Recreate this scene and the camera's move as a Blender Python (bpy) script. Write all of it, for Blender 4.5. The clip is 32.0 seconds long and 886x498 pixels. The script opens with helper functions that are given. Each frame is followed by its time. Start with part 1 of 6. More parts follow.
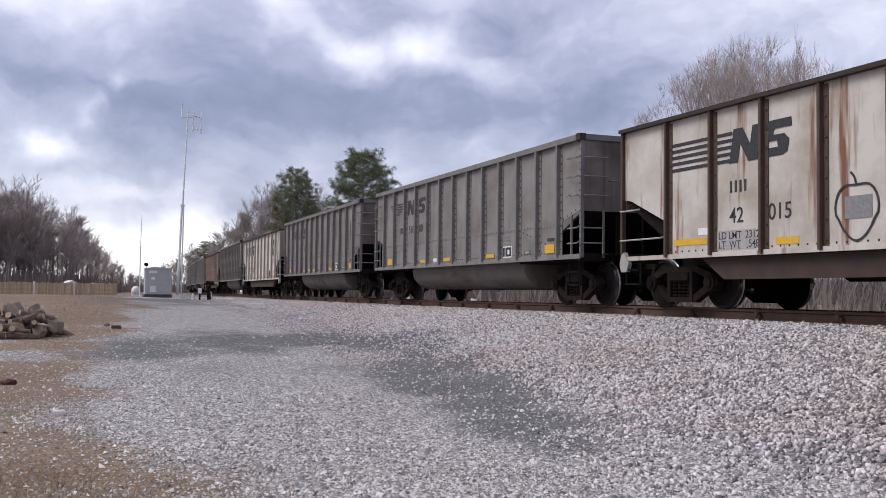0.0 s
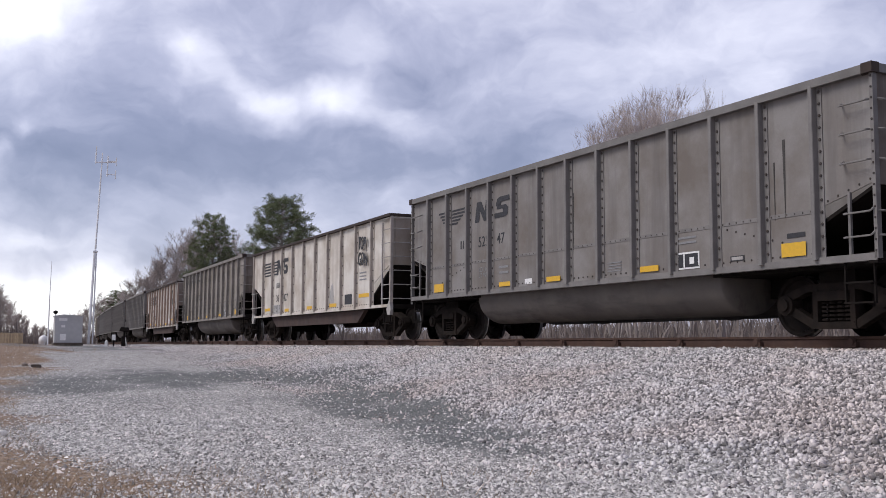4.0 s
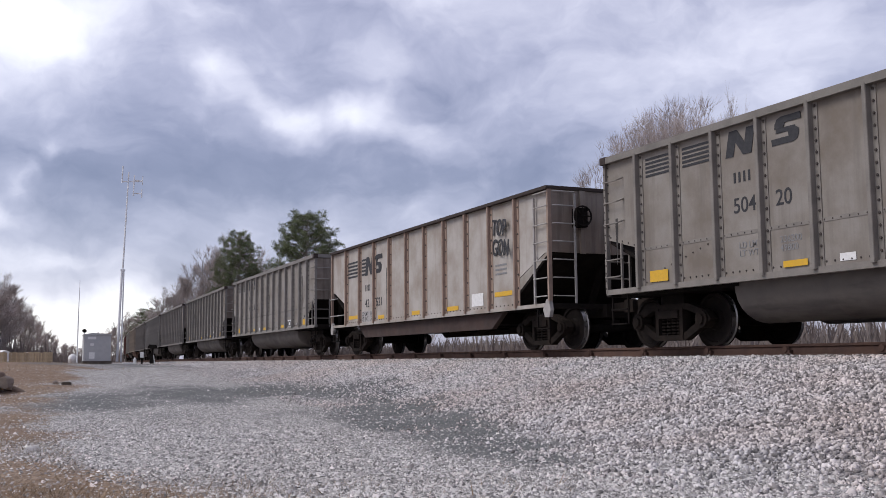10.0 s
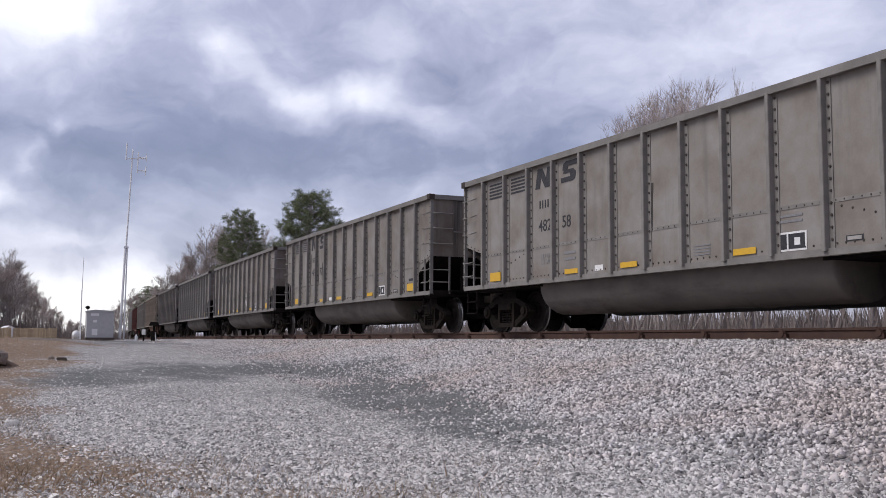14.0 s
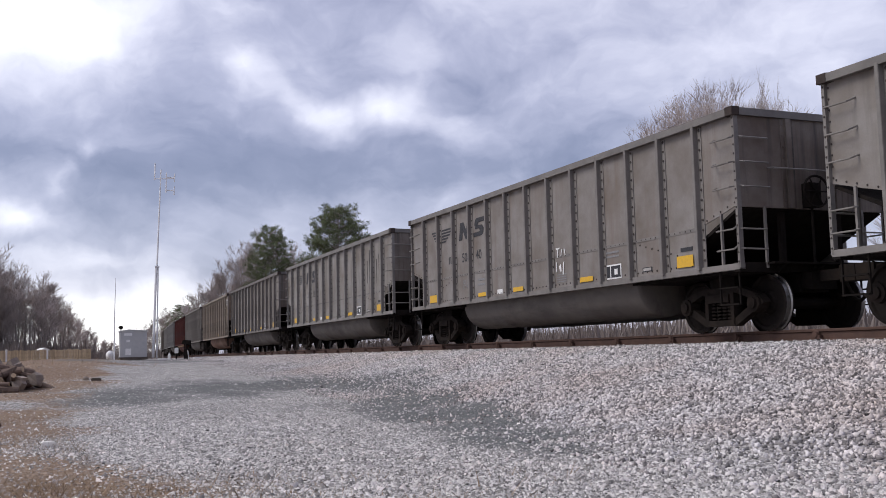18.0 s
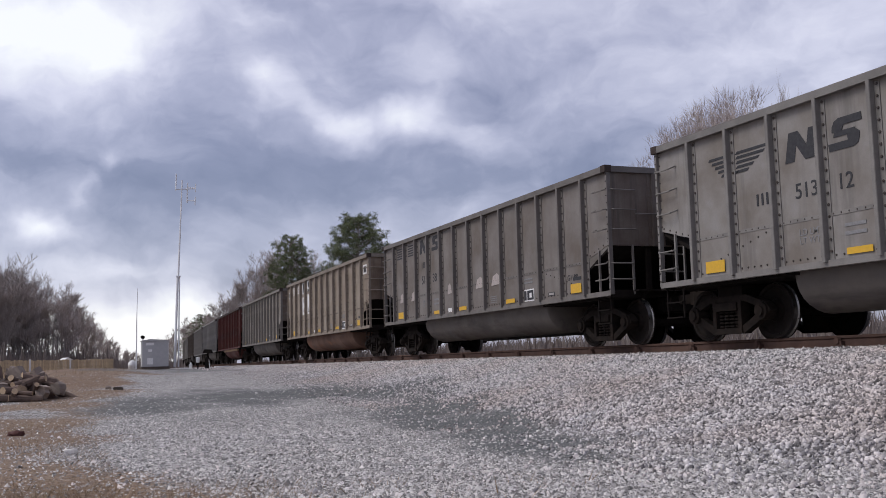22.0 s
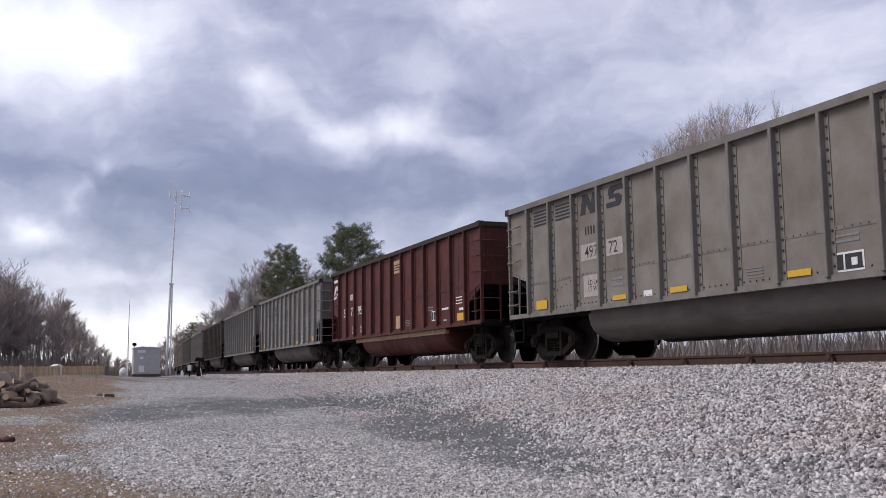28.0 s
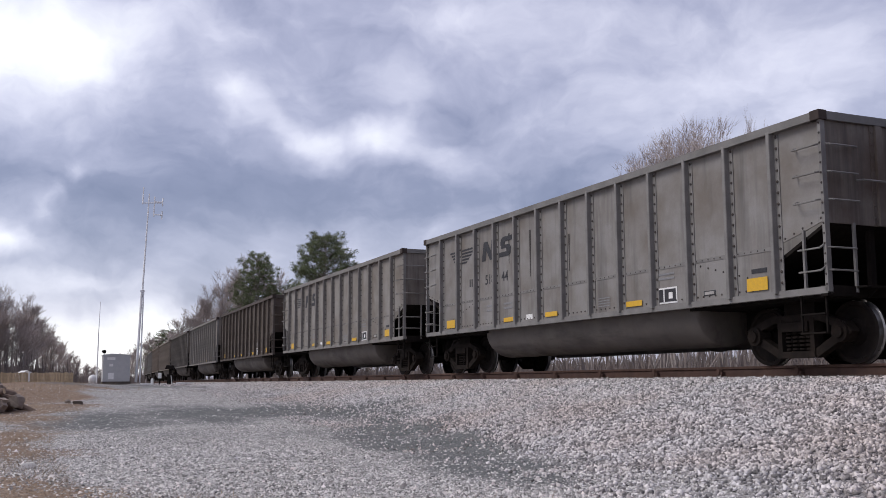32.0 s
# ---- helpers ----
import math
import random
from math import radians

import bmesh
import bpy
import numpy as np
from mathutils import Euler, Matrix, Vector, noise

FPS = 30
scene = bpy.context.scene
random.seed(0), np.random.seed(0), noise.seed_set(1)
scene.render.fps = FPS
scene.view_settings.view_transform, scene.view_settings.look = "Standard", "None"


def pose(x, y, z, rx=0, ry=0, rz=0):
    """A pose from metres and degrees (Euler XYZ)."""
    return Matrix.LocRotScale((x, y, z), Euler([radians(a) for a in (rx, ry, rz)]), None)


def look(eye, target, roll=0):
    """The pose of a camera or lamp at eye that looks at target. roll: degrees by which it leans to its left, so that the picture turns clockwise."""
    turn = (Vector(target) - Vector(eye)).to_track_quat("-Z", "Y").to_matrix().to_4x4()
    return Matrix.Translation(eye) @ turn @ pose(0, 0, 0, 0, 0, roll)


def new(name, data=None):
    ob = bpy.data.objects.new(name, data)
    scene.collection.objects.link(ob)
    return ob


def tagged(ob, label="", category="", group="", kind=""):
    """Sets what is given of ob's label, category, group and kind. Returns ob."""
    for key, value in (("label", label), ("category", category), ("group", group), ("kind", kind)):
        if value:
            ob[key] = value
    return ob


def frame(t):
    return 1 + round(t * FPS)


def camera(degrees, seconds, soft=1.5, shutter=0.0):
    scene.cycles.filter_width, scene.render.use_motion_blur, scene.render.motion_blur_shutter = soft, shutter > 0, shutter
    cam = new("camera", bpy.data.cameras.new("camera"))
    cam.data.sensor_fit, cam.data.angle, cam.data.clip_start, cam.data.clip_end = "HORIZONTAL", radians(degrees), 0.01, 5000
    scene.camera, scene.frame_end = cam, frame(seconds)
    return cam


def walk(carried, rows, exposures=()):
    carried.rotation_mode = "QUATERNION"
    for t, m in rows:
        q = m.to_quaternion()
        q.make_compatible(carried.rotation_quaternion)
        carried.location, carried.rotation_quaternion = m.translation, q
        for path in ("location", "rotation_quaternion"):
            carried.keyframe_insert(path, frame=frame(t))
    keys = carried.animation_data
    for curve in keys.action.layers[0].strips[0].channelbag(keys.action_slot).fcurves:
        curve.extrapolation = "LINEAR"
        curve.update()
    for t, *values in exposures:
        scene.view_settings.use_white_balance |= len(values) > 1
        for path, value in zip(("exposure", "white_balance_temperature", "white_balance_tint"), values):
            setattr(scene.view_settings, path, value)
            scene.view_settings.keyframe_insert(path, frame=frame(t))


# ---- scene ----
# ------------------------------------------------------------------ camera
RAIL_Z = 1.74
cam = camera(47.56, 32.0, soft=0.7)
PATH = [
    (0.0, 2.07, 2.57, -0.65, 0.122, 0.193, 1.939), (0.5, 2.37, 3.96, -0.64, 0.152, 0.214, 1.750), (1.0, 1.99, 3.96, -1.87, 0.169, 0.268, 1.605), (1.5, 1.25, 4.73, -0.03, 0.141, 0.200, 1.560),
    (2.0, -0.81, 5.06, 0.74, 0.067, 0.088, 1.582), (2.5, -2.84, 4.91, -0.50, -0.027, -0.016, 1.580), (3.0, -3.39, 5.05, 0.49, -0.115, -0.065, 1.577), (3.5, -2.74, 5.29, -0.34, -0.181, -0.101, 1.577),
    (5.5, -2.54, 5.84, 0.33, -0.212, -0.139, 1.549), (6.0, -2.21, 5.77, 0.65, -0.211, -0.146, 1.550), (6.5, -2.14, 5.36, 0.72, -0.212, -0.140, 1.549), (7.0, -2.07, 5.47, -0.12, -0.215, -0.145, 1.553),
    (7.5, -2.13, 6.04, -0.39, -0.219, -0.154, 1.547), (8.0, -2.13, 6.29, -0.50, -0.217, -0.172, 1.546), (8.5, -2.04, 6.24, -0.65, -0.217, -0.167, 1.541), (9.0, -1.59, 5.96, -0.19, -0.207, -0.140, 1.543),
    (9.5, -1.24, 6.02, 0.38, -0.211, -0.144, 1.541), (10.0, -1.29, 6.28, 0.47, -0.212, -0.142, 1.539), (10.5, -1.69, 6.19, -0.31, -0.197, -0.123, 1.547), (11.0, -2.34, 6.02, -2.31, -0.133, -0.045, 1.555),
    (11.5, -1.23, 6.13, -0.33, -0.083, 0.023, 1.545), (12.0, 0.36, 6.00, 0.26, -0.032, 0.063, 1.527), (12.5, 1.44, 5.75, 1.76, -0.010, 0.061, 1.528), (13.0, 1.25, 5.51, 0.27, -0.010, 0.053, 1.524),
    (13.5, -0.18, 5.29, -1.45, -0.007, 0.053, 1.516), (14.0, -1.02, 5.24, -0.29, -0.009, 0.043, 1.511), (14.5, -0.72, 5.04, 0.32, -0.007, 0.045, 1.505), (16.5, 0.35, 4.13, 0.41, 0.004, 0.077, 1.518),
    (17.0, 0.40, 4.53, 0.76, 0.003, 0.065, 1.519), (17.5, 0.56, 5.10, 0.84, 0.000, 0.061, 1.516), (18.0, 0.75, 5.85, 1.28, 0.008, 0.046, 1.513), (18.5, 0.73, 6.55, 1.09, 0.007, 0.024, 1.506),
    (19.0, 1.21, 7.37, 1.06, 0.003, -0.002, 1.498), (19.5, 1.51, 7.96, 0.89, 0.020, -0.022, 1.489), (20.0, 1.59, 8.07, 1.03, 0.023, -0.035, 1.485), (20.5, 1.60, 7.95, 0.24, 0.025, -0.031, 1.487),
    (21.0, 2.11, 7.49, 0.90, 0.026, -0.023, 1.489), (21.5, 2.22, 6.80, 1.08, 0.030, -0.008, 1.492), (22.0, 1.91, 6.38, 1.43, 0.026, 0.018, 1.496), (22.5, 1.65, 6.57, 1.58, 0.026, 0.011, 1.494),
    (23.0, 1.57, 6.93, 1.76, 0.023, -0.003, 1.494), (23.5, 1.53, 7.08, 1.53, 0.018, -0.007, 1.489), (24.0, 1.93, 7.17, 1.50, 0.024, -0.010, 1.493), (24.5, 2.05, 7.27, 1.22, 0.021, -0.024, 1.494),
    (25.0, 2.03, 7.33, 1.13, 0.021, -0.019, 1.491), (25.5, 2.08, 7.30, 1.13, 0.020, -0.018, 1.489), (27.5, 1.72, 7.02, 0.69, 0.025, -0.009, 1.495), (28.0, 1.46, 7.00, 0.72, 0.020, -0.014, 1.494),
    (28.5, 1.11, 7.09, 0.62, 0.022, -0.012, 1.492), (29.0, 0.73, 6.97, 0.15, 0.019, -0.008, 1.492), (29.5, 0.48, 6.73, -0.30, 0.017, 0.001, 1.492), (30.0, 0.41, 6.83, -0.56, 0.016, -0.001, 1.493),
    (30.5, 0.16, 7.04, -0.57, 0.022, -0.007, 1.492), (31.0, -0.09, 7.12, -0.13, 0.025, -0.005, 1.493), (31.5, -0.13, 7.43, -0.54, 0.019, -0.023, 1.488), (32.0, -0.10, 7.57, 0.19, 0.025, -0.026, 1.489),
]

# seconds, heading, tilt, roll, place of the eye
walk(cam, [(t, pose(ex, ey, ez, 90 + p, r, y)) for t, y, p, r, ex, ey, ez in PATH],
     exposures=((0, 0.16), (3, 0.16), (6, 0.03), (9, 0.07), (13, 0.03), (17, 0.11), (19, 0.06), (20, 0.0), (22, -0.10), (25, -0.06), (28, 0.0), (32, 0.02)))

# ------------------------------------------------------------------ world and light
SUN_EL, SUN_AZ = 50.0, 98.0      # degrees; azimuth counted from +y to the left


# thin and thick places in the cloud: heading, height, half width, half height, slant (degrees), gain
SKY_SPOTS = [
    (24.0, 18.4, 6.03, 2.86, 0, 0.4), (19.6, 17.4, 2.86, 1.59, -20, 0.16), (15.7, 19.7, 4.76, 1.27, 0, 0.12), (11.8, 16.6, 1.14, 0.89, 0, 0.2), (9.6, 15.1, 2.7, 0.7, 40, 0.14),
    (7.3, 13.9, 1.08, 0.89, 0, 0.18), (4.0, 14.0, 1.75, 1.02, 0, 0.26), (1.1, 13.3, 2.54, 1.08, 10, 0.14), (2.5, 16.7, 1.9, 1.43, 0, 0.12), (17.7, 9.7, 5.4, 1.52, 5, -0.17),
    (12.8, 10.8, 4.13, 1.75, 0, -0.13), (7.6, 10.8, 4.13, 1.59, 0, -0.14), (-1.5, 10.4, 6.67, 1.9, 8, -0.15), (-7.0, 10.4, 4.13, 1.59, 10, -0.08), (22.7, 11.2, 3.49, 1.27, 0, -0.08),
    (23.7, 7.7, 1.75, 0.7, 10, 0.34), (21.7, 5.6, 3.49, 0.63, 0, 0.12), (23.3, 4.1, 2.86, 1.11, 0, 0.12), (19.3, 1.5, 4.76, 1.97, 0, 0.54), (15.4, 2.8, 2.86, 1.43, 0, 0.28),
    (24.3, 2.4, 2.54, 1.59, 0, 0.24), (17.9, 5.2, 2.86, 0.57, 0, 0.08), (15.5, 7.4, 3.81, 1.11, 0, -0.07), (6.3, 18.6, 2.86, 1.9, 0, -0.04), (15.0, 13.4, 3.49, 1.59, 20, -0.05),
    (-4.0, 17.8, 4.76, 1.9, 0, 0.05), (-14.2, 15.8, 4.13, 1.59, 0, 0.09), (-20.3, 17.3, 5.08, 2.22, 0, 0.15), (-9.6, 19.9, 5.08, 1.27, 0, 0.1), (-12.5, 13.2, 3.81, 1.27, 0, 0.07),
    (-20.0, 12.3, 4.44, 1.59, 0, 0.06), (19.3, 11.3, 1.14, 0.57, 0, 0.17), (21.3, 9.6, 0.57, 0.95, 0, 0.16), (-6.2, 14.8, 3.49, 1.27, -10, 0.05), (-1.7, 20.6, 5.08, 1.43, 0, 0.13),
]


def build_world():
    w = bpy.data.worlds.new("overcast_sky")
    w.use_nodes = True
    scene.world = w
    nt = w.node_tree
    nt.nodes.clear()
    N, L = nt.nodes.new, nt.links.new
    out, bg = N("ShaderNodeOutputWorld"), N("ShaderNodeBackground")
    bg.inputs["Strength"].default_value = 1.0
    L(bg.outputs[0], out.inputs[0])
    tc = N("ShaderNodeTexCoord")
    sep = N("ShaderNodeSeparateXYZ")
    L(tc.outputs["Generated"], sep.inputs[0])

    def math_node(op, a, b=None, c=None):
        n = N("ShaderNodeMath")
        n.operation = op
        for i, v in enumerate((a, b, c)):
            if v is None:
                continue
            if isinstance(v, (int, float)):
                n.inputs[i].default_value = v
            else:
                L(v, n.inputs[i])
        return n.outputs[0]

    # cloud deck: lumps wider than they are high, with torn edges
    def bend(vec, scale, amount):
        n = N("ShaderNodeTexNoise")
        n.inputs["Scale"].default_value, n.inputs["Detail"].default_value = scale, 4.0
        L(vec, n.inputs["Vector"])
        c0 = N("ShaderNodeVectorMath")
        c0.operation = "SUBTRACT"
        L(n.outputs["Color"], c0.inputs[0])
        c0.inputs[1].default_value = (0.5, 0.5, 0.5)
        ad = N("ShaderNodeVectorMath")
        ad.operation = "MULTIPLY_ADD"
        L(c0.outputs[0], ad.inputs[0])
        ad.inputs[1].default_value = (amount, amount, amount * 0.7)
        L(vec, ad.inputs[2])
        return ad.outputs[0]

    bent = bend(bend(tc.outputs["Generated"], 6.0, 0.11), 20.0, 0.045)

    def cloud_noise(scale, detail, rough, shift, stretch):
        mp = N("ShaderNodeMapping")
        mp.inputs["Location"].default_value = shift
        mp.inputs["Scale"].default_value = (1.0, 1.0, stretch)
        L(bent, mp.inputs[0])
        n = N("ShaderNodeTexNoise")
        n.inputs["Scale"].default_value = scale
        n.inputs["Detail"].default_value = detail
        n.inputs["Roughness"].default_value = rough
        L(mp.outputs[0], n.inputs["Vector"])
        return math_node("SUBTRACT", n.outputs["Fac"], 0.5)

    mid = cloud_noise(8.0, 4.0, 0.5, (4.1, 2.2, 3.0), 1.7)
    fine = cloud_noise(24.0, 5.0, 0.55, (0.6, 7.2, 1.0), 1.8)
    cover = math_node("MULTIPLY_ADD", mid, 0.42, 0.545)
    cover = math_node("MULTIPLY_ADD", fine, 0.20, cover)
    side = N("ShaderNodeSeparateXYZ")
    L(bent, side.inputs[0])
    deg = 180 / math.pi
    heading = math_node("MULTIPLY", math_node("ARCTAN2", math_node("MULTIPLY", side.outputs[0], -1.0), side.outputs[1]), deg)
    height = math_node("MULTIPLY", math_node("ARCSINE", math_node("MINIMUM", side.outputs[2], 1.0)), deg)

    def spot(az, el, wide, high, slant, gain):
        u, v = math_node("SUBTRACT", az, heading), math_node("SUBTRACT", el, height)
        c0, s0 = math.cos(radians(slant)), math.sin(radians(slant))
        p = math_node("MULTIPLY_ADD", u, c0 / wide, math_node("MULTIPLY", v, s0 / wide))
        q = math_node("MULTIPLY_ADD", v, c0 / high, math_node("MULTIPLY", u, -s0 / high))
        r2 = math_node("MULTIPLY_ADD", p, p, math_node("MULTIPLY", q, q))
        return math_node("MULTIPLY", math_node("EXPONENT", math_node("MULTIPLY", r2, -1.0)), gain)

    for row in SKY_SPOTS:
        cover = math_node("ADD", cover, spot(*row))
    # the sun stands behind a thinner part of the deck
    cover = math_node("ADD", cover, spot(SUN_AZ, SUN_EL, 45, 32, 0, 0.24))
    ramp = N("ShaderNodeValToRGB")
    L(cover, ramp.inputs[0])
    cr = ramp.color_ramp
    cr.elements[0].position, cr.elements[0].color = 0.28, (0.150, 0.160, 0.262, 1)
    cr.elements[1].position, cr.elements[1].color = 0.92, (0.95, 0.95, 0.98, 1)
    for pos, col in ((0.42, (0.225, 0.234, 0.350, 1)), (0.56, (0.395, 0.398, 0.53, 1)), (0.72, (0.645, 0.640, 0.765, 1))):
        e = cr.elements.new(pos)
        e.color = col
    sky = N("ShaderNodeTexSky")
    sky.sky_type = "NISHITA"
    sky.sun_disc = False
    sky.sun_elevation, sky.sun_rotation = radians(SUN_EL), radians(-SUN_AZ)
    dim = N("ShaderNodeMix")
    dim.data_type = "RGBA"
    dim.blend_type = "ADD"
    dim.inputs[0].default_value = 0.03
    L(ramp.outputs[0], dim.inputs[6])
    L(sky.outputs[0], dim.inputs[7])
    L(dim.outputs[2], bg.inputs["Color"])


build_world()
sun = new("sun", bpy.data.lights.new("sun", "SUN"))
sun.data.energy, sun.data.angle, sun.data.color = 1.9, radians(30), (1.0, 0.96, 0.925)
sun.matrix_world = look((0, 0, 0), (math.sin(radians(SUN_AZ)) * math.cos(radians(SUN_EL)), -math.cos(radians(SUN_AZ)) * math.cos(radians(SUN_EL)), -math.sin(radians(SUN_EL))))


# ------------------------------------------------------------------ materials
def mat(name, base, rough=0.7, metal=0.0, second=None, scale=6.0, amount=0.5, fine=60.0, fine_amount=0.12, bump=0.1,
        bump_scale=80.0, streak=None, streak_scale=(4, 4, 0.25), streak_at=(0.5, 0.7), island=0.0, obj_random=0.0, offset=0.0, spec=0.4):
    """Noise-varied surface: base and second colour in patches, fine grain, optional upright streaks of a third colour."""
    m = bpy.data.materials.new(name)
    m.use_nodes = True
    nt = m.node_tree
    N, L = nt.nodes.new, nt.links.new
    p = nt.nodes["Principled BSDF"]
    p.inputs["Roughness"].default_value = rough
    p.inputs["Metallic"].default_value = metal
    p.inputs["Specular IOR Level"].default_value = spec
    tc = N("ShaderNodeTexCoord")
    mp = N("ShaderNodeMapping")
    mp.inputs["Location"].default_value = (offset * 13.7, offset * 5.1, offset * 3.3)
    L(tc.outputs["Object"], mp.inputs[0])

    def tex(sc, detail=5.0, rgh=0.6, vec=None):
        n = N("ShaderNodeTexNoise")
        n.inputs["Scale"].default_value, n.inputs["Detail"].default_value, n.inputs["Roughness"].default_value = sc, detail, rgh
        L(vec or mp.outputs[0], n.inputs["Vector"])
        return n.outputs["Fac"]

    def mix(fac, a, b, kind="MIX"):
        n = N("ShaderNodeMix")
        n.data_type, n.blend_type = "RGBA", kind
        for sock, v in ((n.inputs[0], fac), (n.inputs[6], a), (n.inputs[7], b)):
            if isinstance(v, tuple):
                sock.default_value = (*v, 1)
            elif isinstance(v, (int, float)):
                sock.default_value = v
            else:
                L(v, sock)
        return n.outputs[2]

    def span(v, lo, hi, a=0.0, b=1.0):
        n = N("ShaderNodeMapRange")
        for i, x in enumerate((lo, hi, a, b)):
            n.inputs[i + 1].default_value = x
        L(v, n.inputs[0])
        return n.outputs[0]

    second = second or tuple(c * 0.6 for c in base)
    col = mix(span(tex(scale), 0.38, 0.68, 0.0, amount), base, second)
    if streak:
        ms = N("ShaderNodeMapping")
        ms.inputs["Scale"].default_value = streak_scale
        ms.inputs["Location"].default_value = (offset * 7.7, offset * 3.1, offset)
        L(tc.outputs["Object"], ms.inputs[0])
        col = mix(span(tex(1.0, 4.0, 0.65, ms.outputs[0]), *streak_at), col, streak)
    if island or obj_random:
        src = N("ShaderNodeNewGeometry").outputs["Random Per Island"] if island else N("ShaderNodeObjectInfo").outputs["Random"]
        k = island or obj_random
        n = N("ShaderNodeHueSaturation")
        L(span(src, 0, 1, 1 - k, 1 + k), n.inputs["Value"])
        L(col, n.inputs["Color"])
        col = n.outputs[0]
    g = tex(fine, 3.0)
    col = mix(span(g, 0.3, 0.7, 0.0, fine_amount), col, tuple(c * 0.45 for c in base))
    L(col, p.inputs["Base Color"])
    L(span(tex(scale * 1.7), 0.3, 0.7, max(0.05, rough - 0.12), min(1.0, rough + 0.12)), p.inputs["Roughness"])
    if bump:
        b = N("ShaderNodeBump")
        b.inputs["Strength"].default_value = bump
        b.inputs["Distance"].default_value = 0.02
        L(tex(bump_scale, 4.0), b.inputs["Height"])
        L(b.outputs[0], p.inputs["Normal"])
    return m


M_RAIL = mat("rusty_rail", (0.085, 0.052, 0.042), 0.85, 0.0, (0.135, 0.08, 0.058), 4, 0.6, spec=0.2)
M_RAILTOP = mat("polished_rail_head", (0.42, 0.40, 0.38), 0.35, 0.9, (0.22, 0.18, 0.16), 3, 0.4)
M_TIE = mat("creosoted_timber", (0.075, 0.06, 0.05), 0.9, 0, (0.15, 0.13, 0.11), 5, 0.6)
M_BALLAST = mat("ballast_stone", (0.485, 0.462, 0.458), 0.9, 0, (0.45, 0.375, 0.34), 0.35, 0.8, fine=40, fine_amount=0.25, island=0.8, bump=0.3)
M_PEBBLE = mat("lane_gravel", (0.47, 0.447, 0.428), 0.9, 0, (0.36, 0.335, 0.318), 0.8, 0.6, island=0.7, bump=0.2)
M_PALE = mat("white_pebble", (0.80, 0.77, 0.72), 0.85, 0, (0.6, 0.55, 0.5), 5, 0.5, island=0.25)
M_TRUCK = mat("cast_steel_grime", (0.019, 0.0155, 0.0135), 0.9, 0.0, (0.042, 0.030, 0.024), 5, 0.5, spec=0.08)
M_WHEEL = mat("wheel_steel", (0.015, 0.0125, 0.0115), 0.9, 0.0, (0.030, 0.022, 0.018), 6, 0.5, spec=0.1)
M_TREAD = mat("bright_wheel_rim", (0.30, 0.29, 0.28), 0.35, 0.9, (0.16, 0.14, 0.13), 8, 0.4)
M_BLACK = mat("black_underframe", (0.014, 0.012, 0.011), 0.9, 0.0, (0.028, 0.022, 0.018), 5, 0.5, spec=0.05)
M_RIVET = mat("dark_rivet", (0.05, 0.044, 0.041), 0.8, 0.0, (0.12, 0.09, 0.075), 9, 0.6)
M_INSIDE = mat("coal_dusted_steel", (0.04, 0.037, 0.035), 0.9, 0, (0.08, 0.06, 0.05), 3, 0.5)
M_GALV = mat("galvanised_steel", (0.47, 0.465, 0.46), 0.5, 0.0, (0.38, 0.38, 0.39), 4, 0.5, bump=0.03)
M_YELLOW = mat("yellow_reflector_tape", (0.72, 0.42, 0.03), 0.5, 0, (0.45, 0.27, 0.05), 14, 0.4)
M_WHITE = mat("white_marking", (0.82, 0.81, 0.79), 0.6, 0, (0.5, 0.48, 0.46), 10, 0.4)
M_DARKINK = mat("dark_lettering", (0.030, 0.030, 0.035), 0.7, 0, (0.07, 0.07, 0.07), 12, 0.35)
M_BARK = mat("grey_bark", (0.36, 0.32, 0.295), 0.95, 0, (0.16, 0.135, 0.12), 3, 0.6, obj_random=0.2)
M_TWIG = mat("winter_twigs", (0.46, 0.40, 0.37), 0.95, 0, (0.32, 0.27, 0.245), 2, 0.6, obj_random=0.2)
M_TWIGFAR = mat("dark_winter_twigs", (0.19, 0.16, 0.145), 0.95, 0, (0.11, 0.09, 0.08), 2, 0.6, obj_random=0.2)
M_PINE = mat("pine_needles", (0.165, 0.188, 0.098), 0.85, 0, (0.10, 0.118, 0.062), 1.2, 0.7, island=0.4, obj_random=0.15)
M_FENCE = mat("weathered_fence_board", (0.56, 0.43, 0.27), 0.85, 0, (0.26, 0.21, 0.15), 3, 0.6, obj_random=0.18)
M_REED = mat("dry_grass", (0.33, 0.235, 0.15), 0.95, 0, (0.13, 0.085, 0.055), 3, 0.6, island=0.55)
M_LOG = mat("cut_log_bark", (0.16, 0.112, 0.088), 0.95, 0, (0.07, 0.05, 0.042), 7, 0.6, obj_random=0.25)
M_CHUNK = mat("weathered_split_wood", (0.25, 0.205, 0.175), 0.95, 0, (0.13, 0.10, 0.085), 6, 0.6, obj_random=0.25)
M_BRICK = mat("broken_brick", (0.11, 0.05, 0.042), 0.9, 0, (0.09, 0.04, 0.035), 8, 0.6)
M_CUT = mat("sawn_log_end", (0.48, 0.36, 0.24), 0.85, 0, (0.3, 0.2, 0.13), 8, 0.5)


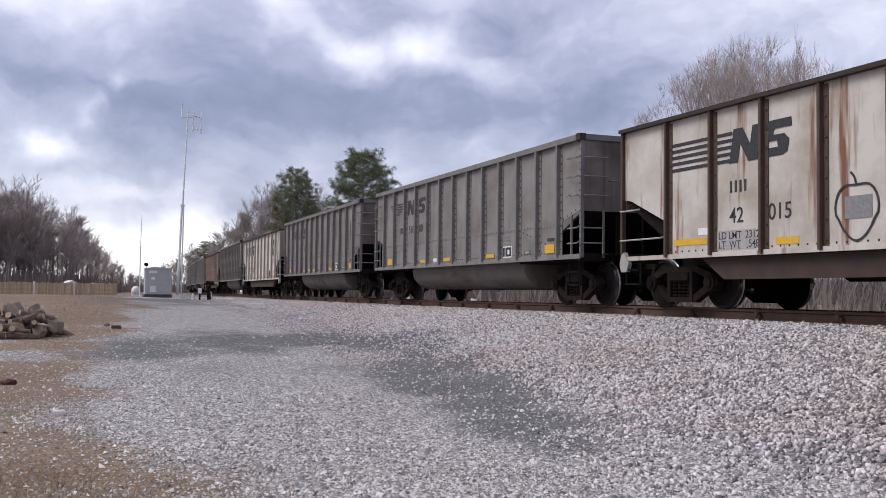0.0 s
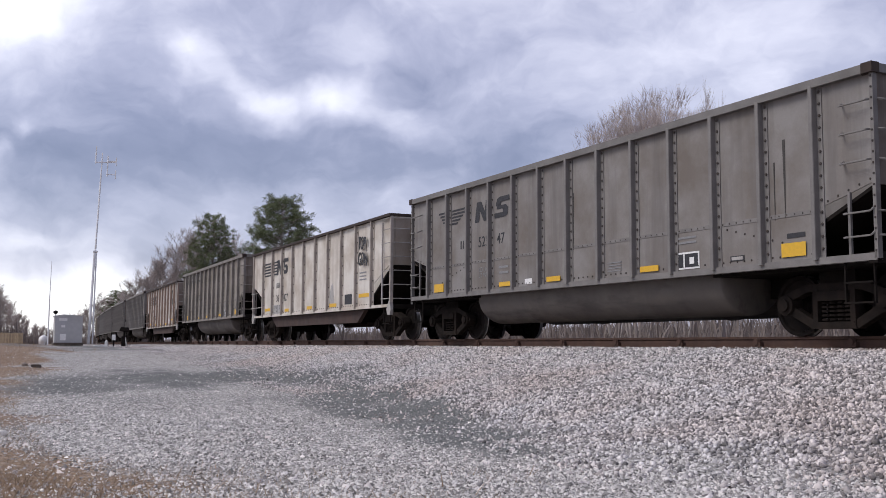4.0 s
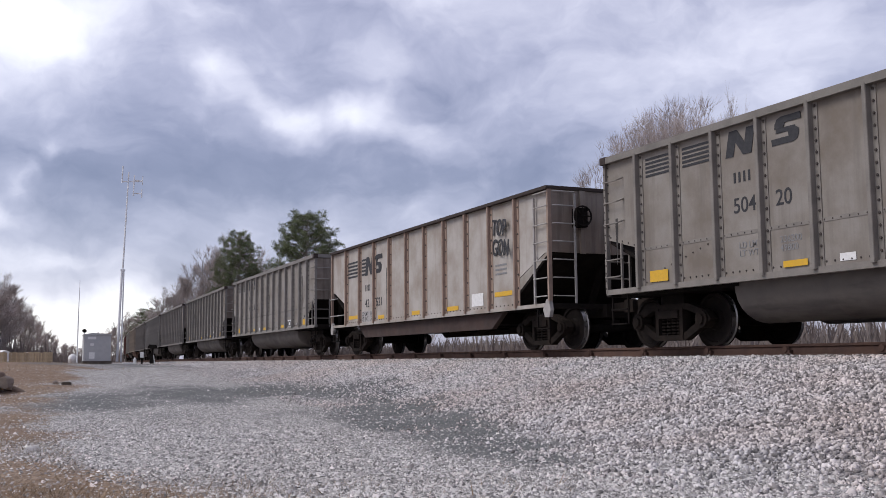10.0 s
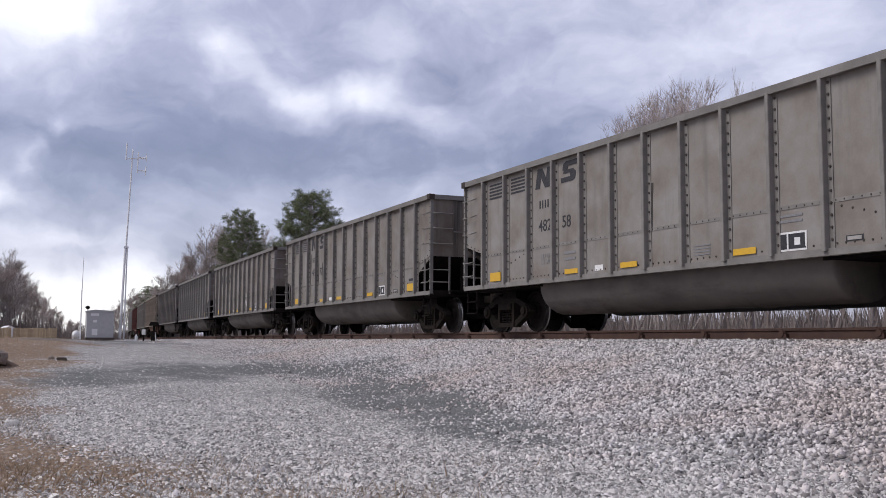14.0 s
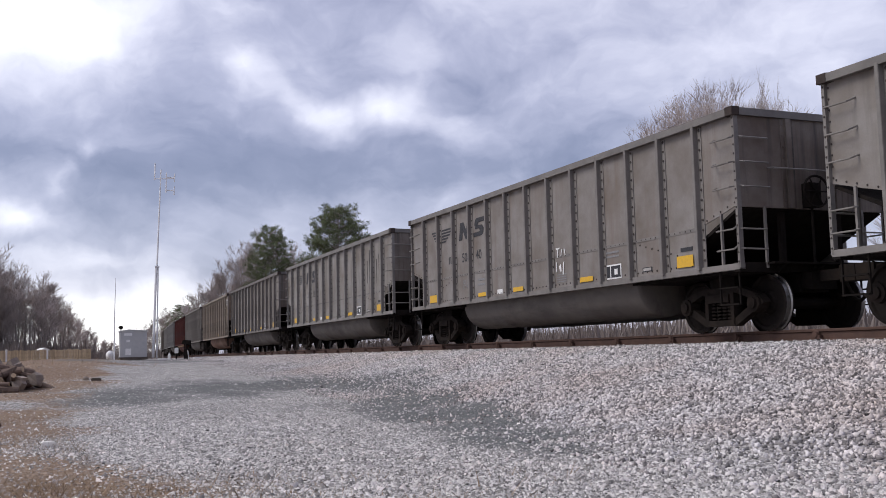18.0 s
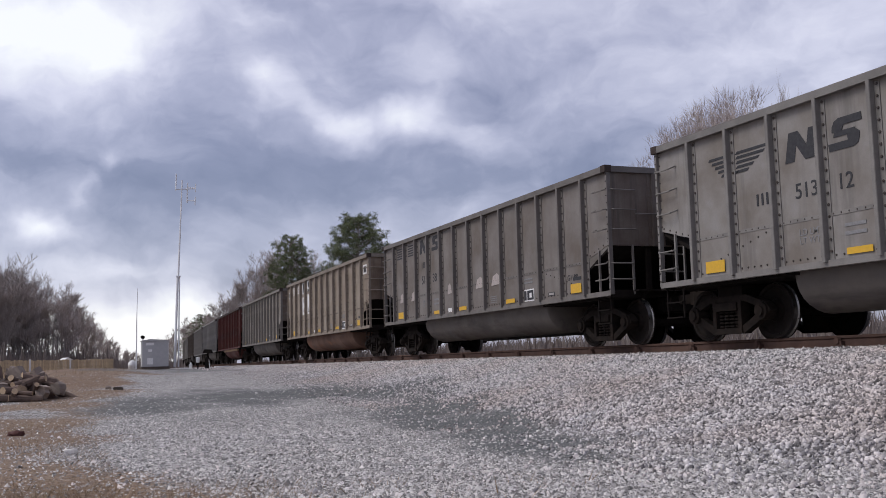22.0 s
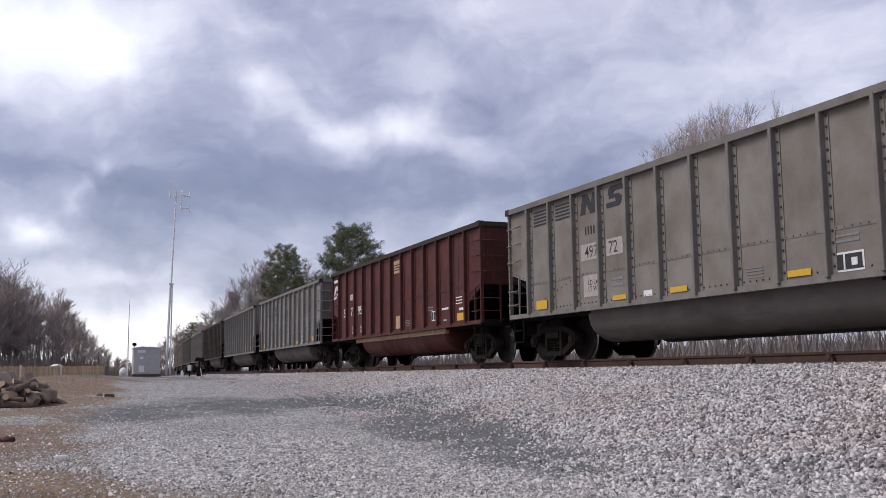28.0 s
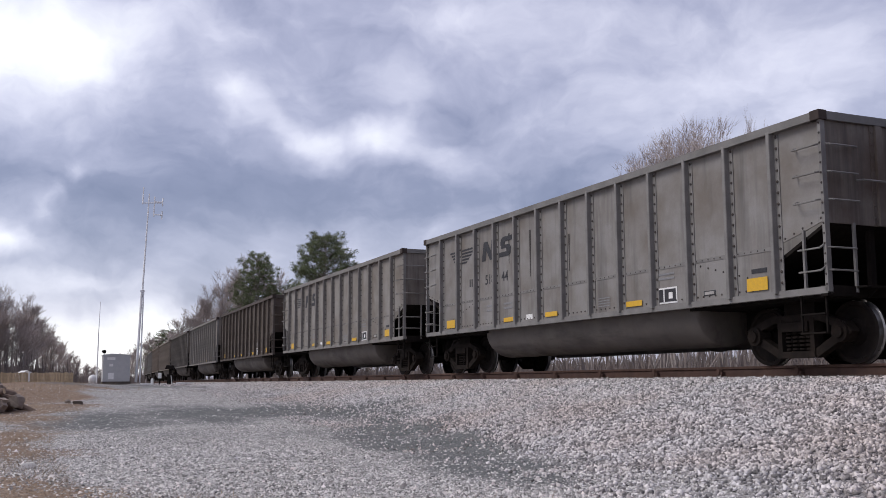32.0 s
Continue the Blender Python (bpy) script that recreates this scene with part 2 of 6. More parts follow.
# ------------------------------------------------------------------ mesh helpers
def bm_box(bm, x0, x1, y0, y1, z0, z1, m=None):
    v = [bm.verts.new((x, y, z)) for z in (z0, z1) for x, y in ((x0, y0), (x1, y0), (x1, y1), (x0, y1))]
    if m is not None:
        for a in v:
            a.co = m @ a.co
    for f in ((3, 2, 1, 0), (4, 5, 6, 7), (0, 1, 5, 4), (1, 2, 6, 5), (2, 3, 7, 6), (3, 0, 4, 7)):
        bm.faces.new([v[i] for i in f])
    return v


def bm_tube(bm, a, b, r0, r1=None, n=8, cap=True):
    r1 = r0 if r1 is None else r1
    a, b = Vector(a), Vector(b)
    q = (b - a).to_track_quat("Z", "Y")
    ra, rb = [], []
    for i in range(n):
        d = q @ Vector((math.cos(2 * math.pi * i / n), math.sin(2 * math.pi * i / n), 0))
        ra.append(bm.verts.new(a + d * r0))
        rb.append(bm.verts.new(b + d * r1))
    for i in range(n):
        bm.faces.new((ra[i], ra[(i + 1) % n], rb[(i + 1) % n], rb[i]))
    if cap:
        bm.faces.new(ra[::-1])
        bm.faces.new(rb)


def bm_path(bm, pts, r, n=6):
    for a, b in zip(pts, pts[1:]):
        bm_tube(bm, a, b, r, r, n)


def bm_prism(bm, outline, axis, lo, hi):
    """A closed outline of (u, v) carried along an axis: 'y' takes (x, z), 'x' takes (y, z), 'z' takes (x, y)."""
    def at(u, v, w):
        return {"y": (u, w, v), "x": (w, u, v), "z": (u, v, w)}[axis]
    a = [bm.verts.new(at(u, v, lo)) for u, v in outline]
    b = [bm.verts.new(at(u, v, hi)) for u, v in outline]
    k = len(outline)
    for i in range(k):
        bm.faces.new((a[i], a[(i + 1) % k], b[(i + 1) % k], b[i]))
    bm.faces.new(a[::-1])
    bm.faces.new(b)


def mesh_of(name, bm, *mats, smooth=False):
    bmesh.ops.recalc_face_normals(bm, faces=bm.faces)
    me = bpy.data.meshes.new(name)
    if smooth:
        for f in bm.faces:
            f.smooth = True
    bm.to_mesh(me)
    bm.free()
    for m in mats:
        me.materials.append(m)
    return me


def part(name, bm, material, parent, label="", smooth=False):
    ob = new(name, bm if isinstance(bm, bpy.types.Mesh) else mesh_of(name, bm, material, smooth=smooth))
    ob.parent = parent
    return tagged(ob, label)


def thing(name, label, category, m=None, group=""):
    ob = new(name)
    ob.empty_display_size = 0.3
    if m is not None:
        ob.matrix_basis = m
    return tagged(ob, label, category, group)


def solid(name, bm, material, label, category="", group="", kind="", m=None, smooth=False):
    ob = new(name, bm if isinstance(bm, bpy.types.Mesh) else mesh_of(name, bm, material, smooth=smooth))
    if m is not None:
        ob.matrix_basis = m
    return tagged(ob, label, category, group, kind)


MESHES = {}


def cached(key, make):
    if key not in MESHES:
        MESHES[key] = make()
    return MESHES[key]


# ------------------------------------------------------------------ the line of the track
TRACK_D, TRACK_TH = 12.41, 0.4392      # distance of the centre line from the eye, and its heading
BENDS = ((-400.0, 0.0), (-12.0, 0.0014), (62.0, 0.0006), (330.0, 0.0))


def build_track_table():
    step, rows = 0.5, []
    for way in (1, -1):
        x, y, a, s = math.cos(TRACK_TH) * TRACK_D, math.sin(TRACK_TH) * TRACK_D, TRACK_TH, 0.0
        line = [(s, x, y, a)]
        while abs(s) < (760 if way > 0 else 300):
            mid = s + way * step / 2
            k = [c for lo, c in BENDS if mid >= lo][-1]
            am = a - k * step / 2 * way
            x += -math.sin(am) * step * way
            y += math.cos(am) * step * way
            a -= k * step * way
            s += step * way
            line.append((s, x, y, a))
        rows += line if way > 0 else line[1:][::-1]
    rows.sort()
    return np.array(rows)


TRACK = build_track_table()


def track(s, off=0.0):
    """Place on the track at s metres along it; off counts away from the camera's side. Returns x, y and heading."""
    x, y, a = (float(np.interp(s, TRACK[:, 0], TRACK[:, i])) for i in (1, 2, 3))
    return x + math.cos(a) * off, y + math.sin(a) * off, a


def track_pose(s, off=0.0, z=0.0):
    x, y, a = track(s, off)
    return pose(x, y, z, 0, 0, 90 + math.degrees(a))
# ------------------------------------------------------------------ ground
def smooth01(t):
    t = np.clip(t, 0.0, 1.0)
    return t * t * (3 - 2 * t)


TS, TX, TY, TA = TRACK[::4, 0], TRACK[::4, 1], TRACK[::4, 2], TRACK[::4, 3]


def to_track(x, y):
    """For arrays of places: metres along the track, and metres off its centre line (negative on the camera's side)."""
    x, y = np.asarray(x, float), np.asarray(y, float)
    shape = x.shape
    x, y = x.ravel(), y.ravel()
    s, off = np.empty(len(x)), np.empty(len(x))
    for i in range(0, len(x), 4000):
        dx, dy = x[i:i + 4000, None] - TX, y[i:i + 4000, None] - TY
        k = np.argmin(dx * dx + dy * dy, 1)
        r = np.arange(len(k))
        a = TA[k]
        off[i:i + 4000] = dx[r, k] * np.cos(a) + dy[r, k] * np.sin(a)
        s[i:i + 4000] = TS[k] + dx[r, k] * -np.sin(a) + dy[r, k] * np.cos(a)
    return s.reshape(shape), off.reshape(shape)


def wobble(x, y, f, seed=0.0):
    return (np.sin(x * f + 1.3 * np.sin(y * f * 0.7 + seed)) + np.sin(y * f * 1.3 + 1.7 * np.sin(x * f * 0.6 + seed * 2))) * 0.5


BED_Z = RAIL_Z - 0.185 - 0.02       # crown of the ballast


RISE_D, RISE_Z = (0, 7, 12, 16, 20.5, 23, 26, 34, 50, 70, 3000), (0.62, 0.62, 0.60, 0.60, 0.67, 0.79, 0.93, 1.14, 1.36, 1.42, 1.44)
EDGE_Y, EDGE_X = (0, 4.3, 5.7, 7.6, 9.6, 12.7, 18, 23, 32.9, 46.4, 60, 85, 130), (-0.6, -1.3, -1.87, -2.79, -3.61, -5.0, -7.05, -8.4, -11.3, -15.8, -21.0, -30.0, -47.0)
MOUNDS = [(-11.6, 30.5, 1.3, 0.20), (-12.8, 34.0, 1.8, 0.26), (-14.5, 38.0, 2.0, 0.24), (-17.5, 46.0, 2.6, 0.22), (-20.5, 52.0, 3.4, 0.2), (-13.5, 29.5, 2.0, 0.15), (-9.0, 24.0, 0.9, 0.10), (-8.3, 20.0, 0.8, 0.10)]


def toe_of(s):
    """How far from the centre line the ballast runs out on the camera's side."""
    return np.interp(s, (6, 12, 18, 30, 40), (7.3, 6.3, 5.6, 5.2, 4.7))


def ground_z(x, y):
    s, off = to_track(x, y)
    d = np.hypot(x, y)
    land = np.interp(np.where(y > 0, d, np.minimum(d, 11)), RISE_D, RISE_Z) + 0.03 * wobble(x, y, 0.6) + 0.012 * wobble(x, y, 2.3, 2)
    bank = 1.0 + np.clip((off - 8) * 0.055, 0, 1.9)
    land = np.where((off > 4) & (s > -80), np.maximum(land, bank), land)
    for mx, my, mr, mh in MOUNDS:
        land = land + mh * np.exp(-((x - mx) ** 2 + (y - my) ** 2) / mr ** 2)
    o = np.abs(off)
    toe = np.where(off < 0, toe_of(s), 4.6)
    u = np.clip((o - 1.75) / (toe - 1.75), 0, 1)
    fall = np.where(off < 0, 0.7 * u + 0.3 * smooth01(u), smooth01(u * 0.92 + 0.04))
    bed = BED_Z - 0.03 * smooth01((o - 1.2) / 0.5)
    z = bed * (1 - fall) + land * fall
    return np.where(o < toe + 0.3, np.maximum(z, np.where(o < 1.7, bed, -9)), land)


def dark_fine(X, Y):
    """How far the dark fine gravel covers a place, 0 to 1."""
    dark = np.zeros_like(X)
    for cx, cy, rx, ry, rot, g in DARK_PATCHES:
        c, sn = math.cos(rot), math.sin(rot)
        u, v = ((X - cx) * c + (Y - cy) * sn) / rx, (-(X - cx) * sn + (Y - cy) * c) / ry
        dark = np.maximum(dark, 0.95 * g * smooth01((1.95 - np.hypot(u, v)) / 1.5 + 0.22 * wobble(X, Y, 1.3, 7) + 0.12 * wobble(X, Y, 4.1, 3)))
    return dark


def litter(X, Y):
    """How far brown leaf litter and weeds lie over the near lane, 0 to 1."""
    return smooth01((8.4 - Y) / 2.0 + 0.35 * wobble(X, Y, 1.5, 9)) * smooth01((0.95 - X) / 1.8 + 0.3 * wobble(X, Y, 2.1, 6)) * (Y > 0)


def build_ground():
    def axis(near, far, n_near, n_far, lo):
        a = np.linspace(0, near, n_near)
        b = near * (far / near) ** np.linspace(0, 1, n_far)[1:]
        pos = np.concatenate([a, b])
        return pos
    ax = axis(40, 2500, 120, 50, 0)
    xs = np.unique(np.concatenate([-ax, ax]))
    ay = axis(70, 2500, 190, 50, 0)
    by = axis(20, 800, 50, 30, 0)
    ys = np.unique(np.concatenate([-by, ay]))
    X, Y = np.meshgrid(xs, ys)
    Z = ground_z(X, Y)
    n, k = X.shape
    verts = np.stack([X, Y, Z], -1).reshape(-1, 3)
    idx = np.arange(n * k).reshape(n, k)
    faces = np.stack([idx[:-1, :-1], idx[:-1, 1:], idx[1:, 1:], idx[1:, :-1]], -1).reshape(-1, 4)
    me = bpy.data.meshes.new("ground")
    me.from_pydata(verts.tolist(), [], faces.tolist())
    me.polygons.foreach_set("use_smooth", np.ones(len(faces), bool))
    # material weights by place: gravel lane, dark fine gravel, ballast, dry grass
    s, off = to_track(X, Y)
    edge = np.interp(Y, EDGE_Y, EDGE_X)
    lane = smooth01((X - edge) / 1.5 + 0.45 + 0.5 * wobble(X, Y, 1.1, 1) + 0.35 * wobble(X, Y, 3.1, 3))
    for cx, cy, rx, ry in ((-8.9, 18.4, 1.4, 0.8), (-11.2, 21.5, 1.6, 0.9)):
        lane = np.maximum(lane, smooth01(1.5 - np.hypot((X - cx) / rx, (Y - cy) / ry) + 0.3 * wobble(X, Y, 2.1, 4)))
    lane = lane * (1 - 0.5 * litter(X, Y))
    lane = lane * (Y > -60) * (Y < 190) * (off < 8)
    ball = smooth01((off + toe_of(s) - 0.1 + 0.55 * wobble(X, Y, 1.7, 5)) / 1.5 + 0.5) * (off < 5.5)
    dark = dark_fine(X, Y)
    for nm, val in (("lane", lane), ("ballast", ball), ("dark", dark)):
        at = me.attributes.new(nm, "FLOAT", "POINT")
        at.data.foreach_set("value", val.ravel().astype(np.float32))
    me.materials.append(ground_material())
    ob = new("ground", me)
    return tagged(ob, "pale gravel lane, ballast slope and dry brown grass", "ground", kind="structure")


DARK_PATCHES = [(-6.67, 20.75, 1.0, 2.3, 0.31, 0.85), (-5.49, 23.14, 1.3, 2.2, 0.23, 0.95), (-3.88, 24.0, 1.15, 2.0, 0.16, 0.95), (-1.85, 22.4, 1.1, 1.5, 0.08, 0.95), (-4.94, 17.89, 0.8, 1.06, 0.27, 0.5), (-1.0, 17.4, 0.8, 1.9, 0.06, 1),
                (-2.3, 17.68, 0.6, 0.9, 0.11, 0.5), (-0.40, 15.15, 0.78, 1.6, 0.02, 1), (0.18, 12.76, 0.72, 1.5, -0.02, 1), (0.55, 10.7, 0.60, 1.2, -0.07, 1), (0.95, 9.3, 0.40, 0.7, -0.11, 0.85), (-0.92, 20.3, 0.62, 1.5, 0.05, 0.95), (-0.27, 17.6, 0.5, 1.3, 0.02, 0.95), (0.2, 14.9, 0.45, 1.2, 0.0, 0.9), (-18, 57, 3.5, 12, 0.3, 0.8)]


def ground_material():
    m = bpy.data.materials.new("gravel_and_grass")
    m.use_nodes = True
    nt = m.node_tree
    N, L = nt.nodes.new, nt.links.new
    p = nt.nodes["Principled BSDF"]
    p.inputs["Roughness"].default_value = 0.95
    p.inputs["Specular IOR Level"].default_value = 0.2
    tc = N("ShaderNodeTexCoord")

    def noise_tex(sc, det=5, rgh=0.6):
        n = N("ShaderNodeTexNoise")
        n.inputs["Scale"].default_value, n.inputs["Detail"].default_value, n.inputs["Roughness"].default_value = sc, det, rgh
        L(tc.outputs["Object"], n.inputs["Vector"])
        return n.outputs["Fac"]

    def ramp(v, *stops):
        r = N("ShaderNodeValToRGB")
        L(v, r.inputs[0])
        el = r.color_ramp.elements
        el[0].position, el[0].color = stops[0][0], (*stops[0][1], 1)
        el[1].position, el[1].color = stops[-1][0], (*stops[-1][1], 1)
        for q, c in stops[1:-1]:
            e = el.new(q)
            e.color = (*c, 1)
        return r.outputs[0]

    def mix(f, a, b, kind="MIX"):
        n = N("ShaderNodeMix")
        n.data_type, n.blend_type = "RGBA", kind
        for sock, v in ((n.inputs[0], f), (n.inputs[6], a), (n.inputs[7], b)):
            if isinstance(v, (int, float)):
                sock.default_value = v
            else:
                L(v, sock)
        return n.outputs[2]

    def attr(nm):
        a = N("ShaderNodeAttribute")
        a.attribute_name = nm
        return a.outputs["Fac"]

    vor = N("ShaderNodeTexVoronoi")
    vor.inputs["Scale"].default_value = 30
    L(tc.outputs["Object"], vor.inputs["Vector"])
    def cell(node):
        sp = N("ShaderNodeSeparateColor")
        L(node.outputs["Color"], sp.inputs[0])
        return sp.outputs[0]

    stones = ramp(cell(vor), (0.0, (0.07, 0.066, 0.063)), (0.3, (0.22, 0.21, 0.20)), (0.7, (0.46, 0.44, 0.42)), (0.9, (0.66, 0.63, 0.605)), (1.0, (0.88, 0.85, 0.82)))
    lane = mix(0.25, stones, ramp(noise_tex(0.9, 6), (0.3, (0.30, 0.283, 0.268)), (0.7, (0.50, 0.478, 0.452))))
    vd = N("ShaderNodeTexVoronoi")
    vd.inputs["Scale"].default_value = 40
    L(tc.outputs["Object"], vd.inputs["Vector"])
    dark = mix(0.5, ramp(cell(vd), (0.0, (0.075, 0.078, 0.076)), (0.8, (0.20, 0.203, 0.198)), (0.96, (0.30, 0.30, 0.29)), (1.0, (0.62, 0.60, 0.57))), ramp(noise_tex(1.5), (0.3, (0.13, 0.134, 0.132)), (0.7, (0.215, 0.215, 0.205))))
    vb = N("ShaderNodeTexVoronoi")
    vb.inputs["Scale"].default_value = 15
    L(tc.outputs["Object"], vb.inputs["Vector"])
    ball = mix(0.35, ramp(cell(vb), (0.0, (0.06, 0.055, 0.055)), (0.5, (0.24, 0.22, 0.215)), (1.0, (0.5, 0.47, 0.45))), ramp(noise_tex(0.6), (0.35, (0.22, 0.19, 0.18)), (0.7, (0.30, 0.28, 0.28))))
    grass = mix(0.35, ramp(noise_tex(16, 8, 0.8), (0.32, (0.045, 0.030, 0.021)), (0.46, (0.21, 0.132, 0.080)), (0.60, (0.40, 0.275, 0.175)), (0.72, (0.60, 0.50, 0.39))), ramp(noise_tex(0.35, 4), (0.35, (0.17, 0.10, 0.063)), (0.65, (0.31, 0.225, 0.15))))
    def ragged(nm, sc, amp):
        """A weight whose border breaks up into scattered spots."""
        a = N("ShaderNodeMath")
        a.operation = "MULTIPLY_ADD"
        L(noise_tex(sc, 6, 0.7), a.inputs[0])
        a.inputs[1].default_value = amp
        L(attr(nm), a.inputs[2])
        r = N("ShaderNodeMapRange")
        r.interpolation_type = "SMOOTHSTEP"
        r.inputs[1].default_value, r.inputs[2].default_value = 0.5 * amp + 0.18, 0.5 * amp + 0.82
        L(a.outputs[0], r.inputs[0])
        return r.outputs[0]

    grass = mix(0.16, grass, stones)
    col = mix(ragged("lane", 5.0, 1.3), grass, lane)
    col = mix(attr("ballast"), col, ball)
    col = mix(ragged("dark", 6.0, 0.9), col, dark)
    L(col, p.inputs["Base Color"])
    b = N("ShaderNodeBump")
    b.inputs["Strength"].default_value = 0.9
    b.inputs["Distance"].default_value = 0.04
    L(vor.outputs["Distance"], b.inputs["Height"])
    b2 = N("ShaderNodeBump")
    b2.inputs["Strength"].default_value = 0.5
    b2.inputs["Distance"].default_value = 0.04
    L(noise_tex(14, 6, 0.7), b2.inputs["Height"])
    L(b.outputs[0], b2.inputs["Normal"])
    L(b2.outputs[0], p.inputs["Normal"])
    return m


build_ground()


def stones(name, count, place, size, label, material, seed, half=False):
    """Broken stones as one mesh: each a squashed, turned, many-sided lump; half ones sit sunk in the ground."""
    rng = np.random.default_rng(seed)
    xy = place(rng, count)
    n = len(xy)
    z = ground_z(xy[:, 0], xy[:, 1])
    base = np.array([(1, 0, 0), (0, 1, 0), (-1, 0, 0), (0, -1, 0), (0, 0, 1), (0, 0, -1)], float) * 1.25
    if half:
        base = base[:5]
    k = len(base)
    v = base[None] * rng.uniform(0.65, 1.0, (n, k, 1)) + rng.uniform(-0.38, 0.38, (n, k, 3))
    v *= rng.uniform(0.6, 1.3, (n, 1, 3)) * (size * rng.lognormal(0, 0.22, (n, 1, 1)))
    ang = rng.uniform(0, 2 * np.pi, (n, 3)) * ((0.08, 0.08, 1.0) if half else (1, 1, 1))
    for ax, (i, j) in enumerate(((1, 2), (2, 0), (0, 1))):
        c, s_ = np.cos(ang[:, ax])[:, None], np.sin(ang[:, ax])[:, None]
        a, b = v[:, :, i].copy(), v[:, :, j].copy()
        v[:, :, i], v[:, :, j] = a * c - b * s_, a * s_ + b * c
    v[:, :, 0] += xy[:, 0:1]
    v[:, :, 1] += xy[:, 1:2]
    v[:, :, 2] += z[:, None] + size * (-0.1 if half else 0.25)
    q = np.array([(0, 1, 4), (1, 2, 4), (2, 3, 4), (3, 0, 4), (1, 0, 5), (2, 1, 5), (3, 2, 5), (0, 3, 5)][:4 if half else 8])
    faces = (q[None] + k * np.arange(n)[:, None, None]).reshape(-1, 3)
    me = bpy.data.meshes.new(name)
    nv, nf = n * k, len(faces)
    me.vertices.add(nv)
    me.vertices.foreach_set("co", v.reshape(-1).astype(np.float32))
    me.loops.add(nf * 3)
    me.loops.foreach_set("vertex_index", faces.reshape(-1).astype(np.int32))
    me.polygons.add(nf)
    me.polygons.foreach_set("loop_start", (np.arange(nf) * 3).astype(np.int32))
    me.update(calc_edges=True)
    me.validate()
    me.materials.append(material)
    return tagged(new(name, me), label, "stones", kind="stuff")


def along(s, off):
    x, y, a = (np.interp(s, TRACK[:, 0], TRACK[:, i]) for i in (1, 2, 3))
    return np.stack([x + np.cos(a) * off, y + np.sin(a) * off], -1)


def on_slope(rng, n):
    s = np.where(rng.uniform(0, 1, n) < 0.74, 28 * rng.uniform(0, 1, n), 28 + 50 * rng.uniform(0, 1, n) ** 1.5)
    reach = toe_of(s) - 1.5
    off = -0.92 - np.where(rng.uniform(0, 1, n) < 0.92, reach * rng.uniform(0, 1, n), reach + 1.5 * rng.uniform(0, 1, n) ** 1.5)
    P = along(s, off)
    return P[rng.uniform(0, 1, n) > 0.93 * dark_fine(P[:, 0], P[:, 1])]


def on_lane(rng, n):
    y = 5.2 + 32 * rng.uniform(0, 1, n) ** 1.75
    x = rng.uniform(-0.56, 0.56, n) * y
    P = np.stack([x, y], -1)
    s, off = to_track(x, y)
    bare = smooth01((x - np.interp(y, EDGE_Y, EDGE_X)) / 1.8 + 0.45 + 0.45 * wobble(x, y, 1.1, 1))
    keep = (off < 0.4 - toe_of(s)) & (rng.uniform(0, 1, n) > 0.9 * dark_fine(x, y)) & (rng.uniform(0, 1, n) < (0.14 + 0.86 * bare) * (1 - 0.3 * litter(x, y)))
    return P[keep]


def on_grass(rng, n):
    y = 5.2 + 20 * rng.uniform(0, 1, n) ** 1.5
    x = rng.uniform(-0.56, 0.3, n) * y
    return np.stack([x, y], -1)[rng.uniform(0, 1, n) < np.where(x < np.interp(y, EDGE_Y, EDGE_X) + 1.0, 1.0, 0.25)]


stones("ballast_stones", 165000, on_slope, 0.0205, "loose grey and pinkish crushed ballast stones on the slope", M_BALLAST, 3)
stones("lane_gravel", 235000, on_lane, 0.0125, "fine loose pale gravel strewn over the lane", M_PEBBLE, 4, True)
stones("coarse_gravel", 15000, on_lane, 0.0185, "coarser loose grey stones scattered over the lane", M_BALLAST, 14, True)
stones("white_pebbles", 380, on_grass, 0.02, "scattered white pebbles among the grass and gravel", M_PALE, 5, True)


def straws(name, label, n, place, size, material, seed, lean=0.9):
    """Dry blades, each a slim upright sliver, as one mesh."""
    rng = np.random.default_rng(seed)
    xy = place(rng, n)
    n = len(xy)
    z = ground_z(xy[:, 0], xy[:, 1])
    h = size * rng.lognormal(0, 0.4, n)
    a = rng.uniform(0, 2 * np.pi, n)
    w = h * rng.uniform(0.02, 0.05, n)
    tip = np.stack([rng.normal(0, lean, n) * h * 0.5, rng.normal(0, lean, n) * h * 0.5, h], -1)
    base = np.stack([xy[:, 0], xy[:, 1], z - 0.01], -1)
    side = np.stack([np.cos(a) * w, np.sin(a) * w, 0 * w], -1)
    v = np.stack([base - side, base + side, base + tip], 1)
    me = bpy.data.meshes.new(name)
    me.vertices.add(n * 3)
    me.vertices.foreach_set("co", v.reshape(-1).astype(np.float32))
    me.loops.add(n * 3)
    me.loops.foreach_set("vertex_index", np.arange(n * 3, dtype=np.int32))
    me.polygons.add(n)
    me.polygons.foreach_set("loop_start", (np.arange(n) * 3).astype(np.int32))
    me.update(calc_edges=True)
    me.materials.append(material)
    return tagged(new(name, me), label, "grass", kind="stuff")


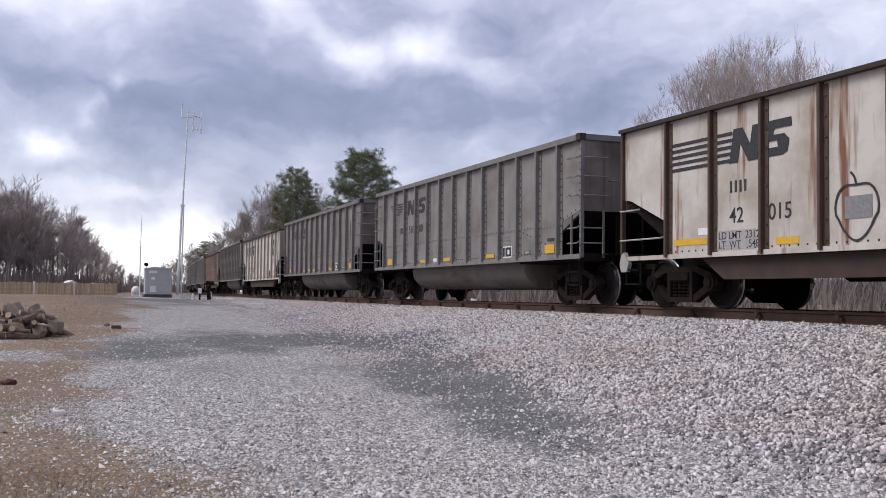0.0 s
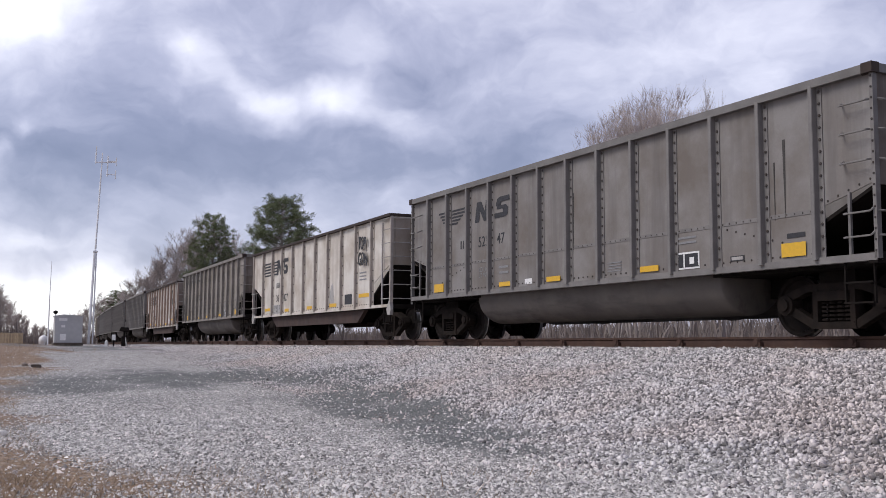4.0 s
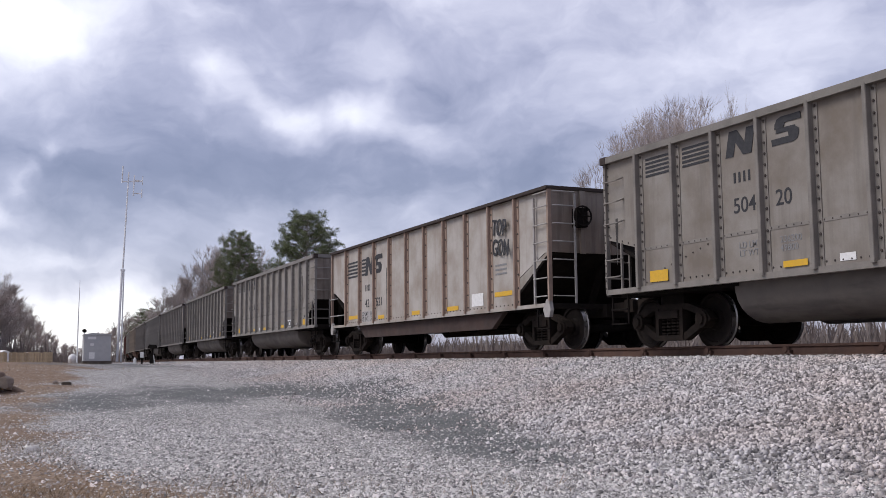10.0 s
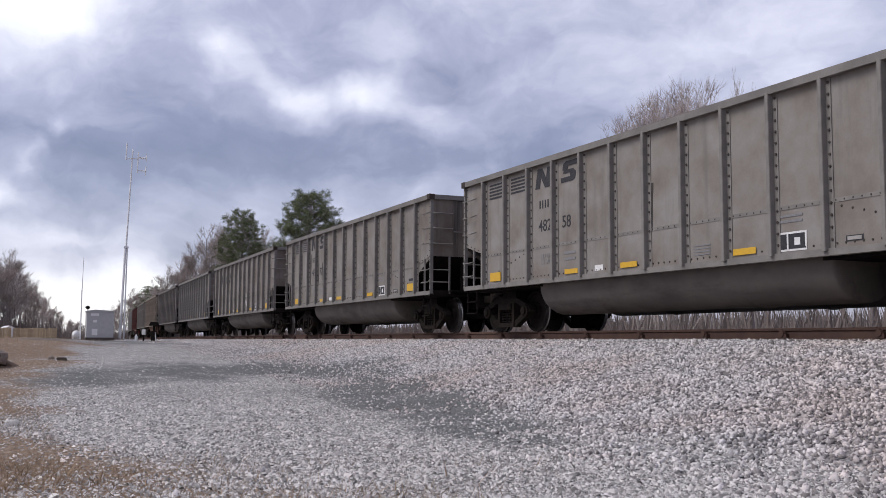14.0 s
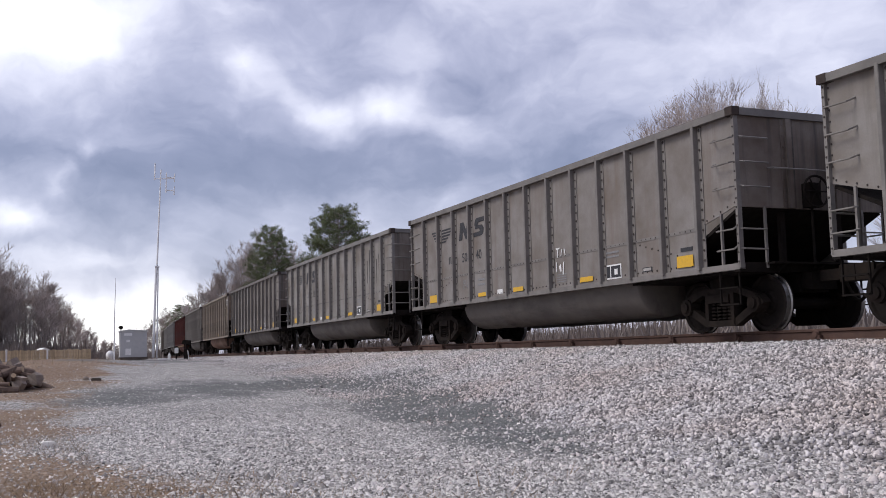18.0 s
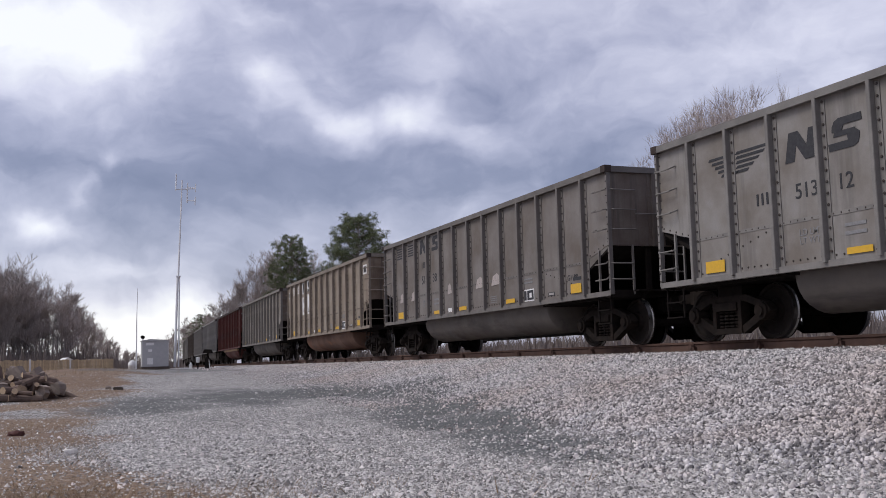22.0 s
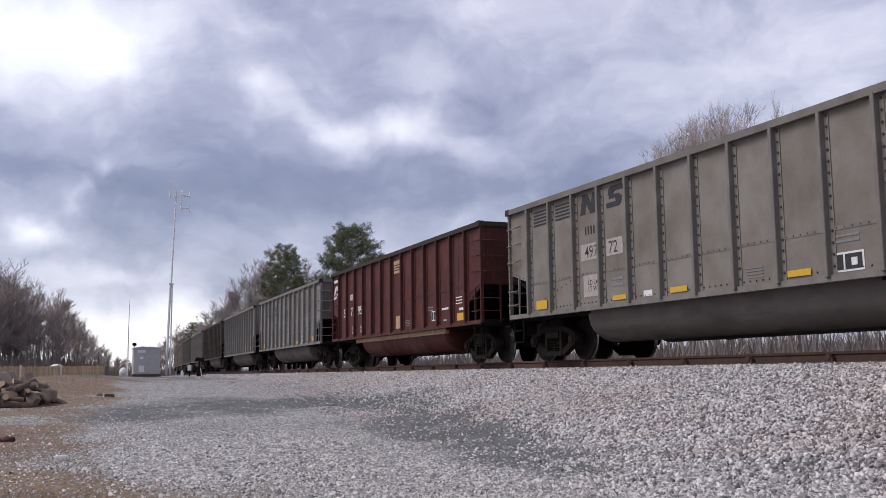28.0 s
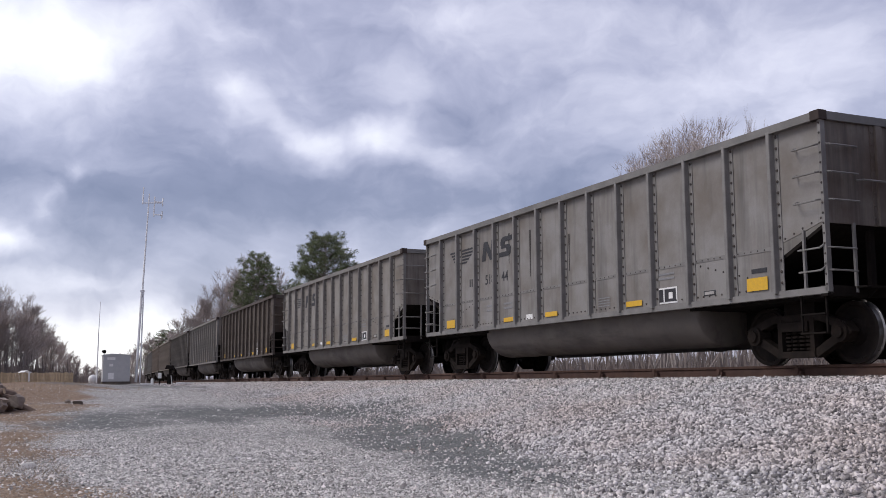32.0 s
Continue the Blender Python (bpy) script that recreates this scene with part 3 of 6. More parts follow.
def on_verge(rng, n):
    y = 5 + 62 * rng.uniform(0, 1, n) ** 1.6
    e = np.interp(y, EDGE_Y, EDGE_X)
    x = e - 0.14 * y * rng.uniform(-0.12, 1.6, n)
    near = rng.uniform(0, 1, n) < 0.17
    y = np.where(near, rng.uniform(4.8, 8.6, n), y)
    x = np.where(near, rng.uniform(-0.55, 0.15, n) * y, x)
    keep = np.where(near, litter(x, y) > rng.uniform(0.1, 0.9, n), wobble(x, y, 1.4, 2) + rng.uniform(-0.8, 0.8, n) > 0.0)
    return np.stack([x, y], -1)[keep]


straws("dry_grass", "short straw-brown winter grass on the verge", 130000, on_verge, 0.04, M_REED, 6, 1.7)


# ------------------------------------------------------------------ rails and ties
def build_rails():
    prof = [(-0.07, 0.0), (0.07, 0.0), (0.07, 0.012), (0.012, 0.03), (0.010, 0.13), (0.036, 0.145), (0.036, 0.175), (0.028, 0.184), (-0.028, 0.184), (-0.036, 0.175), (-0.036, 0.145), (-0.010, 0.13), (-0.012, 0.03), (-0.07, 0.012)]
    for off in (-0.755, 0.755):
        bm = bmesh.new()
        ss = np.arange(-60, 420, 3.0)
        prev = None
        for s in ss:
            m = track_pose(s, off, RAIL_Z - 0.185)
            ring = [bm.verts.new(m @ Vector((0, u, w))) for u, w in prof]
            if prev:
                for i in range(len(prof)):
                    f = bm.faces.new((prev[i], prev[(i + 1) % len(prof)], ring[(i + 1) % len(prof)], ring[i]))
                    f.material_index = 1 if i == 7 else 0
            prev = ring
        rail = tagged(new("rail", mesh_of("rail", bm, M_RAIL, M_RAILTOP)), "rust-brown steel rail with a worn bright head", "rail", "rails of the track", "structure")
        if off < 0:
            for k in range(34):
                bj = bmesh.new()
                bm_box(bj, -0.09, 0.09, 0.01, 0.085, -0.02, 0.05)
                bm_tube(bj, (0, 0.05, 0.055), (0, 0.10, 0.055), 0.062, 0.05, 10)
                pb = part("rail_anchor", cached("anchor", lambda: mesh_of("rail_anchor", bj, M_RAIL)), None, rail)
                pb.matrix_basis = track_pose(-3.0 + 1.85 * k, off, RAIL_Z - 0.14)


build_rails()


def build_ties():
    bm = bmesh.new()
    bm_box(bm, -0.11, 0.11, -1.3, 1.3, -0.16, 0.0)
    me = mesh_of("tie", bm, M_TIE)
    holder = thing("sleepers", "dark creosoted timber sleepers bedded in ballast", "sleepers")
    for i in range(150):
        ob = new("sleeper", me)
        ob.parent = holder
        ob.matrix_basis = track_pose(-8 + i * 0.54, 0, RAIL_Z - 0.186)


build_ties()
# ------------------------------------------------------------------ railway cars
HL, HW = 7.21, 1.60                # half length over the corner posts, half width over the ribs
SILL, TOP = 0.976, 3.59
TEXT = Matrix(((-1, 0, 0, 0), (0, 0, 1, 0), (0, 1, 0, 0), (0, 0, 0, 1)))
def lettering(s, size, material):
    """Flat letters of the built-in font, one mesh a letter, left edge at 0, baseline at 0, facing +z."""
    def make():
        cu = bpy.data.curves.new("letters", "FONT")
        cu.body, cu.size, cu.extrude, cu.offset = s, size * 1.38, 0.002, 0.008 * size
        ob = new("letters", cu)
        dg = bpy.context.evaluated_depsgraph_get()
        me = bpy.data.meshes.new_from_object(ob.evaluated_get(dg))
        bpy.data.objects.remove(ob)
        co = [tuple(v.co) for v in me.vertices]
        root = list(range(len(co)))

        def top(i):
            while root[i] != i:
                root[i] = root[root[i]]
                i = root[i]
            return i
        same = {}
        for i, c in enumerate(co):
            k = tuple(round(v, 5) for v in c)
            root[top(i)] = top(same.setdefault(k, i))
        for p in me.polygons:
            vs = list(p.vertices)
            for i in vs[1:]:
                root[top(i)] = top(vs[0])
        groups = {}
        for p in me.polygons:
            groups.setdefault(top(p.vertices[0]), []).append(list(p.vertices))
        out = []
        for faces in groups.values():
            used = sorted({i for f in faces for i in f})
            at = {v: i for i, v in enumerate(used)}
            m = bpy.data.meshes.new("letter")
            m.from_pydata([co[i] for i in used], [], [[at[i] for i in f] for f in faces])
            m.materials.append(material)
            out.append(m)
        bpy.data.meshes.remove(me)
        return out
    return cached(("txt", s, size, material.name), make)


def put_text(car, s, x, z, size, y, material, wide=1.0, slant=0.0):
    for me in lettering(s, size, material):
        ob = part("letter", me, None, car)
        ob.matrix_basis = Matrix.Translation((x, y, z)) @ TEXT @ Matrix(((wide, slant, 0, 0), (0, 1, 0, 0), (0, 0, 1, 0), (0, 0, 0, 1)))


def put_plate(car, name, x, z, w, h, y, material, slant=0.0, label=""):
    """A thin plate; x is its edge nearest the far end of the car, z its lower edge."""
    def make():
        bm = bmesh.new()
        bm_prism(bm, [(0, 0), (w, 0), (w + slant, h), (slant, h)], "z", 0, 0.004)
        return mesh_of(name, bm, material)
    ob = part(name, cached(("plate", w, h, slant, material.name), make), None, car, label)
    ob.matrix_basis = Matrix.Translation((x, y, z)) @ TEXT
    return ob


def put_outline(car, name, outline, x, z, y, material, key, label=""):
    def make():
        bm = bmesh.new()
        for k, o in enumerate(outline):
            bm_prism(bm, o, "z", 0, 0.004 + 0.0012 * (k % 5))
        return mesh_of(name, bm, material)
    ob = part(name, cached((key, material.name), make), None, car, label)
    ob.matrix_basis = Matrix.Translation((x, y, z)) @ TEXT
    return ob


# --- bogies, shared by all cars
WHEEL_R = 0.457


def wheelset_mesh():
    bm = bmesh.new()
    bm_tube(bm, (0, -1.05, 0), (0, 1.05, 0), 0.085, n=12)
    for sgn in (-1, 1):
        prof = [(0.10, 0.66), (0.17, 0.66), (0.18, 0.72), (0.38, 0.735), (0.385, 0.70), (0.485, 0.69), (0.485, 0.72), (WHEEL_R, 0.735), (WHEEL_R, 0.82), (0.40, 0.825), (0.38, 0.79), (0.20, 0.775), (0.17, 0.83), (0.10, 0.83)]
        rings = []
        n = 28
        for i in range(n):
            a = 2 * math.pi * i / n
            rings.append([bm.verts.new((r * math.cos(a), sgn * y, r * math.sin(a))) for r, y in prof])
        for i in range(n):
            A, B = rings[i], rings[(i + 1) % n]
            for k in range(len(prof) - 1):
                f = bm.faces.new((A[k], B[k], B[k + 1], A[k + 1]))
                if 6 <= k <= 7:
                    f.material_index = 1
    # bolts on the bearing cap make the turning show
    for sgn in (-1, 1):
        for i in range(3):
            a = 2.094 * i
            bm_tube(bm, (0.05 * math.cos(a), sgn * 1.05, 0.05 * math.sin(a)), (0.05 * math.cos(a), sgn * 1.075, 0.05 * math.sin(a)), 0.018, n=5)
    return mesh_of("wheelset", bm, M_WHEEL, M_TREAD)


def side_frame_mesh():
    bm = bmesh.new()
    y0, y1 = 0.92, 1.08
    # arched top bar, dropped lower bar, two slanting arms and two columns, with open triangles between them
    bm_prism(bm, [(-1.10, 0.46), (-0.98, 0.60), (-0.50, 0.755), (0.50, 0.755), (0.98, 0.60), (1.10, 0.46), (1.02, 0.40), (0.86, 0.505), (0.46, 0.645), (-0.46, 0.645), (-0.86, 0.505), (-1.02, 0.40)], "y", y0, y1)
    bm_prism(bm, [(-0.40, 0.10), (0.40, 0.10), (0.36, 0.20), (-0.36, 0.20)], "y", y0 - 0.02, y1 + 0.02)
    for k in (-1, 1):
        bm_prism(bm, [(k * 1.00, 0.40), (k * 0.88, 0.49), (k * 0.32, 0.20), (k * 0.40, 0.10)][::k], "y", y0 + 0.01, y1 - 0.01)
        bm_prism(bm, [(k * 0.38, 0.16), (k * 0.29, 0.16), (k * 0.29, 0.68), (k * 0.38, 0.68)][::k], "y", y0 - 0.01, y1 + 0.01)
        bm_tube(bm, (k * 0.89, 0.90, 0.457), (k * 0.89, 1.12, 0.457), 0.15, n=14)
        bm_tube(bm, (k * 0.89, 1.12, 0.457), (k * 0.89, 1.16, 0.457), 0.09, n=12)
    for i in range(4):
        x = -0.21 + 0.14 * i
        for j in range(5):
            bm_tube(bm, (x, 1.0, 0.22 + 0.06 * j), (x, 1.0, 0.25 + 0.06 * j), 0.062, n=8)
    bm_box(bm, -0.28, 0.28, 0.86, 1.12, 0.50, 0.64)
    bm_box(bm, -0.285, 0.285, 0.85, 0.89, 0.14, 0.60)
    return mesh_of("side_frame", bm, M_TRUCK)


def add_bogie(car, x, wheels):
    bm = bmesh.new()
    bm_box(bm, -0.22, 0.22, -1.0, 1.0, 0.46, 0.66)
    bm_box(bm, -0.30, 0.30, -0.35, 0.35, 0.60, 0.76)
    bm_box(bm, -0.80, -0.70, -0.75, 0.75, 0.36, 0.46)
    bm_box(bm, 0.70, 0.80, -0.75, 0.75, 0.36, 0.46)
    bog = part("bogie", cached("bolster", lambda: mesh_of("bogie", bm, M_TRUCK)), None, car)
    bog.matrix_basis = Matrix.Translation((x, 0, 0))
    fm = cached("side_frame", side_frame_mesh)
    for k in (0, 180):
        sf = part("side_frame", fm, None, bog)
        sf.matrix_basis = pose(0, 0, 0, 0, 0, k)
    wm = cached("wheelset", wheelset_mesh)
    for k in (-1, 1):
        ws = part("wheelset", wm, None, bog, "grimy steel wheelset with bright treads")
        ws.matrix_basis = Matrix.Translation((k * 0.89, 0, WHEEL_R))
        wheels.append(ws)


def coupler_mesh():
    bm = bmesh.new()
    bm_box(bm, 0, 0.55, -0.09, 0.09, 0.78, 0.96)
    bm_prism(bm, [(0.52, -0.14), (0.72, -0.20), (0.86, -0.16), (0.82, -0.04), (0.70, 0.02), (0.86, 0.08), (0.84, 0.18), (0.52, 0.14)], "z", 0.74, 1.0)
    return mesh_of("coupler", bm, M_TRUCK)


def hose_mesh():
    bm = bmesh.new()
    pts = [(0, 0, 0.86), (0.12, 0.02, 0.80), (0.2, 0.04, 0.62), (0.32, 0.03, 0.48), (0.46, -0.02, 0.44), (0.6, -0.06, 0.5)]
    bm_path(bm, pts, 0.028, 6)
    return mesh_of("brake_hose", bm, M_BLACK)


def mirrored(mesh_fn, key, car, name, label=""):
    """The four corner copies of a part drawn for the corner at +x, +y."""
    obs = []
    for sx in (1, -1):
        for sy in (1, -1):
            def make(sx=sx, sy=sy):
                bm = bmesh.new()
                mat_ = mesh_fn(bm)
                for v in bm.verts:
                    v.co.x *= sx
                    v.co.y *= sy
                return mesh_of(name, bm, mat_)
            obs.append(part(name, cached((key, sx, sy), make), None, car, label))
    return obs


def common_gear(car, wheels, truck_x):
    for x in (-truck_x, truck_x):
        add_bogie(car, x, wheels)
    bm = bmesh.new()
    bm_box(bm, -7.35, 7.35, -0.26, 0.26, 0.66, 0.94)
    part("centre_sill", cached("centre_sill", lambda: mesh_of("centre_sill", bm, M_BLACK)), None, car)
    cm, hm = cached("coupler", coupler_mesh), cached("hose", hose_mesh)
    for k in (0, 180):
        ob = part("coupler", cm, None, car)
        ob.matrix_basis = pose(0, 0, 0, 0, 0, k) @ Matrix.Translation((7.3, 0, 0))
        ob = part("brake_hose", hm, None, car)
        ob.matrix_basis = pose(0, 0, 0, 0, 0, k) @ Matrix.Translation((7.3, 0.35, 0))

    def step(b):
        for x in (HL - 0.10, HL - 0.58):
            bm_box(b, x - 0.012, x + 0.012, 1.50, 1.53, 0.42, 1.0)
        for z in (0.43, 0.70):
            bm_box(b, HL - 0.58, HL - 0.10, 1.48, 1.56, z - 0.012, z + 0.012)
        return M_BLACK
    mirrored(step, "step", car, "stirrup_step")


def paint_mesh(key, make, paint):
    """A copy of a shared shape in this car's own paint."""
    base = cached(key, make)
    return cached((key, paint.name), lambda: _painted(base, paint))


def _painted(base, paint):
    me = base.copy()
    me.materials[0] = paint
    return me


def rivet_rows(bm, rows, y):
    """Rivet heads: rows of (x0, z0, x1, z1, count) on the side at y."""
    for x0, z0, x1, z1, n in rows:
        for i in range(n):
            t = i / max(1, n - 1)
            x, z = x0 + (x1 - x0) * t, z0 + (z1 - z0) * t
            for sgn in (1, -1):
                a = [bm.verts.new((x + 0.019 * math.cos(k * 1.2566), sgn * y, z + 0.019 * math.sin(k * 1.2566))) for k in range(5)]
                b = [bm.verts.new((x + 0.011 * math.cos(k * 1.2566), sgn * (y + 0.014), z + 0.011 * math.sin(k * 1.2566))) for k in range(5)]
                for k in range(5):
                    bm.faces.new((a[k], a[(k + 1) % 5], b[(k + 1) % 5], b[k]))
                bm.faces.new(b)


TUB_RIBS = [6.2 - 1.0333 * i for i in range(13)]


def tub_car(paint, ribpaint, tubpaint, shaded_endpaint, label, wheels, chordpaint, plain_sides=False):
    """Bathtub coal car: riveted sides with thirteen ribs, cut-away ends, two round-bottomed tubs between the bogies."""
    car = thing("coal_car", label, "railway car", group="coal cars of the train")
    P = 1.53

    def side(sgn):
        def make():
            bm = bmesh.new()
            lo, hi = sorted((sgn * (P - 0.02), sgn * P))
            bm_prism(bm, [(-HL, 3.52), (HL, 3.52), (HL, 2.02), (HL - 0.12, 2.0), (HL - 0.55, 1.88), (HL - 1.05, 1.76), (HL - 1.05, 1.05), (1.05 - HL, 1.05), (1.05 - HL, 1.76), (0.55 - HL, 1.88), (0.12 - HL, 2.0), (-HL, 2.02)], "y", lo, hi)
            return mesh_of("side_wall", bm, paint)
        return make
    for sgn in (1, -1):
        sw = part("side_wall", paint_mesh(("tubside", sgn), side(sgn), paint), None, car)

        def rib():
            bm = bmesh.new()
            bm_prism(bm, [(-0.042, 0), (-0.038, 0.098), (-0.030, 0.108), (0.026, 0.108), (0.034, 0.098), (0.038, 0)], "z", 1.04, 3.50)
            bm_box(bm, -0.13, -0.038, -0.002, 0.014, 1.08, 3.48)
            plain = len(bm.faces)
            for i in range(14):
                z = 1.2 + 0.17 * i
                bm_tube(bm, (-0.088, 0.010, z), (-0.088, 0.032, z), 0.026, 0.019, n=5)
            for f in list(bm.faces)[plain:]:
                f.material_index = 1
            return mesh_of("rib", bm, ribpaint, M_RIVET)
        rm = paint_mesh("tubrib", rib, ribpaint)
        for x in TUB_RIBS:
            ob = part("rib", rm, None, sw)
            ob.matrix_basis = Matrix.Translation((x, sgn * P, 0)) @ pose(0, 0, 0, 0, 0, 0 if sgn > 0 else 180)

    def chord():
        bm = bmesh.new()
        for sgn in (1, -1):
            lo, hi = sorted((sgn * 1.49, sgn * 1.63))
            bm_box(bm, -HL - 0.04, HL + 0.04, lo, hi, 3.47, TOP)
            lo, hi = sorted((sgn * (HL - 0.06), sgn * (HL + 0.05)))
            bm_box(bm, lo, hi, -1.50, 1.50, 3.47, TOP)
        return mesh_of("top_chord", bm, chordpaint)
    part("top_chord", paint_mesh("tubchord", chord, chordpaint), None, car)
    if plain_sides:
        def seam():
            bm = bmesh.new()
            for sgn in (1, -1):
                lo, hi = sorted((sgn * P, sgn * (P + 0.012)))
                bm_box(bm, -6.15, 6.15, lo, hi, 1.98, 2.05)
            return mesh_of("seam_strip", bm, ribpaint)
        part("seam_strip", paint_mesh("tubseam", seam, ribpaint), None, car)

        def tan():
            bm = bmesh.new()
            for sgn in (1, -1):
                lo, hi = sorted((sgn * 1.30, sgn * 1.42))
                bm_box(bm, -4.3, 4.5, lo, hi, 0.84, 0.975)
            return mesh_of("tub_flange", bm, M_TAN)
        part("tub_flange", cached("tubtan", tan), None, car, "tan rust-streaked flange over the tub")

    def cap(b):
        bm_prism(b, [(HL - 0.20, 1.484), (HL + 0.056, 1.484), (HL + 0.056, 1.636), (HL - 0.12, 1.636)], "z", 3.464, TOP + 0.012)
        return M_RUSTDARK
    mirrored(cap, "tubcap", car, "corner_cap", "black worn corner of the top rail")

    if not plain_sides:
        def lap():
            bm = bmesh.new()
            for sgn in (1, -1):
                lo, hi = sorted((sgn * P, sgn * (P + 0.007)))
                bm_box(bm, -6.15, 6.15, lo, hi, 1.71, 1.77)
            return mesh_of("lap_seam", bm, ribpaint)
        part("lap_seam", paint_mesh("tublap", lap, ribpaint), None, car)

    def sill():
        bm = bmesh.new()
        for sgn in (1, -1):
            lo, hi = sorted((sgn * 1.47, sgn * 1.585))
            bm_box(bm, -HL, HL, lo, hi, SILL, 1.075)
        return mesh_of("side_sill", bm, ribpaint)
    part("side_sill", paint_mesh("tubsill", sill, ribpaint), None, car)

    def rivets():
        bm = bmesh.new()
        rows = []
        edges = TUB_RIBS
        for a, b in zip(edges, edges[1:]):
            rows += [(a - 0.16, 1.74, b + 0.12, 1.74, 6), (a - 0.16, 1.14, b + 0.12, 1.14, 6)]
        rows += [(HL - 0.06, 2.1, HL - 0.06, 3.4, 9), (0.06 - HL, 2.1, 0.06 - HL, 3.4, 9)]
        for k in (1, -1):
            rows += [(k * 5.9, 1.25, k * 4.2, 1.70, 10), (k * 6.2, 1.80, k * 7.1, 2.06, 6)]
        rivet_rows(bm, rows, P)
        rivet_rows(bm, [(k * (HL - 0.008), 1.1, k * (HL - 0.008), 3.42, 17) for k in (1, -1)], 1.585)
        return mesh_of("rivets", bm, M_RIVET)
    if not plain_sides:
        tagged(part("rivets", cached("tubrivets", rivets), None, car), kind="stuff")

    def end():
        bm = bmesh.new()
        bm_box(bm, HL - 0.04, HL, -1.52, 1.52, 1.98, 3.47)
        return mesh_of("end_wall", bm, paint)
    em = paint_mesh("tubend", end, shaded_endpaint)

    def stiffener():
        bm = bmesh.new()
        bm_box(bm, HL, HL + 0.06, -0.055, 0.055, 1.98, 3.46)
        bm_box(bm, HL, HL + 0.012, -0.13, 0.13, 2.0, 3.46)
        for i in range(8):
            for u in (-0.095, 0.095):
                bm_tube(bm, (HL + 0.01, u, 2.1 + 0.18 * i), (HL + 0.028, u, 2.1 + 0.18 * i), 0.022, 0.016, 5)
        return mesh_of("end_stiffener", bm, shaded_endpaint)
    stm = paint_mesh("tubstiff", stiffener, shaded_endpaint)

    def handrail():
        bm = bmesh.new()
        bm_path(bm, [(HL, 0.92, 2.63), (HL + 0.11, 0.90, 2.62), (HL + 0.11, -0.90, 2.62), (HL, -0.92, 2.63)], 0.016, 5)
        return mesh_of("end_handrail", bm, ribpaint)
    hrm = paint_mesh("tubhandrail", handrail, ribpaint)

    def foot_board():
        bm = bmesh.new()
        bm_box(bm, HL, HL + 0.20, -1.05, 1.05, 1.06, 1.09)
        for u in (-0.8, 0.0, 0.8):
            bm_prism(bm, [(HL, 0.92), (HL + 0.18, 1.055), (HL, 1.055)], "y", u - 0.02, u + 0.02)
        return mesh_of("end_platform", bm, M_BLACK)
    fbm = cached("tubplatform", foot_board)
    for k in (0, 180):
        part("end_handrail", hrm, None, car).matrix_basis = pose(0, 0, 0, 0, 0, k)
        part("end_platform", fbm, None, car).matrix_basis = pose(0, 0, 0, 0, 0, k)
        for u in (-0.5, 0.5):
            part("end_stiffener", stm, None, car).matrix_basis = pose(0, 0, 0, 0, 0, k) @ Matrix.Translation((0, u, 0))

    def brake_gear():
        bm = bmesh.new()
        cx, cz = -HL - 0.20, 2.25
        for i in range(16):
            a, b = 2 * math.pi * i / 16, 2 * math.pi * (i + 1) / 16
            bm_tube(bm, (cx, 0.12 + 0.26 * math.cos(a), cz + 0.26 * math.sin(a)), (cx, 0.12 + 0.26 * math.cos(b), cz + 0.26 * math.sin(b)), 0.02, n=5)
        for i in range(3):
            a = math.pi * i / 3
            bm_tube(bm, (cx, 0.12 - 0.26 * math.cos(a), cz - 0.26 * math.sin(a)), (cx, 0.12 + 0.26 * math.cos(a), cz + 0.26 * math.sin(a)), 0.013, n=5)
        bm_box(bm, -HL - 0.18, -HL, 0.0, 0.24, 2.0, 2.4)
        bm_tube(bm, (-HL - 0.08, 0.12, 2.0), (-HL - 0.08, 0.12, 1.0), 0.022, n=6)
        return mesh_of("hand_brake_wheel", bm, M_BLACK)
    part("hand_brake_wheel", cached("tubbrake", brake_gear), None, car)

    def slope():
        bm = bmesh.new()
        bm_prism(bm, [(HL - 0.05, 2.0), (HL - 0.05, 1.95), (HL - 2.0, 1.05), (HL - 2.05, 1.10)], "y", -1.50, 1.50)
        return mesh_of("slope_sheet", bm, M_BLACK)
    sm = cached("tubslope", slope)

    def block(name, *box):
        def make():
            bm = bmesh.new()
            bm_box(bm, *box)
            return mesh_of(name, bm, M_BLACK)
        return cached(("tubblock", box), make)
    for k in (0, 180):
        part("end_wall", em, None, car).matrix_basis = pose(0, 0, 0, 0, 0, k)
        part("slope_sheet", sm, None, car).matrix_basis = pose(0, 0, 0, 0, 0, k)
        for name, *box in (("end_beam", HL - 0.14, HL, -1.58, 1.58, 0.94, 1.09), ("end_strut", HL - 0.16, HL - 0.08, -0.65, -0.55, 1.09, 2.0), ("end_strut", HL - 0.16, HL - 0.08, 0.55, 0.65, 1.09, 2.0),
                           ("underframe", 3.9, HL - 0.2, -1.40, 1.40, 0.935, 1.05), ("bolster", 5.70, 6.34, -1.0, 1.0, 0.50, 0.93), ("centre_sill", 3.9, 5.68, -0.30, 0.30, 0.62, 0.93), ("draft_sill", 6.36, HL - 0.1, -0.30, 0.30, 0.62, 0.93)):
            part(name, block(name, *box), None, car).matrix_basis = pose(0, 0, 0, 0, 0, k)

    def floor():
        bm = bmesh.new()
        bm_box(bm, -5.2, 5.2, -1.5, 1.5, 1.06, 1.10)
        return mesh_of("floor_plate", bm, M_INSIDE)
    part("floor_plate", cached("tubfloor", floor), None, car)

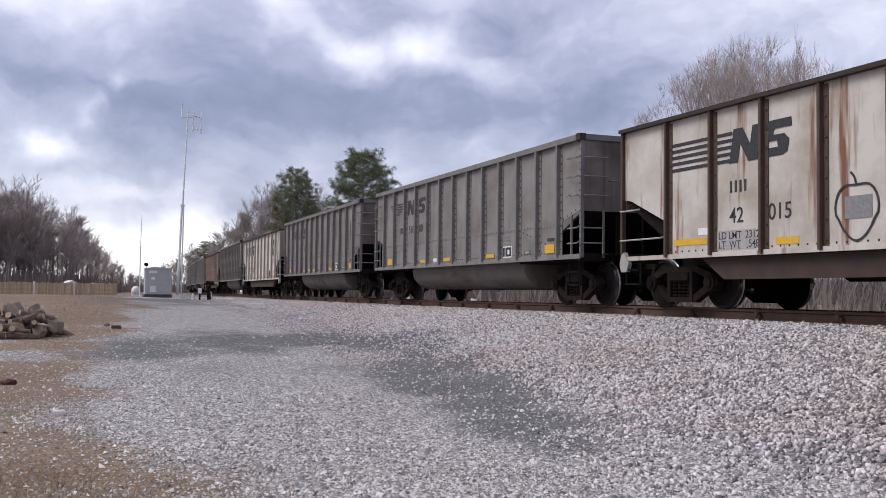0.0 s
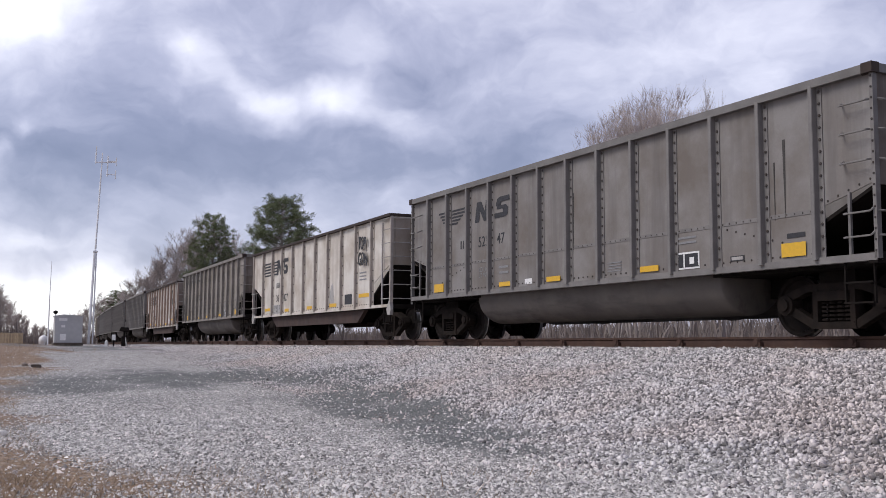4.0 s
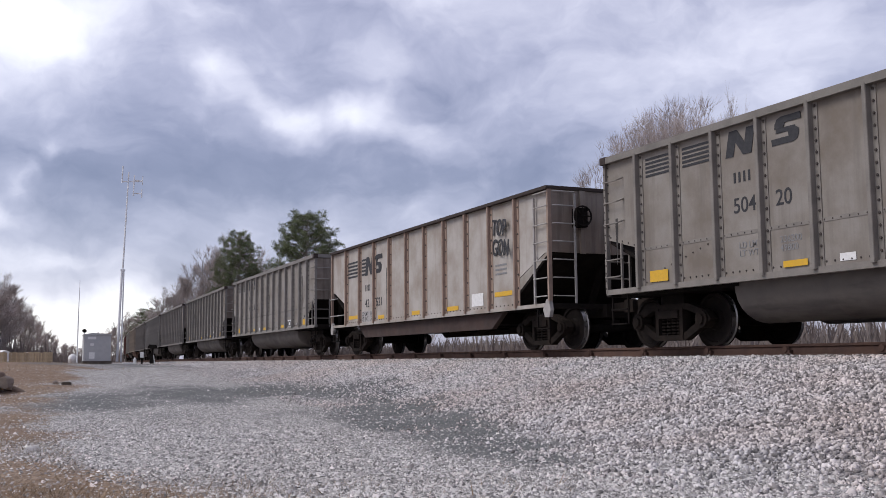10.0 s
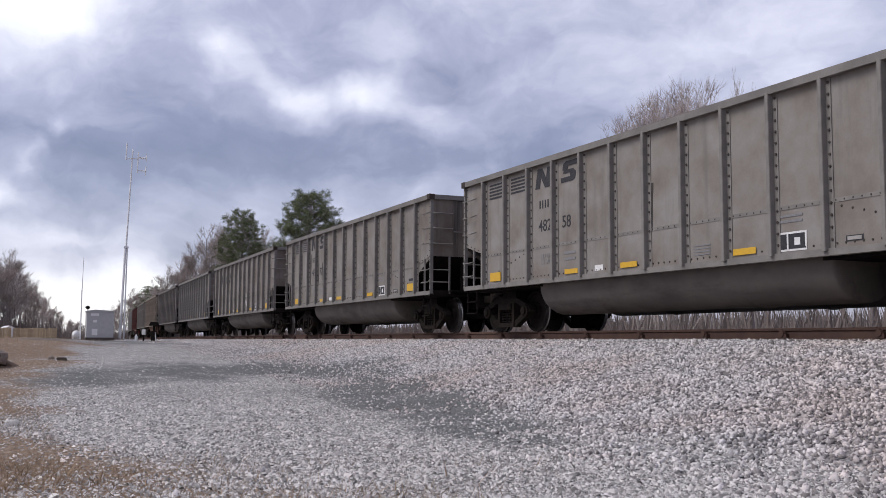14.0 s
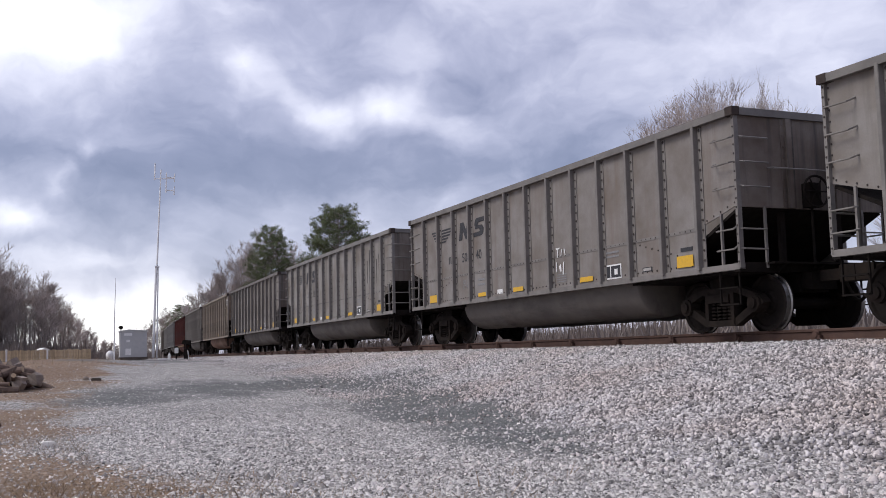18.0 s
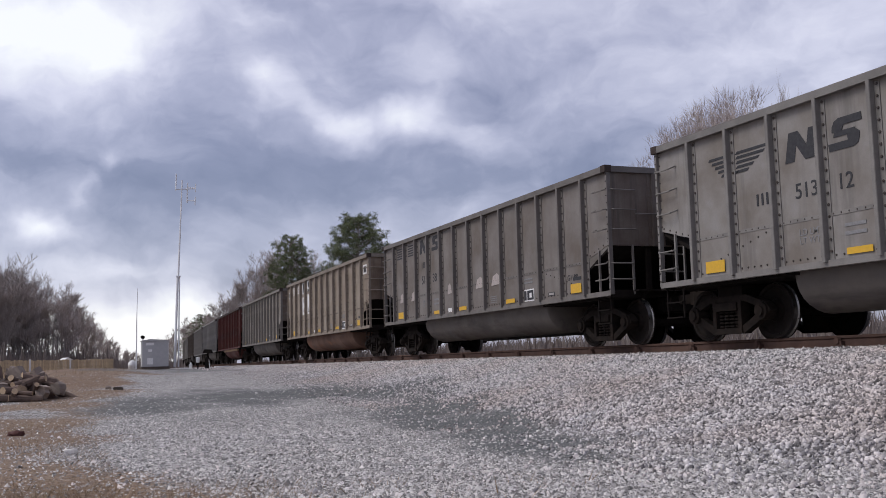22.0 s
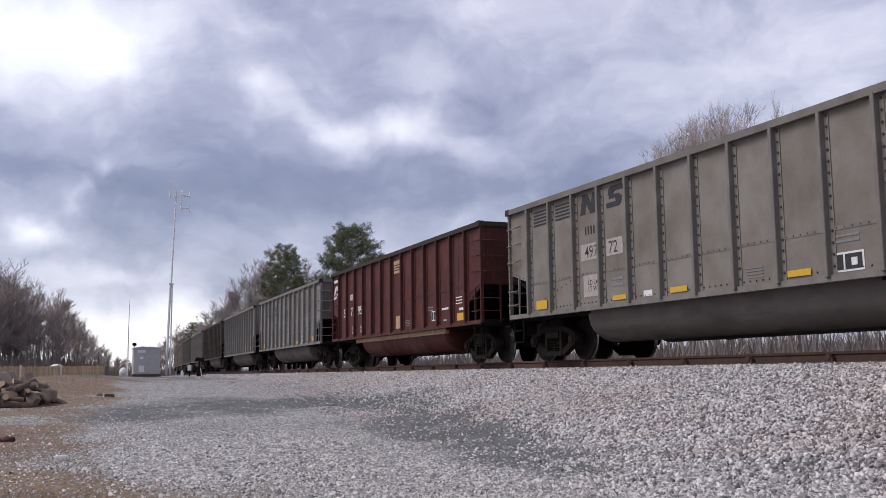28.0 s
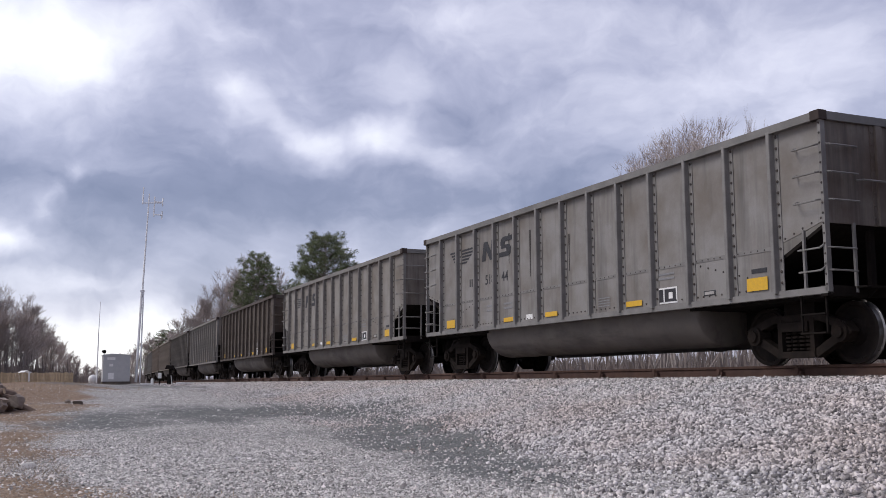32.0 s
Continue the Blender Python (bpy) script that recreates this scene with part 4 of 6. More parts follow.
    def tub(cy):
        def make():
            bm = bmesh.new()
            rings = []
            n = 14
            for x, drop in ((-4.04, 0.02), (-4.02, 0.96), (-3.98, 1.0), (-2.1, 1.0), (-2.08, 1.03), (-2.02, 1.03), (-2.0, 1.0), (2.0, 1.0), (2.02, 1.02), (2.06, 1.02), (2.08, 1.0), (3.96, 1.0), (4.00, 0.96), (4.02, 0.02)):
                ring = []
                for i in range(n + 1):
                    a = math.pi * i / n
                    ring.append(bm.verts.new((x, cy + 0.66 * math.cos(a), 1.04 - 0.70 * drop * math.sin(a) ** 0.8)))
                rings.append(ring)
            for A, B in zip(rings, rings[1:]):
                for i in range(n):
                    bm.faces.new((A[i], A[i + 1], B[i + 1], B[i]))
            return mesh_of("tub", bm, tubpaint, smooth=True)
        return make
    for cy in (0.70, -0.70):
        part("tub", paint_mesh(("tub", cy), tub(cy), tubpaint), None, car, "rounded hanging tub dulled by dust")

    def post(b):
        bm_box(b, HL - 0.035, HL + 0.02, 1.50, 1.585, 1.0, 3.50)
        return ribpaint
    irons = [[(HL - 0.02, 1.58, z + 0.05), (HL - 0.05, 1.63, z), (HL - 0.48, 1.63, z), (HL - 0.50, 1.56, z + 0.02)] for z in (1.30, 1.62)]
    irons += [[(HL - 0.04, 1.54, z), (HL - 0.06, 1.65, z - 0.02), (HL - 0.50, 1.65, z - 0.02), (HL - 0.54, 1.53, z + 0.03)] for z in (2.32, 2.72, 3.12)]
    irons += [[(HL + 0.0, 1.50, z), (HL + 0.09, 1.48, z - 0.02), (HL + 0.09, 0.98, z - 0.02), (HL + 0.0, 0.96, z)] for z in (2.32, 2.72, 3.12)]
    irons += [[(HL + 0.02, 1.55, z), (HL + 0.06, 1.50, z), (HL + 0.06, 1.05, z), (HL, 1.03, z)] for z in (1.30, 1.62)]
    for k, pts in enumerate(irons):
        def iron(b, pts=pts):
            bm_path(b, pts, 0.015, 5)
            return ribpaint
        mirrored(iron, ("iron", k, ribpaint.name), car, "grab_iron")

    def end_post(b):
        bm_box(b, HL - 0.02, HL + 0.02, 1.01, 1.05, 1.0, 2.0)
        return ribpaint
    mirrored(end_post, ("tubendpost", ribpaint.name), car, "end_post")

    def stile(b):
        bm_box(b, HL - 0.47, HL - 0.43, 1.52, 1.56, 1.05, 1.92)
        return ribpaint
    mirrored(stile, ("tubstile", ribpaint.name), car, "ladder_stile")
    mirrored(post, ("tubpost", ribpaint.name), car, "corner_post")
    common_gear(car, wheels, 6.02)
    return car


GON_RIBS = [5.74 - 1.2756 * i for i in range(10)]
GTOP, GLOW = 3.42, 0.875


def gon_car(paint, ribpaint, sillpaint, shaded_endpaint, label, wheels):
    """Flat-bottomed coal gondola: smooth pale sides, eleven ribs, deep rusty side sill, tall corner ladders."""
    car = thing("coal_car", label, "railway car", group="coal cars of the train")
    P = 1.52

    def side(sgn):
        def make():
            bm = bmesh.new()
            lo, hi = sorted((sgn * (P - 0.02), sgn * P))
            bm_prism(bm, [(-HL, GTOP - 0.06), (HL, GTOP - 0.06), (HL, 2.05), (HL - 0.25, 2.02), (HL - 0.70, 1.84), (HL - 1.42, 1.55), (HL - 1.42, GLOW + 0.03), (1.42 - HL, GLOW + 0.03), (1.42 - HL, 1.55), (0.70 - HL, 1.84), (0.25 - HL, 2.02), (-HL, 2.05)], "y", lo, hi)
            return mesh_of("side_wall", bm, paint)
        return make
    for sgn in (1, -1):
        sw = part("side_wall", paint_mesh(("gonside", sgn), side(sgn), paint), None, car)

        def rib():
            bm = bmesh.new()
            bm_prism(bm, [(-0.040, 0), (-0.034, 0.08), (-0.026, 0.09), (0.020, 0.09), (0.028, 0.08), (0.034, 0)], "z", GLOW + 0.03, GTOP - 0.07)
            bm_box(bm, -0.13, -0.038, -0.002, 0.014, GLOW + 0.05, GTOP - 0.10)
            plain = len(bm.faces)
            for i in range(8):
                z = 1.05 + 0.30 * i
                bm_tube(bm, (-0.088, 0.010, z), (-0.088, 0.032, z), 0.026, 0.019, n=5)
            for f in list(bm.faces)[plain:]:
                f.material_index = 1
            return mesh_of("rib", bm, ribpaint, M_RIVET)
        rm = paint_mesh("gonrib", rib, ribpaint)
        for x in GON_RIBS:
            ob = part("rib", rm, None, sw)
            ob.matrix_basis = Matrix.Translation((x, sgn * P, 0)) @ pose(0, 0, 0, 0, 0, 0 if sgn > 0 else 180)

    def chord():
        bm = bmesh.new()
        for sgn in (1, -1):
            lo, hi = sorted((sgn * 1.48, sgn * 1.63))
            bm_box(bm, -HL - 0.03, HL + 0.03, lo, hi, GTOP - 0.07, GTOP)
            lo, hi = sorted((sgn * (HL - 0.06), sgn * (HL + 0.04)))
            bm_box(bm, lo, hi, -1.49, 1.49, GTOP - 0.07, GTOP)
        return mesh_of("top_chord", bm, M_RUSTDARK)
    part("top_chord", cached("gonchord", chord), None, car, "rust-dark top rail")

    def sill():
        bm = bmesh.new()
        for sgn in (1, -1):
            lo, hi = sorted((sgn * 1.30, sgn * 1.42))
            bm_prism(bm, [(-4.3, 0.50), (4.3, 0.50), (4.9, 0.87), (-4.9, 0.87)], "y", lo, hi)
        return mesh_of("side_sill", bm, sillpaint)
    part("side_sill", paint_mesh("gonsill", sill, sillpaint), None, car, "deep rust-brown side sill")

    def strip():
        bm = bmesh.new()
        for sgn in (1, -1):
            lo, hi = sorted((sgn * 1.48, sgn * 1.56))
            bm_box(bm, -HL, HL, lo, hi, GLOW, 0.955)
        return mesh_of("bottom_flange", bm, paint)
    part("bottom_flange", paint_mesh("gonstrip", strip, paint), None, car)

    def rivets():
        bm = bmesh.new()
        rivet_rows(bm, [(-5.7, 1.0, 5.7, 1.0, 60)], P)
        return mesh_of("rivets", bm, M_RIVET)
    tagged(part("rivets", cached("gonrivets", rivets), None, car), kind="stuff")

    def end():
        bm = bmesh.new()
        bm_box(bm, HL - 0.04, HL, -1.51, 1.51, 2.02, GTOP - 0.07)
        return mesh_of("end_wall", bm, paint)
    em = paint_mesh("gonend", end, shaded_endpaint)

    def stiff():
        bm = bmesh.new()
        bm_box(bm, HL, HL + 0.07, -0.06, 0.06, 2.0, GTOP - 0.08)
        return mesh_of("end_stiffener", bm, shaded_endpaint)
    stm = paint_mesh("gonstiff", stiff, shaded_endpaint)
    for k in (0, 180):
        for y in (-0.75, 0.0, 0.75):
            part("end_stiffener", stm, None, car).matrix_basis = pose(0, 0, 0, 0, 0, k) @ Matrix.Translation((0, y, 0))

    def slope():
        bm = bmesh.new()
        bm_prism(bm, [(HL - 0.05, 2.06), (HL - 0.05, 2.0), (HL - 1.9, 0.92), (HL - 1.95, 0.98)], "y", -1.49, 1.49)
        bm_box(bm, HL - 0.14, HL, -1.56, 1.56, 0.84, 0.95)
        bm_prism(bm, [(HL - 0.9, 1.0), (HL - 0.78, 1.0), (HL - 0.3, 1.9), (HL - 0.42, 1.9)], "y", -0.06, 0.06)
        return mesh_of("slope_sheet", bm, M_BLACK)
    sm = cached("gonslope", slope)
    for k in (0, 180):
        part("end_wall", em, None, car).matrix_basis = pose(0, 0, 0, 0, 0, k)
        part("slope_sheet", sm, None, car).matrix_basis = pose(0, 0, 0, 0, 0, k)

    def floor():
        bm = bmesh.new()
        bm_box(bm, -5.5, 5.5, -1.48, 1.48, 0.89, 0.93)
        for x in (-4, -2, 0, 2, 4):
            bm_box(bm, x - 0.1, x + 0.1, -1.28, 1.28, 0.62, 0.89)
        return mesh_of("floor_plate", bm, M_BLACK)
    part("floor_plate", cached("gonfloor", floor), None, car)

    def post(b):
        bm_box(b, HL - 0.045, HL + 0.02, 1.50, 1.585, 1.0, GTOP - 0.06)
        return ribpaint
    mirrored(post, ("gonpost", ribpaint.name), car, "corner_post")

    def near_end(fn, key, name):
        """Copies of a part at the two corners of the -x end."""
        for sy in (1, -1):
            def make(sy=sy):
                b = bmesh.new()
                fn(b)
                for v in b.verts:
                    v.co.x *= -1
                    v.co.y *= sy
                return mesh_of(name, b, M_WHITEISH)
            part(name, cached((key, "near", sy), make), None, car)

    near_end(lambda b: bm_box(b, HL - 0.60, HL - 0.555, 1.56, 1.60, 0.95, GTOP - 0.2), "gonstile", "ladder_stile")
    near_end(lambda b: bm_box(b, HL + 0.08, HL + 0.12, 0.96, 1.0, 0.95, GTOP - 0.15), "gonendstile", "ladder_stile")
    for z in (1.10, 1.48, 1.86, 2.24, 2.62, 3.0, 3.3):
        near_end(lambda b, z=z: bm_tube(b, (HL - 0.02, 1.60, z), (HL - 0.59, 1.60, z), 0.014, n=6), ("gonrung", z), "ladder_rung")
        near_end(lambda b, z=z: bm_tube(b, (HL + 0.10, 1.52, z), (HL + 0.10, 0.98, z), 0.014, n=6), ("gonendrung", z), "ladder_rung")
    for sy in (1, -1):
        for z, ln in ((1.26, 1.35), (1.82, 0.55)):
            def far_rung(sy=sy, z=z, ln=ln):
                b = bmesh.new()
                bm_path(b, [(HL - 0.02, sy * 1.56, z), (HL - 0.05, sy * 1.63, z), (HL - ln, sy * 1.63, z), (HL - ln - 0.03, sy * 1.54, z + 0.02)], 0.018, 6)
                return mesh_of("grab_iron", b, M_WHITEISH)
            part("grab_iron", cached(("gonfar", sy, z), far_rung), None, car)

    def wheel():
        bm = bmesh.new()
        for i in range(16):
            a, b = 2 * math.pi * i / 16, 2 * math.pi * (i + 1) / 16
            bm_tube(bm, (-HL - 0.22, 0.85 + 0.21 * math.cos(a), 2.78 + 0.21 * math.sin(a)), (-HL - 0.22, 0.85 + 0.21 * math.cos(b), 2.78 + 0.21 * math.sin(b)), 0.02, n=5)
        for i in range(4):
            a = math.pi * i / 4
            bm_tube(bm, (-HL - 0.22, 0.85 - 0.21 * math.cos(a), 2.78 - 0.21 * math.sin(a)), (-HL - 0.22, 0.85 + 0.21 * math.cos(a), 2.78 + 0.21 * math.sin(a)), 0.012, n=5)
        bm_box(bm, -HL - 0.2, -HL, 0.72, 0.98, 2.55, 2.95)
        return mesh_of("hand_brake_wheel", bm, M_BLACK)
    part("hand_brake_wheel", cached("brakewheel", wheel), None, car)

    def jack(b):
        bm_prism(b, [(HL - 0.18, 0.66), (HL + 0.0, 0.66), (HL + 0.05, 0.80), (HL + 0.0, 1.0), (HL - 0.10, 1.04), (HL - 0.26, 0.82)], "y", 1.50, 1.58)
        return M_WHITEISH
    mirrored(jack, "gonjack", car, "jacking_pad")
    common_gear(car, wheels, 6.0)
    return car


M_TAN = mat("tan_patch", (0.52, 0.36, 0.22), 0.7, 0, (0.30, 0.18, 0.10), 7, 0.6, streak=(0.2, 0.1, 0.06), streak_scale=(5, 5, 0.4), streak_at=(0.55, 0.75))
M_RUSTDARK = mat("dark_rust", (0.048, 0.034, 0.029), 0.9, 0.0, (0.03, 0.024, 0.021), 5, 0.6)
M_WHITEISH = mat("dirty_white_steel", (0.40, 0.38, 0.36), 0.7, 0, (0.2, 0.17, 0.15), 7, 0.5)
M_RUSTSILL = mat("rust_brown_sill", (0.050, 0.034, 0.030), 0.9, 0, (0.085, 0.05, 0.04), 2, 0.6)
M_TUBDUST = mat("dusty_tub_steel", (0.150, 0.130, 0.113), 0.75, 0.0, (0.09, 0.08, 0.075), 1.5, 0.6, streak=(0.07, 0.06, 0.055), streak_scale=(0.6, 3, 2.0))
M_TUBRUST = mat("rusty_tub_steel", (0.20, 0.115, 0.08), 0.85, 0.0, (0.10, 0.06, 0.045), 1.2, 0.7, streak=(0.30, 0.13, 0.06), streak_scale=(0.9, 3, 2.0), streak_at=(0.55, 0.75))

# number, kind, paint, rib paint, streak, lettering layout, digits, offset along the train
CARS = [
    ("gon", (0.68, 0.66, 0.63), (0.10, 0.062, 0.050), (0.22, 0.085, 0.040), "gon_old", ("42", "015"), 0.40),
    ("tub", (0.33, 0.325, 0.325), (0.24, 0.235, 0.235), (0.19, 0.18, 0.175), "new", ("510", "00"), 0.20),
    ("tub", (0.31, 0.30, 0.30), (0.23, 0.22, 0.22), (0.17, 0.155, 0.15), "new", ("525", "47"), 0.35),
    ("gon", (0.74, 0.72, 0.69), (0.50, 0.46, 0.43), (0.42, 0.37, 0.33), "gon", ("36", "427"), -0.05),
    ("tub", (0.36, 0.34, 0.32), (0.26, 0.24, 0.225), (0.20, 0.175, 0.155), "old", ("504", "20"), -0.25),
    ("gon", (0.52, 0.50, 0.485), (0.40, 0.30, 0.25), (0.34, 0.29, 0.26), "gon", ("42", "521"), 0.05),
    ("tub", (0.37, 0.355, 0.345), (0.26, 0.25, 0.24), (0.21, 0.195, 0.185), "old", ("482", "58"), 0.20),
    ("tub", (0.34, 0.325, 0.315), (0.24, 0.23, 0.22), (0.17, 0.15, 0.14), "old", ("487", "77"), 0.45),
    ("tub", (0.32, 0.305, 0.30), (0.23, 0.215, 0.205), (0.22, 0.17, 0.14), "new", ("508", "40"), 0.60),
    ("tub", (0.345, 0.335, 0.33), (0.25, 0.24, 0.235), (0.13, 0.12, 0.115), "new", ("513", "12"), 0.50),
    ("tub", (0.27, 0.252, 0.245), (0.19, 0.178, 0.17), (0.20, 0.175, 0.16), "old", ("516", "38"), 0.45),
    ("tub", (0.385, 0.335, 0.285), (0.29, 0.24, 0.20), (0.22, 0.15, 0.105), "patch", ("463", "52"), 0.50),
    ("tub", (0.325, 0.305, 0.285), (0.24, 0.225, 0.21), (0.26, 0.25, 0.23), "old", ("497", "72"), 0.42),
    ("tub", (0.160, 0.036, 0.027), (0.105, 0.030, 0.024), (0.070, 0.026, 0.023), "red", ("507", "95"), 0.30),
    ("tub", (0.33, 0.325, 0.325), (0.235, 0.23, 0.23), (0.10, 0.095, 0.095), "new", ("518", "44"), 0.45),
    ("tub", (0.34, 0.33, 0.32), (0.24, 0.23, 0.225), (0.22, 0.20, 0.19), "new", ("51", ""), 0.40),
    ("tub", (0.13, 0.105, 0.09), (0.09, 0.075, 0.065), (0.08, 0.065, 0.055), "", ("", ""), 0.60),
    ("tub", (0.34, 0.325, 0.31), (0.24, 0.23, 0.22), (0.2, 0.18, 0.165), "old", ("48", ""), 0.50),
    ("tub", (0.24, 0.22, 0.20), (0.17, 0.16, 0.15), (0.14, 0.12, 0.11), "", ("", ""), 0.50),
    ("tub", (0.35, 0.31, 0.27), (0.27, 0.235, 0.20), (0.22, 0.17, 0.13), "", ("", ""), 0.50),
    ("tub", (0.33, 0.28, 0.24), (0.25, 0.21, 0.18), (0.2, 0.16, 0.12), "", ("", ""), 0.50),
    ("tub", (0.30, 0.29, 0.28), (0.22, 0.21, 0.2), (0.18, 0.16, 0.15), "", ("", ""), 0.50),
    ("tub", (0.27, 0.25, 0.24), (0.19, 0.18, 0.17), (0.16, 0.14, 0.13), "", ("", ""), 0.50),
    ("tub", (0.30, 0.28, 0.26), (0.2, 0.19, 0.18), (0.16, 0.14, 0.13), "", ("", ""), 0.50),
]
PITCH = 16.18


def car_label(kind, layout, i):
    if layout == "red":
        return "weathered red-brown coal car with white lettering on the rails"
    if layout == "patch":
        return "tan rust-stained coal car with white number patches"
    if i == 16:
        return "dark brown unlettered coal car with round tubs"
    if kind == "gon":
        return ("white coal gondola streaked with brown rust, graffiti on its side" if layout == "gon_old" else "dirty white coal gondola with black lettering and rust-brown sill")
    return "weathered grey coal car with dark stripes and round tubs" if layout else "dusty unlettered coal car far down the train"


def letter_blocks(car, xn, xs, z, w, h, y, ink, key):
    """The two heavy slanting blocks of the mark: one barred, one stepped."""
    t = w * 0.30
    n1 = [[(0, 0), (t, 0), (t + 0.16 * w, h), (0.16 * w, h)], [(0.16 * w, h), (t + 0.16 * w, h), (w * 0.95, 0), (w * 0.95 - t, 0)], [(w * 0.95 - t, 0), (w * 0.95, 0), (w * 1.1, h), (w * 1.1 - t, h)]]
    put_outline(car, "logo_block", n1, xn, z, y, ink, ("n", key), "dark slanting logo block")
    s1 = [[(0.02 * w, 0), (0.72 * w, 0), (0.86 * w, h * 0.08), (0.90 * w, h * 0.24), (0, h * 0.24)], [(0.58 * w, h * 0.24), (0.90 * w, h * 0.24), (0.92 * w, h * 0.42), (0.80 * w, h * 0.54), (0.55 * w, h * 0.42)],
          [(0.16 * w, h * 0.42), (0.72 * w, h * 0.42), (0.80 * w, h * 0.58), (0.20 * w, h * 0.60)], [(0.12 * w, h * 0.58), (0.42 * w, h * 0.60), (0.48 * w, h * 0.78), (0.14 * w, h * 0.78)], [(0.15 * w, h * 0.76), (w, h * 0.76), (w * 0.98, h), (0.34 * w, h), (0.2 * w, h * 0.92)]]
    put_outline(car, "logo_block", s1, xs, z, y, ink, ("s", key), "dark rounded logo block")


def drips(car, xs, top, y, seed):
    """Black run-down stains, each a ragged tapering strip."""
    rng = random.Random(seed)
    for x in xs:
        ln, w = rng.uniform(0.5, 1.5), rng.uniform(0.03, 0.09)
        z = top - rng.uniform(0, 0.5)
        left, right = [], []
        for k in range(7):
            f = k / 6
            ww = w * (1 - 0.8 * f) * rng.uniform(0.6, 1.2)
            left.append((-ww / 2, -ln * f))
            right.append((ww / 2, -ln * f))
        put_outline(car, "coal_stain", [left + right[::-1]], x, z, y, M_STAIN, ("drip", seed, x))


def dress(car, kind, layout, digits, i):
    y = 1.5335 if kind == "tub" else 1.5235
    ink, yel, wht = M_DARKINK, M_YELLOW, M_WHITE
    dx = 0.18 if i == 1 else 0.0
    if layout == "new":
        for k in range(5):
            put_plate(car, "stripe", 5.72 - 0.08 * k, 3.02 - 0.078 * k, 0.42 - 0.0 * k, 0.045, y, ink, 0.02)
            put_plate(car, "stripe", 5.02, 3.02 - 0.078 * k, 0.80 - 0.13 * k, 0.045, y, ink, 0.05)
        letter_blocks(car, 3.86 + dx, 2.95 + 0.5 * dx, 2.64, 0.66, 0.46, y, ink, "new")
        for k in range(4):
            put_plate(car, "initials_bar", 4.56 + dx - 0.113 * k, 2.09, 0.046, 0.19, y, ink)
        put_text(car, digits[0], 3.70 + dx, 2.07, 0.24, y, ink)
        put_text(car, digits[1], 2.84 + 0.5 * dx, 2.07, 0.24, y, ink)
    elif layout in ("old", "patch"):
        if layout == "patch":
            put_plate(car, "repaint_patch", 3.96, 2.94, 0.70, 0.50, y - 0.003, M_WHITE)
            put_plate(car, "repaint_patch", 2.92, 3.0, 0.70, 0.46, y - 0.003, M_WHITE)
            put_plate(car, "repaint_patch", 3.96, 2.0, 0.62, 0.78, y - 0.003, M_WHITE)
            put_plate(car, "repaint_patch", 2.92, 2.0, 0.66, 0.86, y - 0.003, M_WHITE)
            put_plate(car, "white_frame", 6.95, 2.92, 0.40, 0.30, y, M_WHITE)
            put_plate(car, "dark_window", 6.88, 2.97, 0.26, 0.20, y + 0.004, ink)
            put_plate(car, "white_frame", -6.35, 2.92, 0.45, 0.34, y, M_WHITE)
            put_plate(car, "dark_window", -6.42, 2.98, 0.30, 0.22, y + 0.004, ink)
        stripe = M_WHITE if layout == "patch" else ink
        for k in range(5):
            put_plate(car, "stripe", 5.98, 3.02 + 0.075 * k, 0.70, 0.042, y, stripe, 0.0)
            put_plate(car, "stripe", 4.96, 3.02 + 0.075 * k, 0.74, 0.042, y, stripe, 0.0)
        letter_blocks(car, 3.89, 2.87, 2.98, 0.62, 0.42, y, ink, "old")
        for k in range(4):
            put_plate(car, "initials_bar", 3.72 - 0.108 * k, 2.55, 0.044, 0.17, y, ink)
        put_text(car, digits[0], 3.76, 2.07, 0.25, y, ink)
        put_text(car, digits[1], 2.84, 2.07, 0.25, y, ink)
    elif layout == "red":
        put_text(car, "50", 5.72, 1.83, 0.31, y + 0.0135, wht, 1.2)
        for k, (words, figures) in enumerate((("LD LMT", "232400"), ("LT WT", "53600"))):
            put_text(car, words, 4.66, 1.34 - 0.15 * k, 0.105, y, wht)
            put_text(car, figures, 3.62, 1.34 - 0.15 * k, 0.105, y, wht)
        put_text(car, "75", 4.78, 1.83, 0.31, y + 0.0135, wht, 1.2)
        put_text(car, "95", 3.86, 1.83, 0.31, y + 0.0135, wht, 1.2)
        for k in range(4):
            put_plate(car, "initials_bar", 4.86 - 0.119 * k, 2.40, 0.048, 0.22, y, wht)
        put_plate(car, "name_bar", 7.10, 3.22, 0.62, 0.10, y, wht)
        arc_ = []
        for k in range(10):
            a, b = math.pi * (1.02 - 0.125 * k), math.pi * (1.02 - 0.125 * (k + 1))
            if math.cos(b) > 0.98 and k > 8:
                break
            arc_.append([(0.34 + 0.34 * math.cos(a), 0.17 + 0.36 * math.sin(a)), (0.34 + 0.20 * math.cos(a), 0.17 + 0.21 * math.sin(a)), (0.34 + 0.20 * math.cos(b), 0.17 + 0.21 * math.sin(b)), (0.34 + 0.34 * math.cos(b), 0.17 + 0.36 * math.sin(b))])
        put_outline(car, "logo_block", arc_[:7] + [[(-0.08, 0.0), (0.32, 0.06), (0.32, 0.16), (-0.08, 0.10)], [(0.30, 0.14), (0.46, 0.14), (0.46, 0.24), (0.30, 0.24)]], 7.08, 2.56, y, wht, "cr", "white curved logo block")
        put_plate(car, "repaint_patch", -0.16, 2.90, 0.74, 0.40, y, M_TAN)
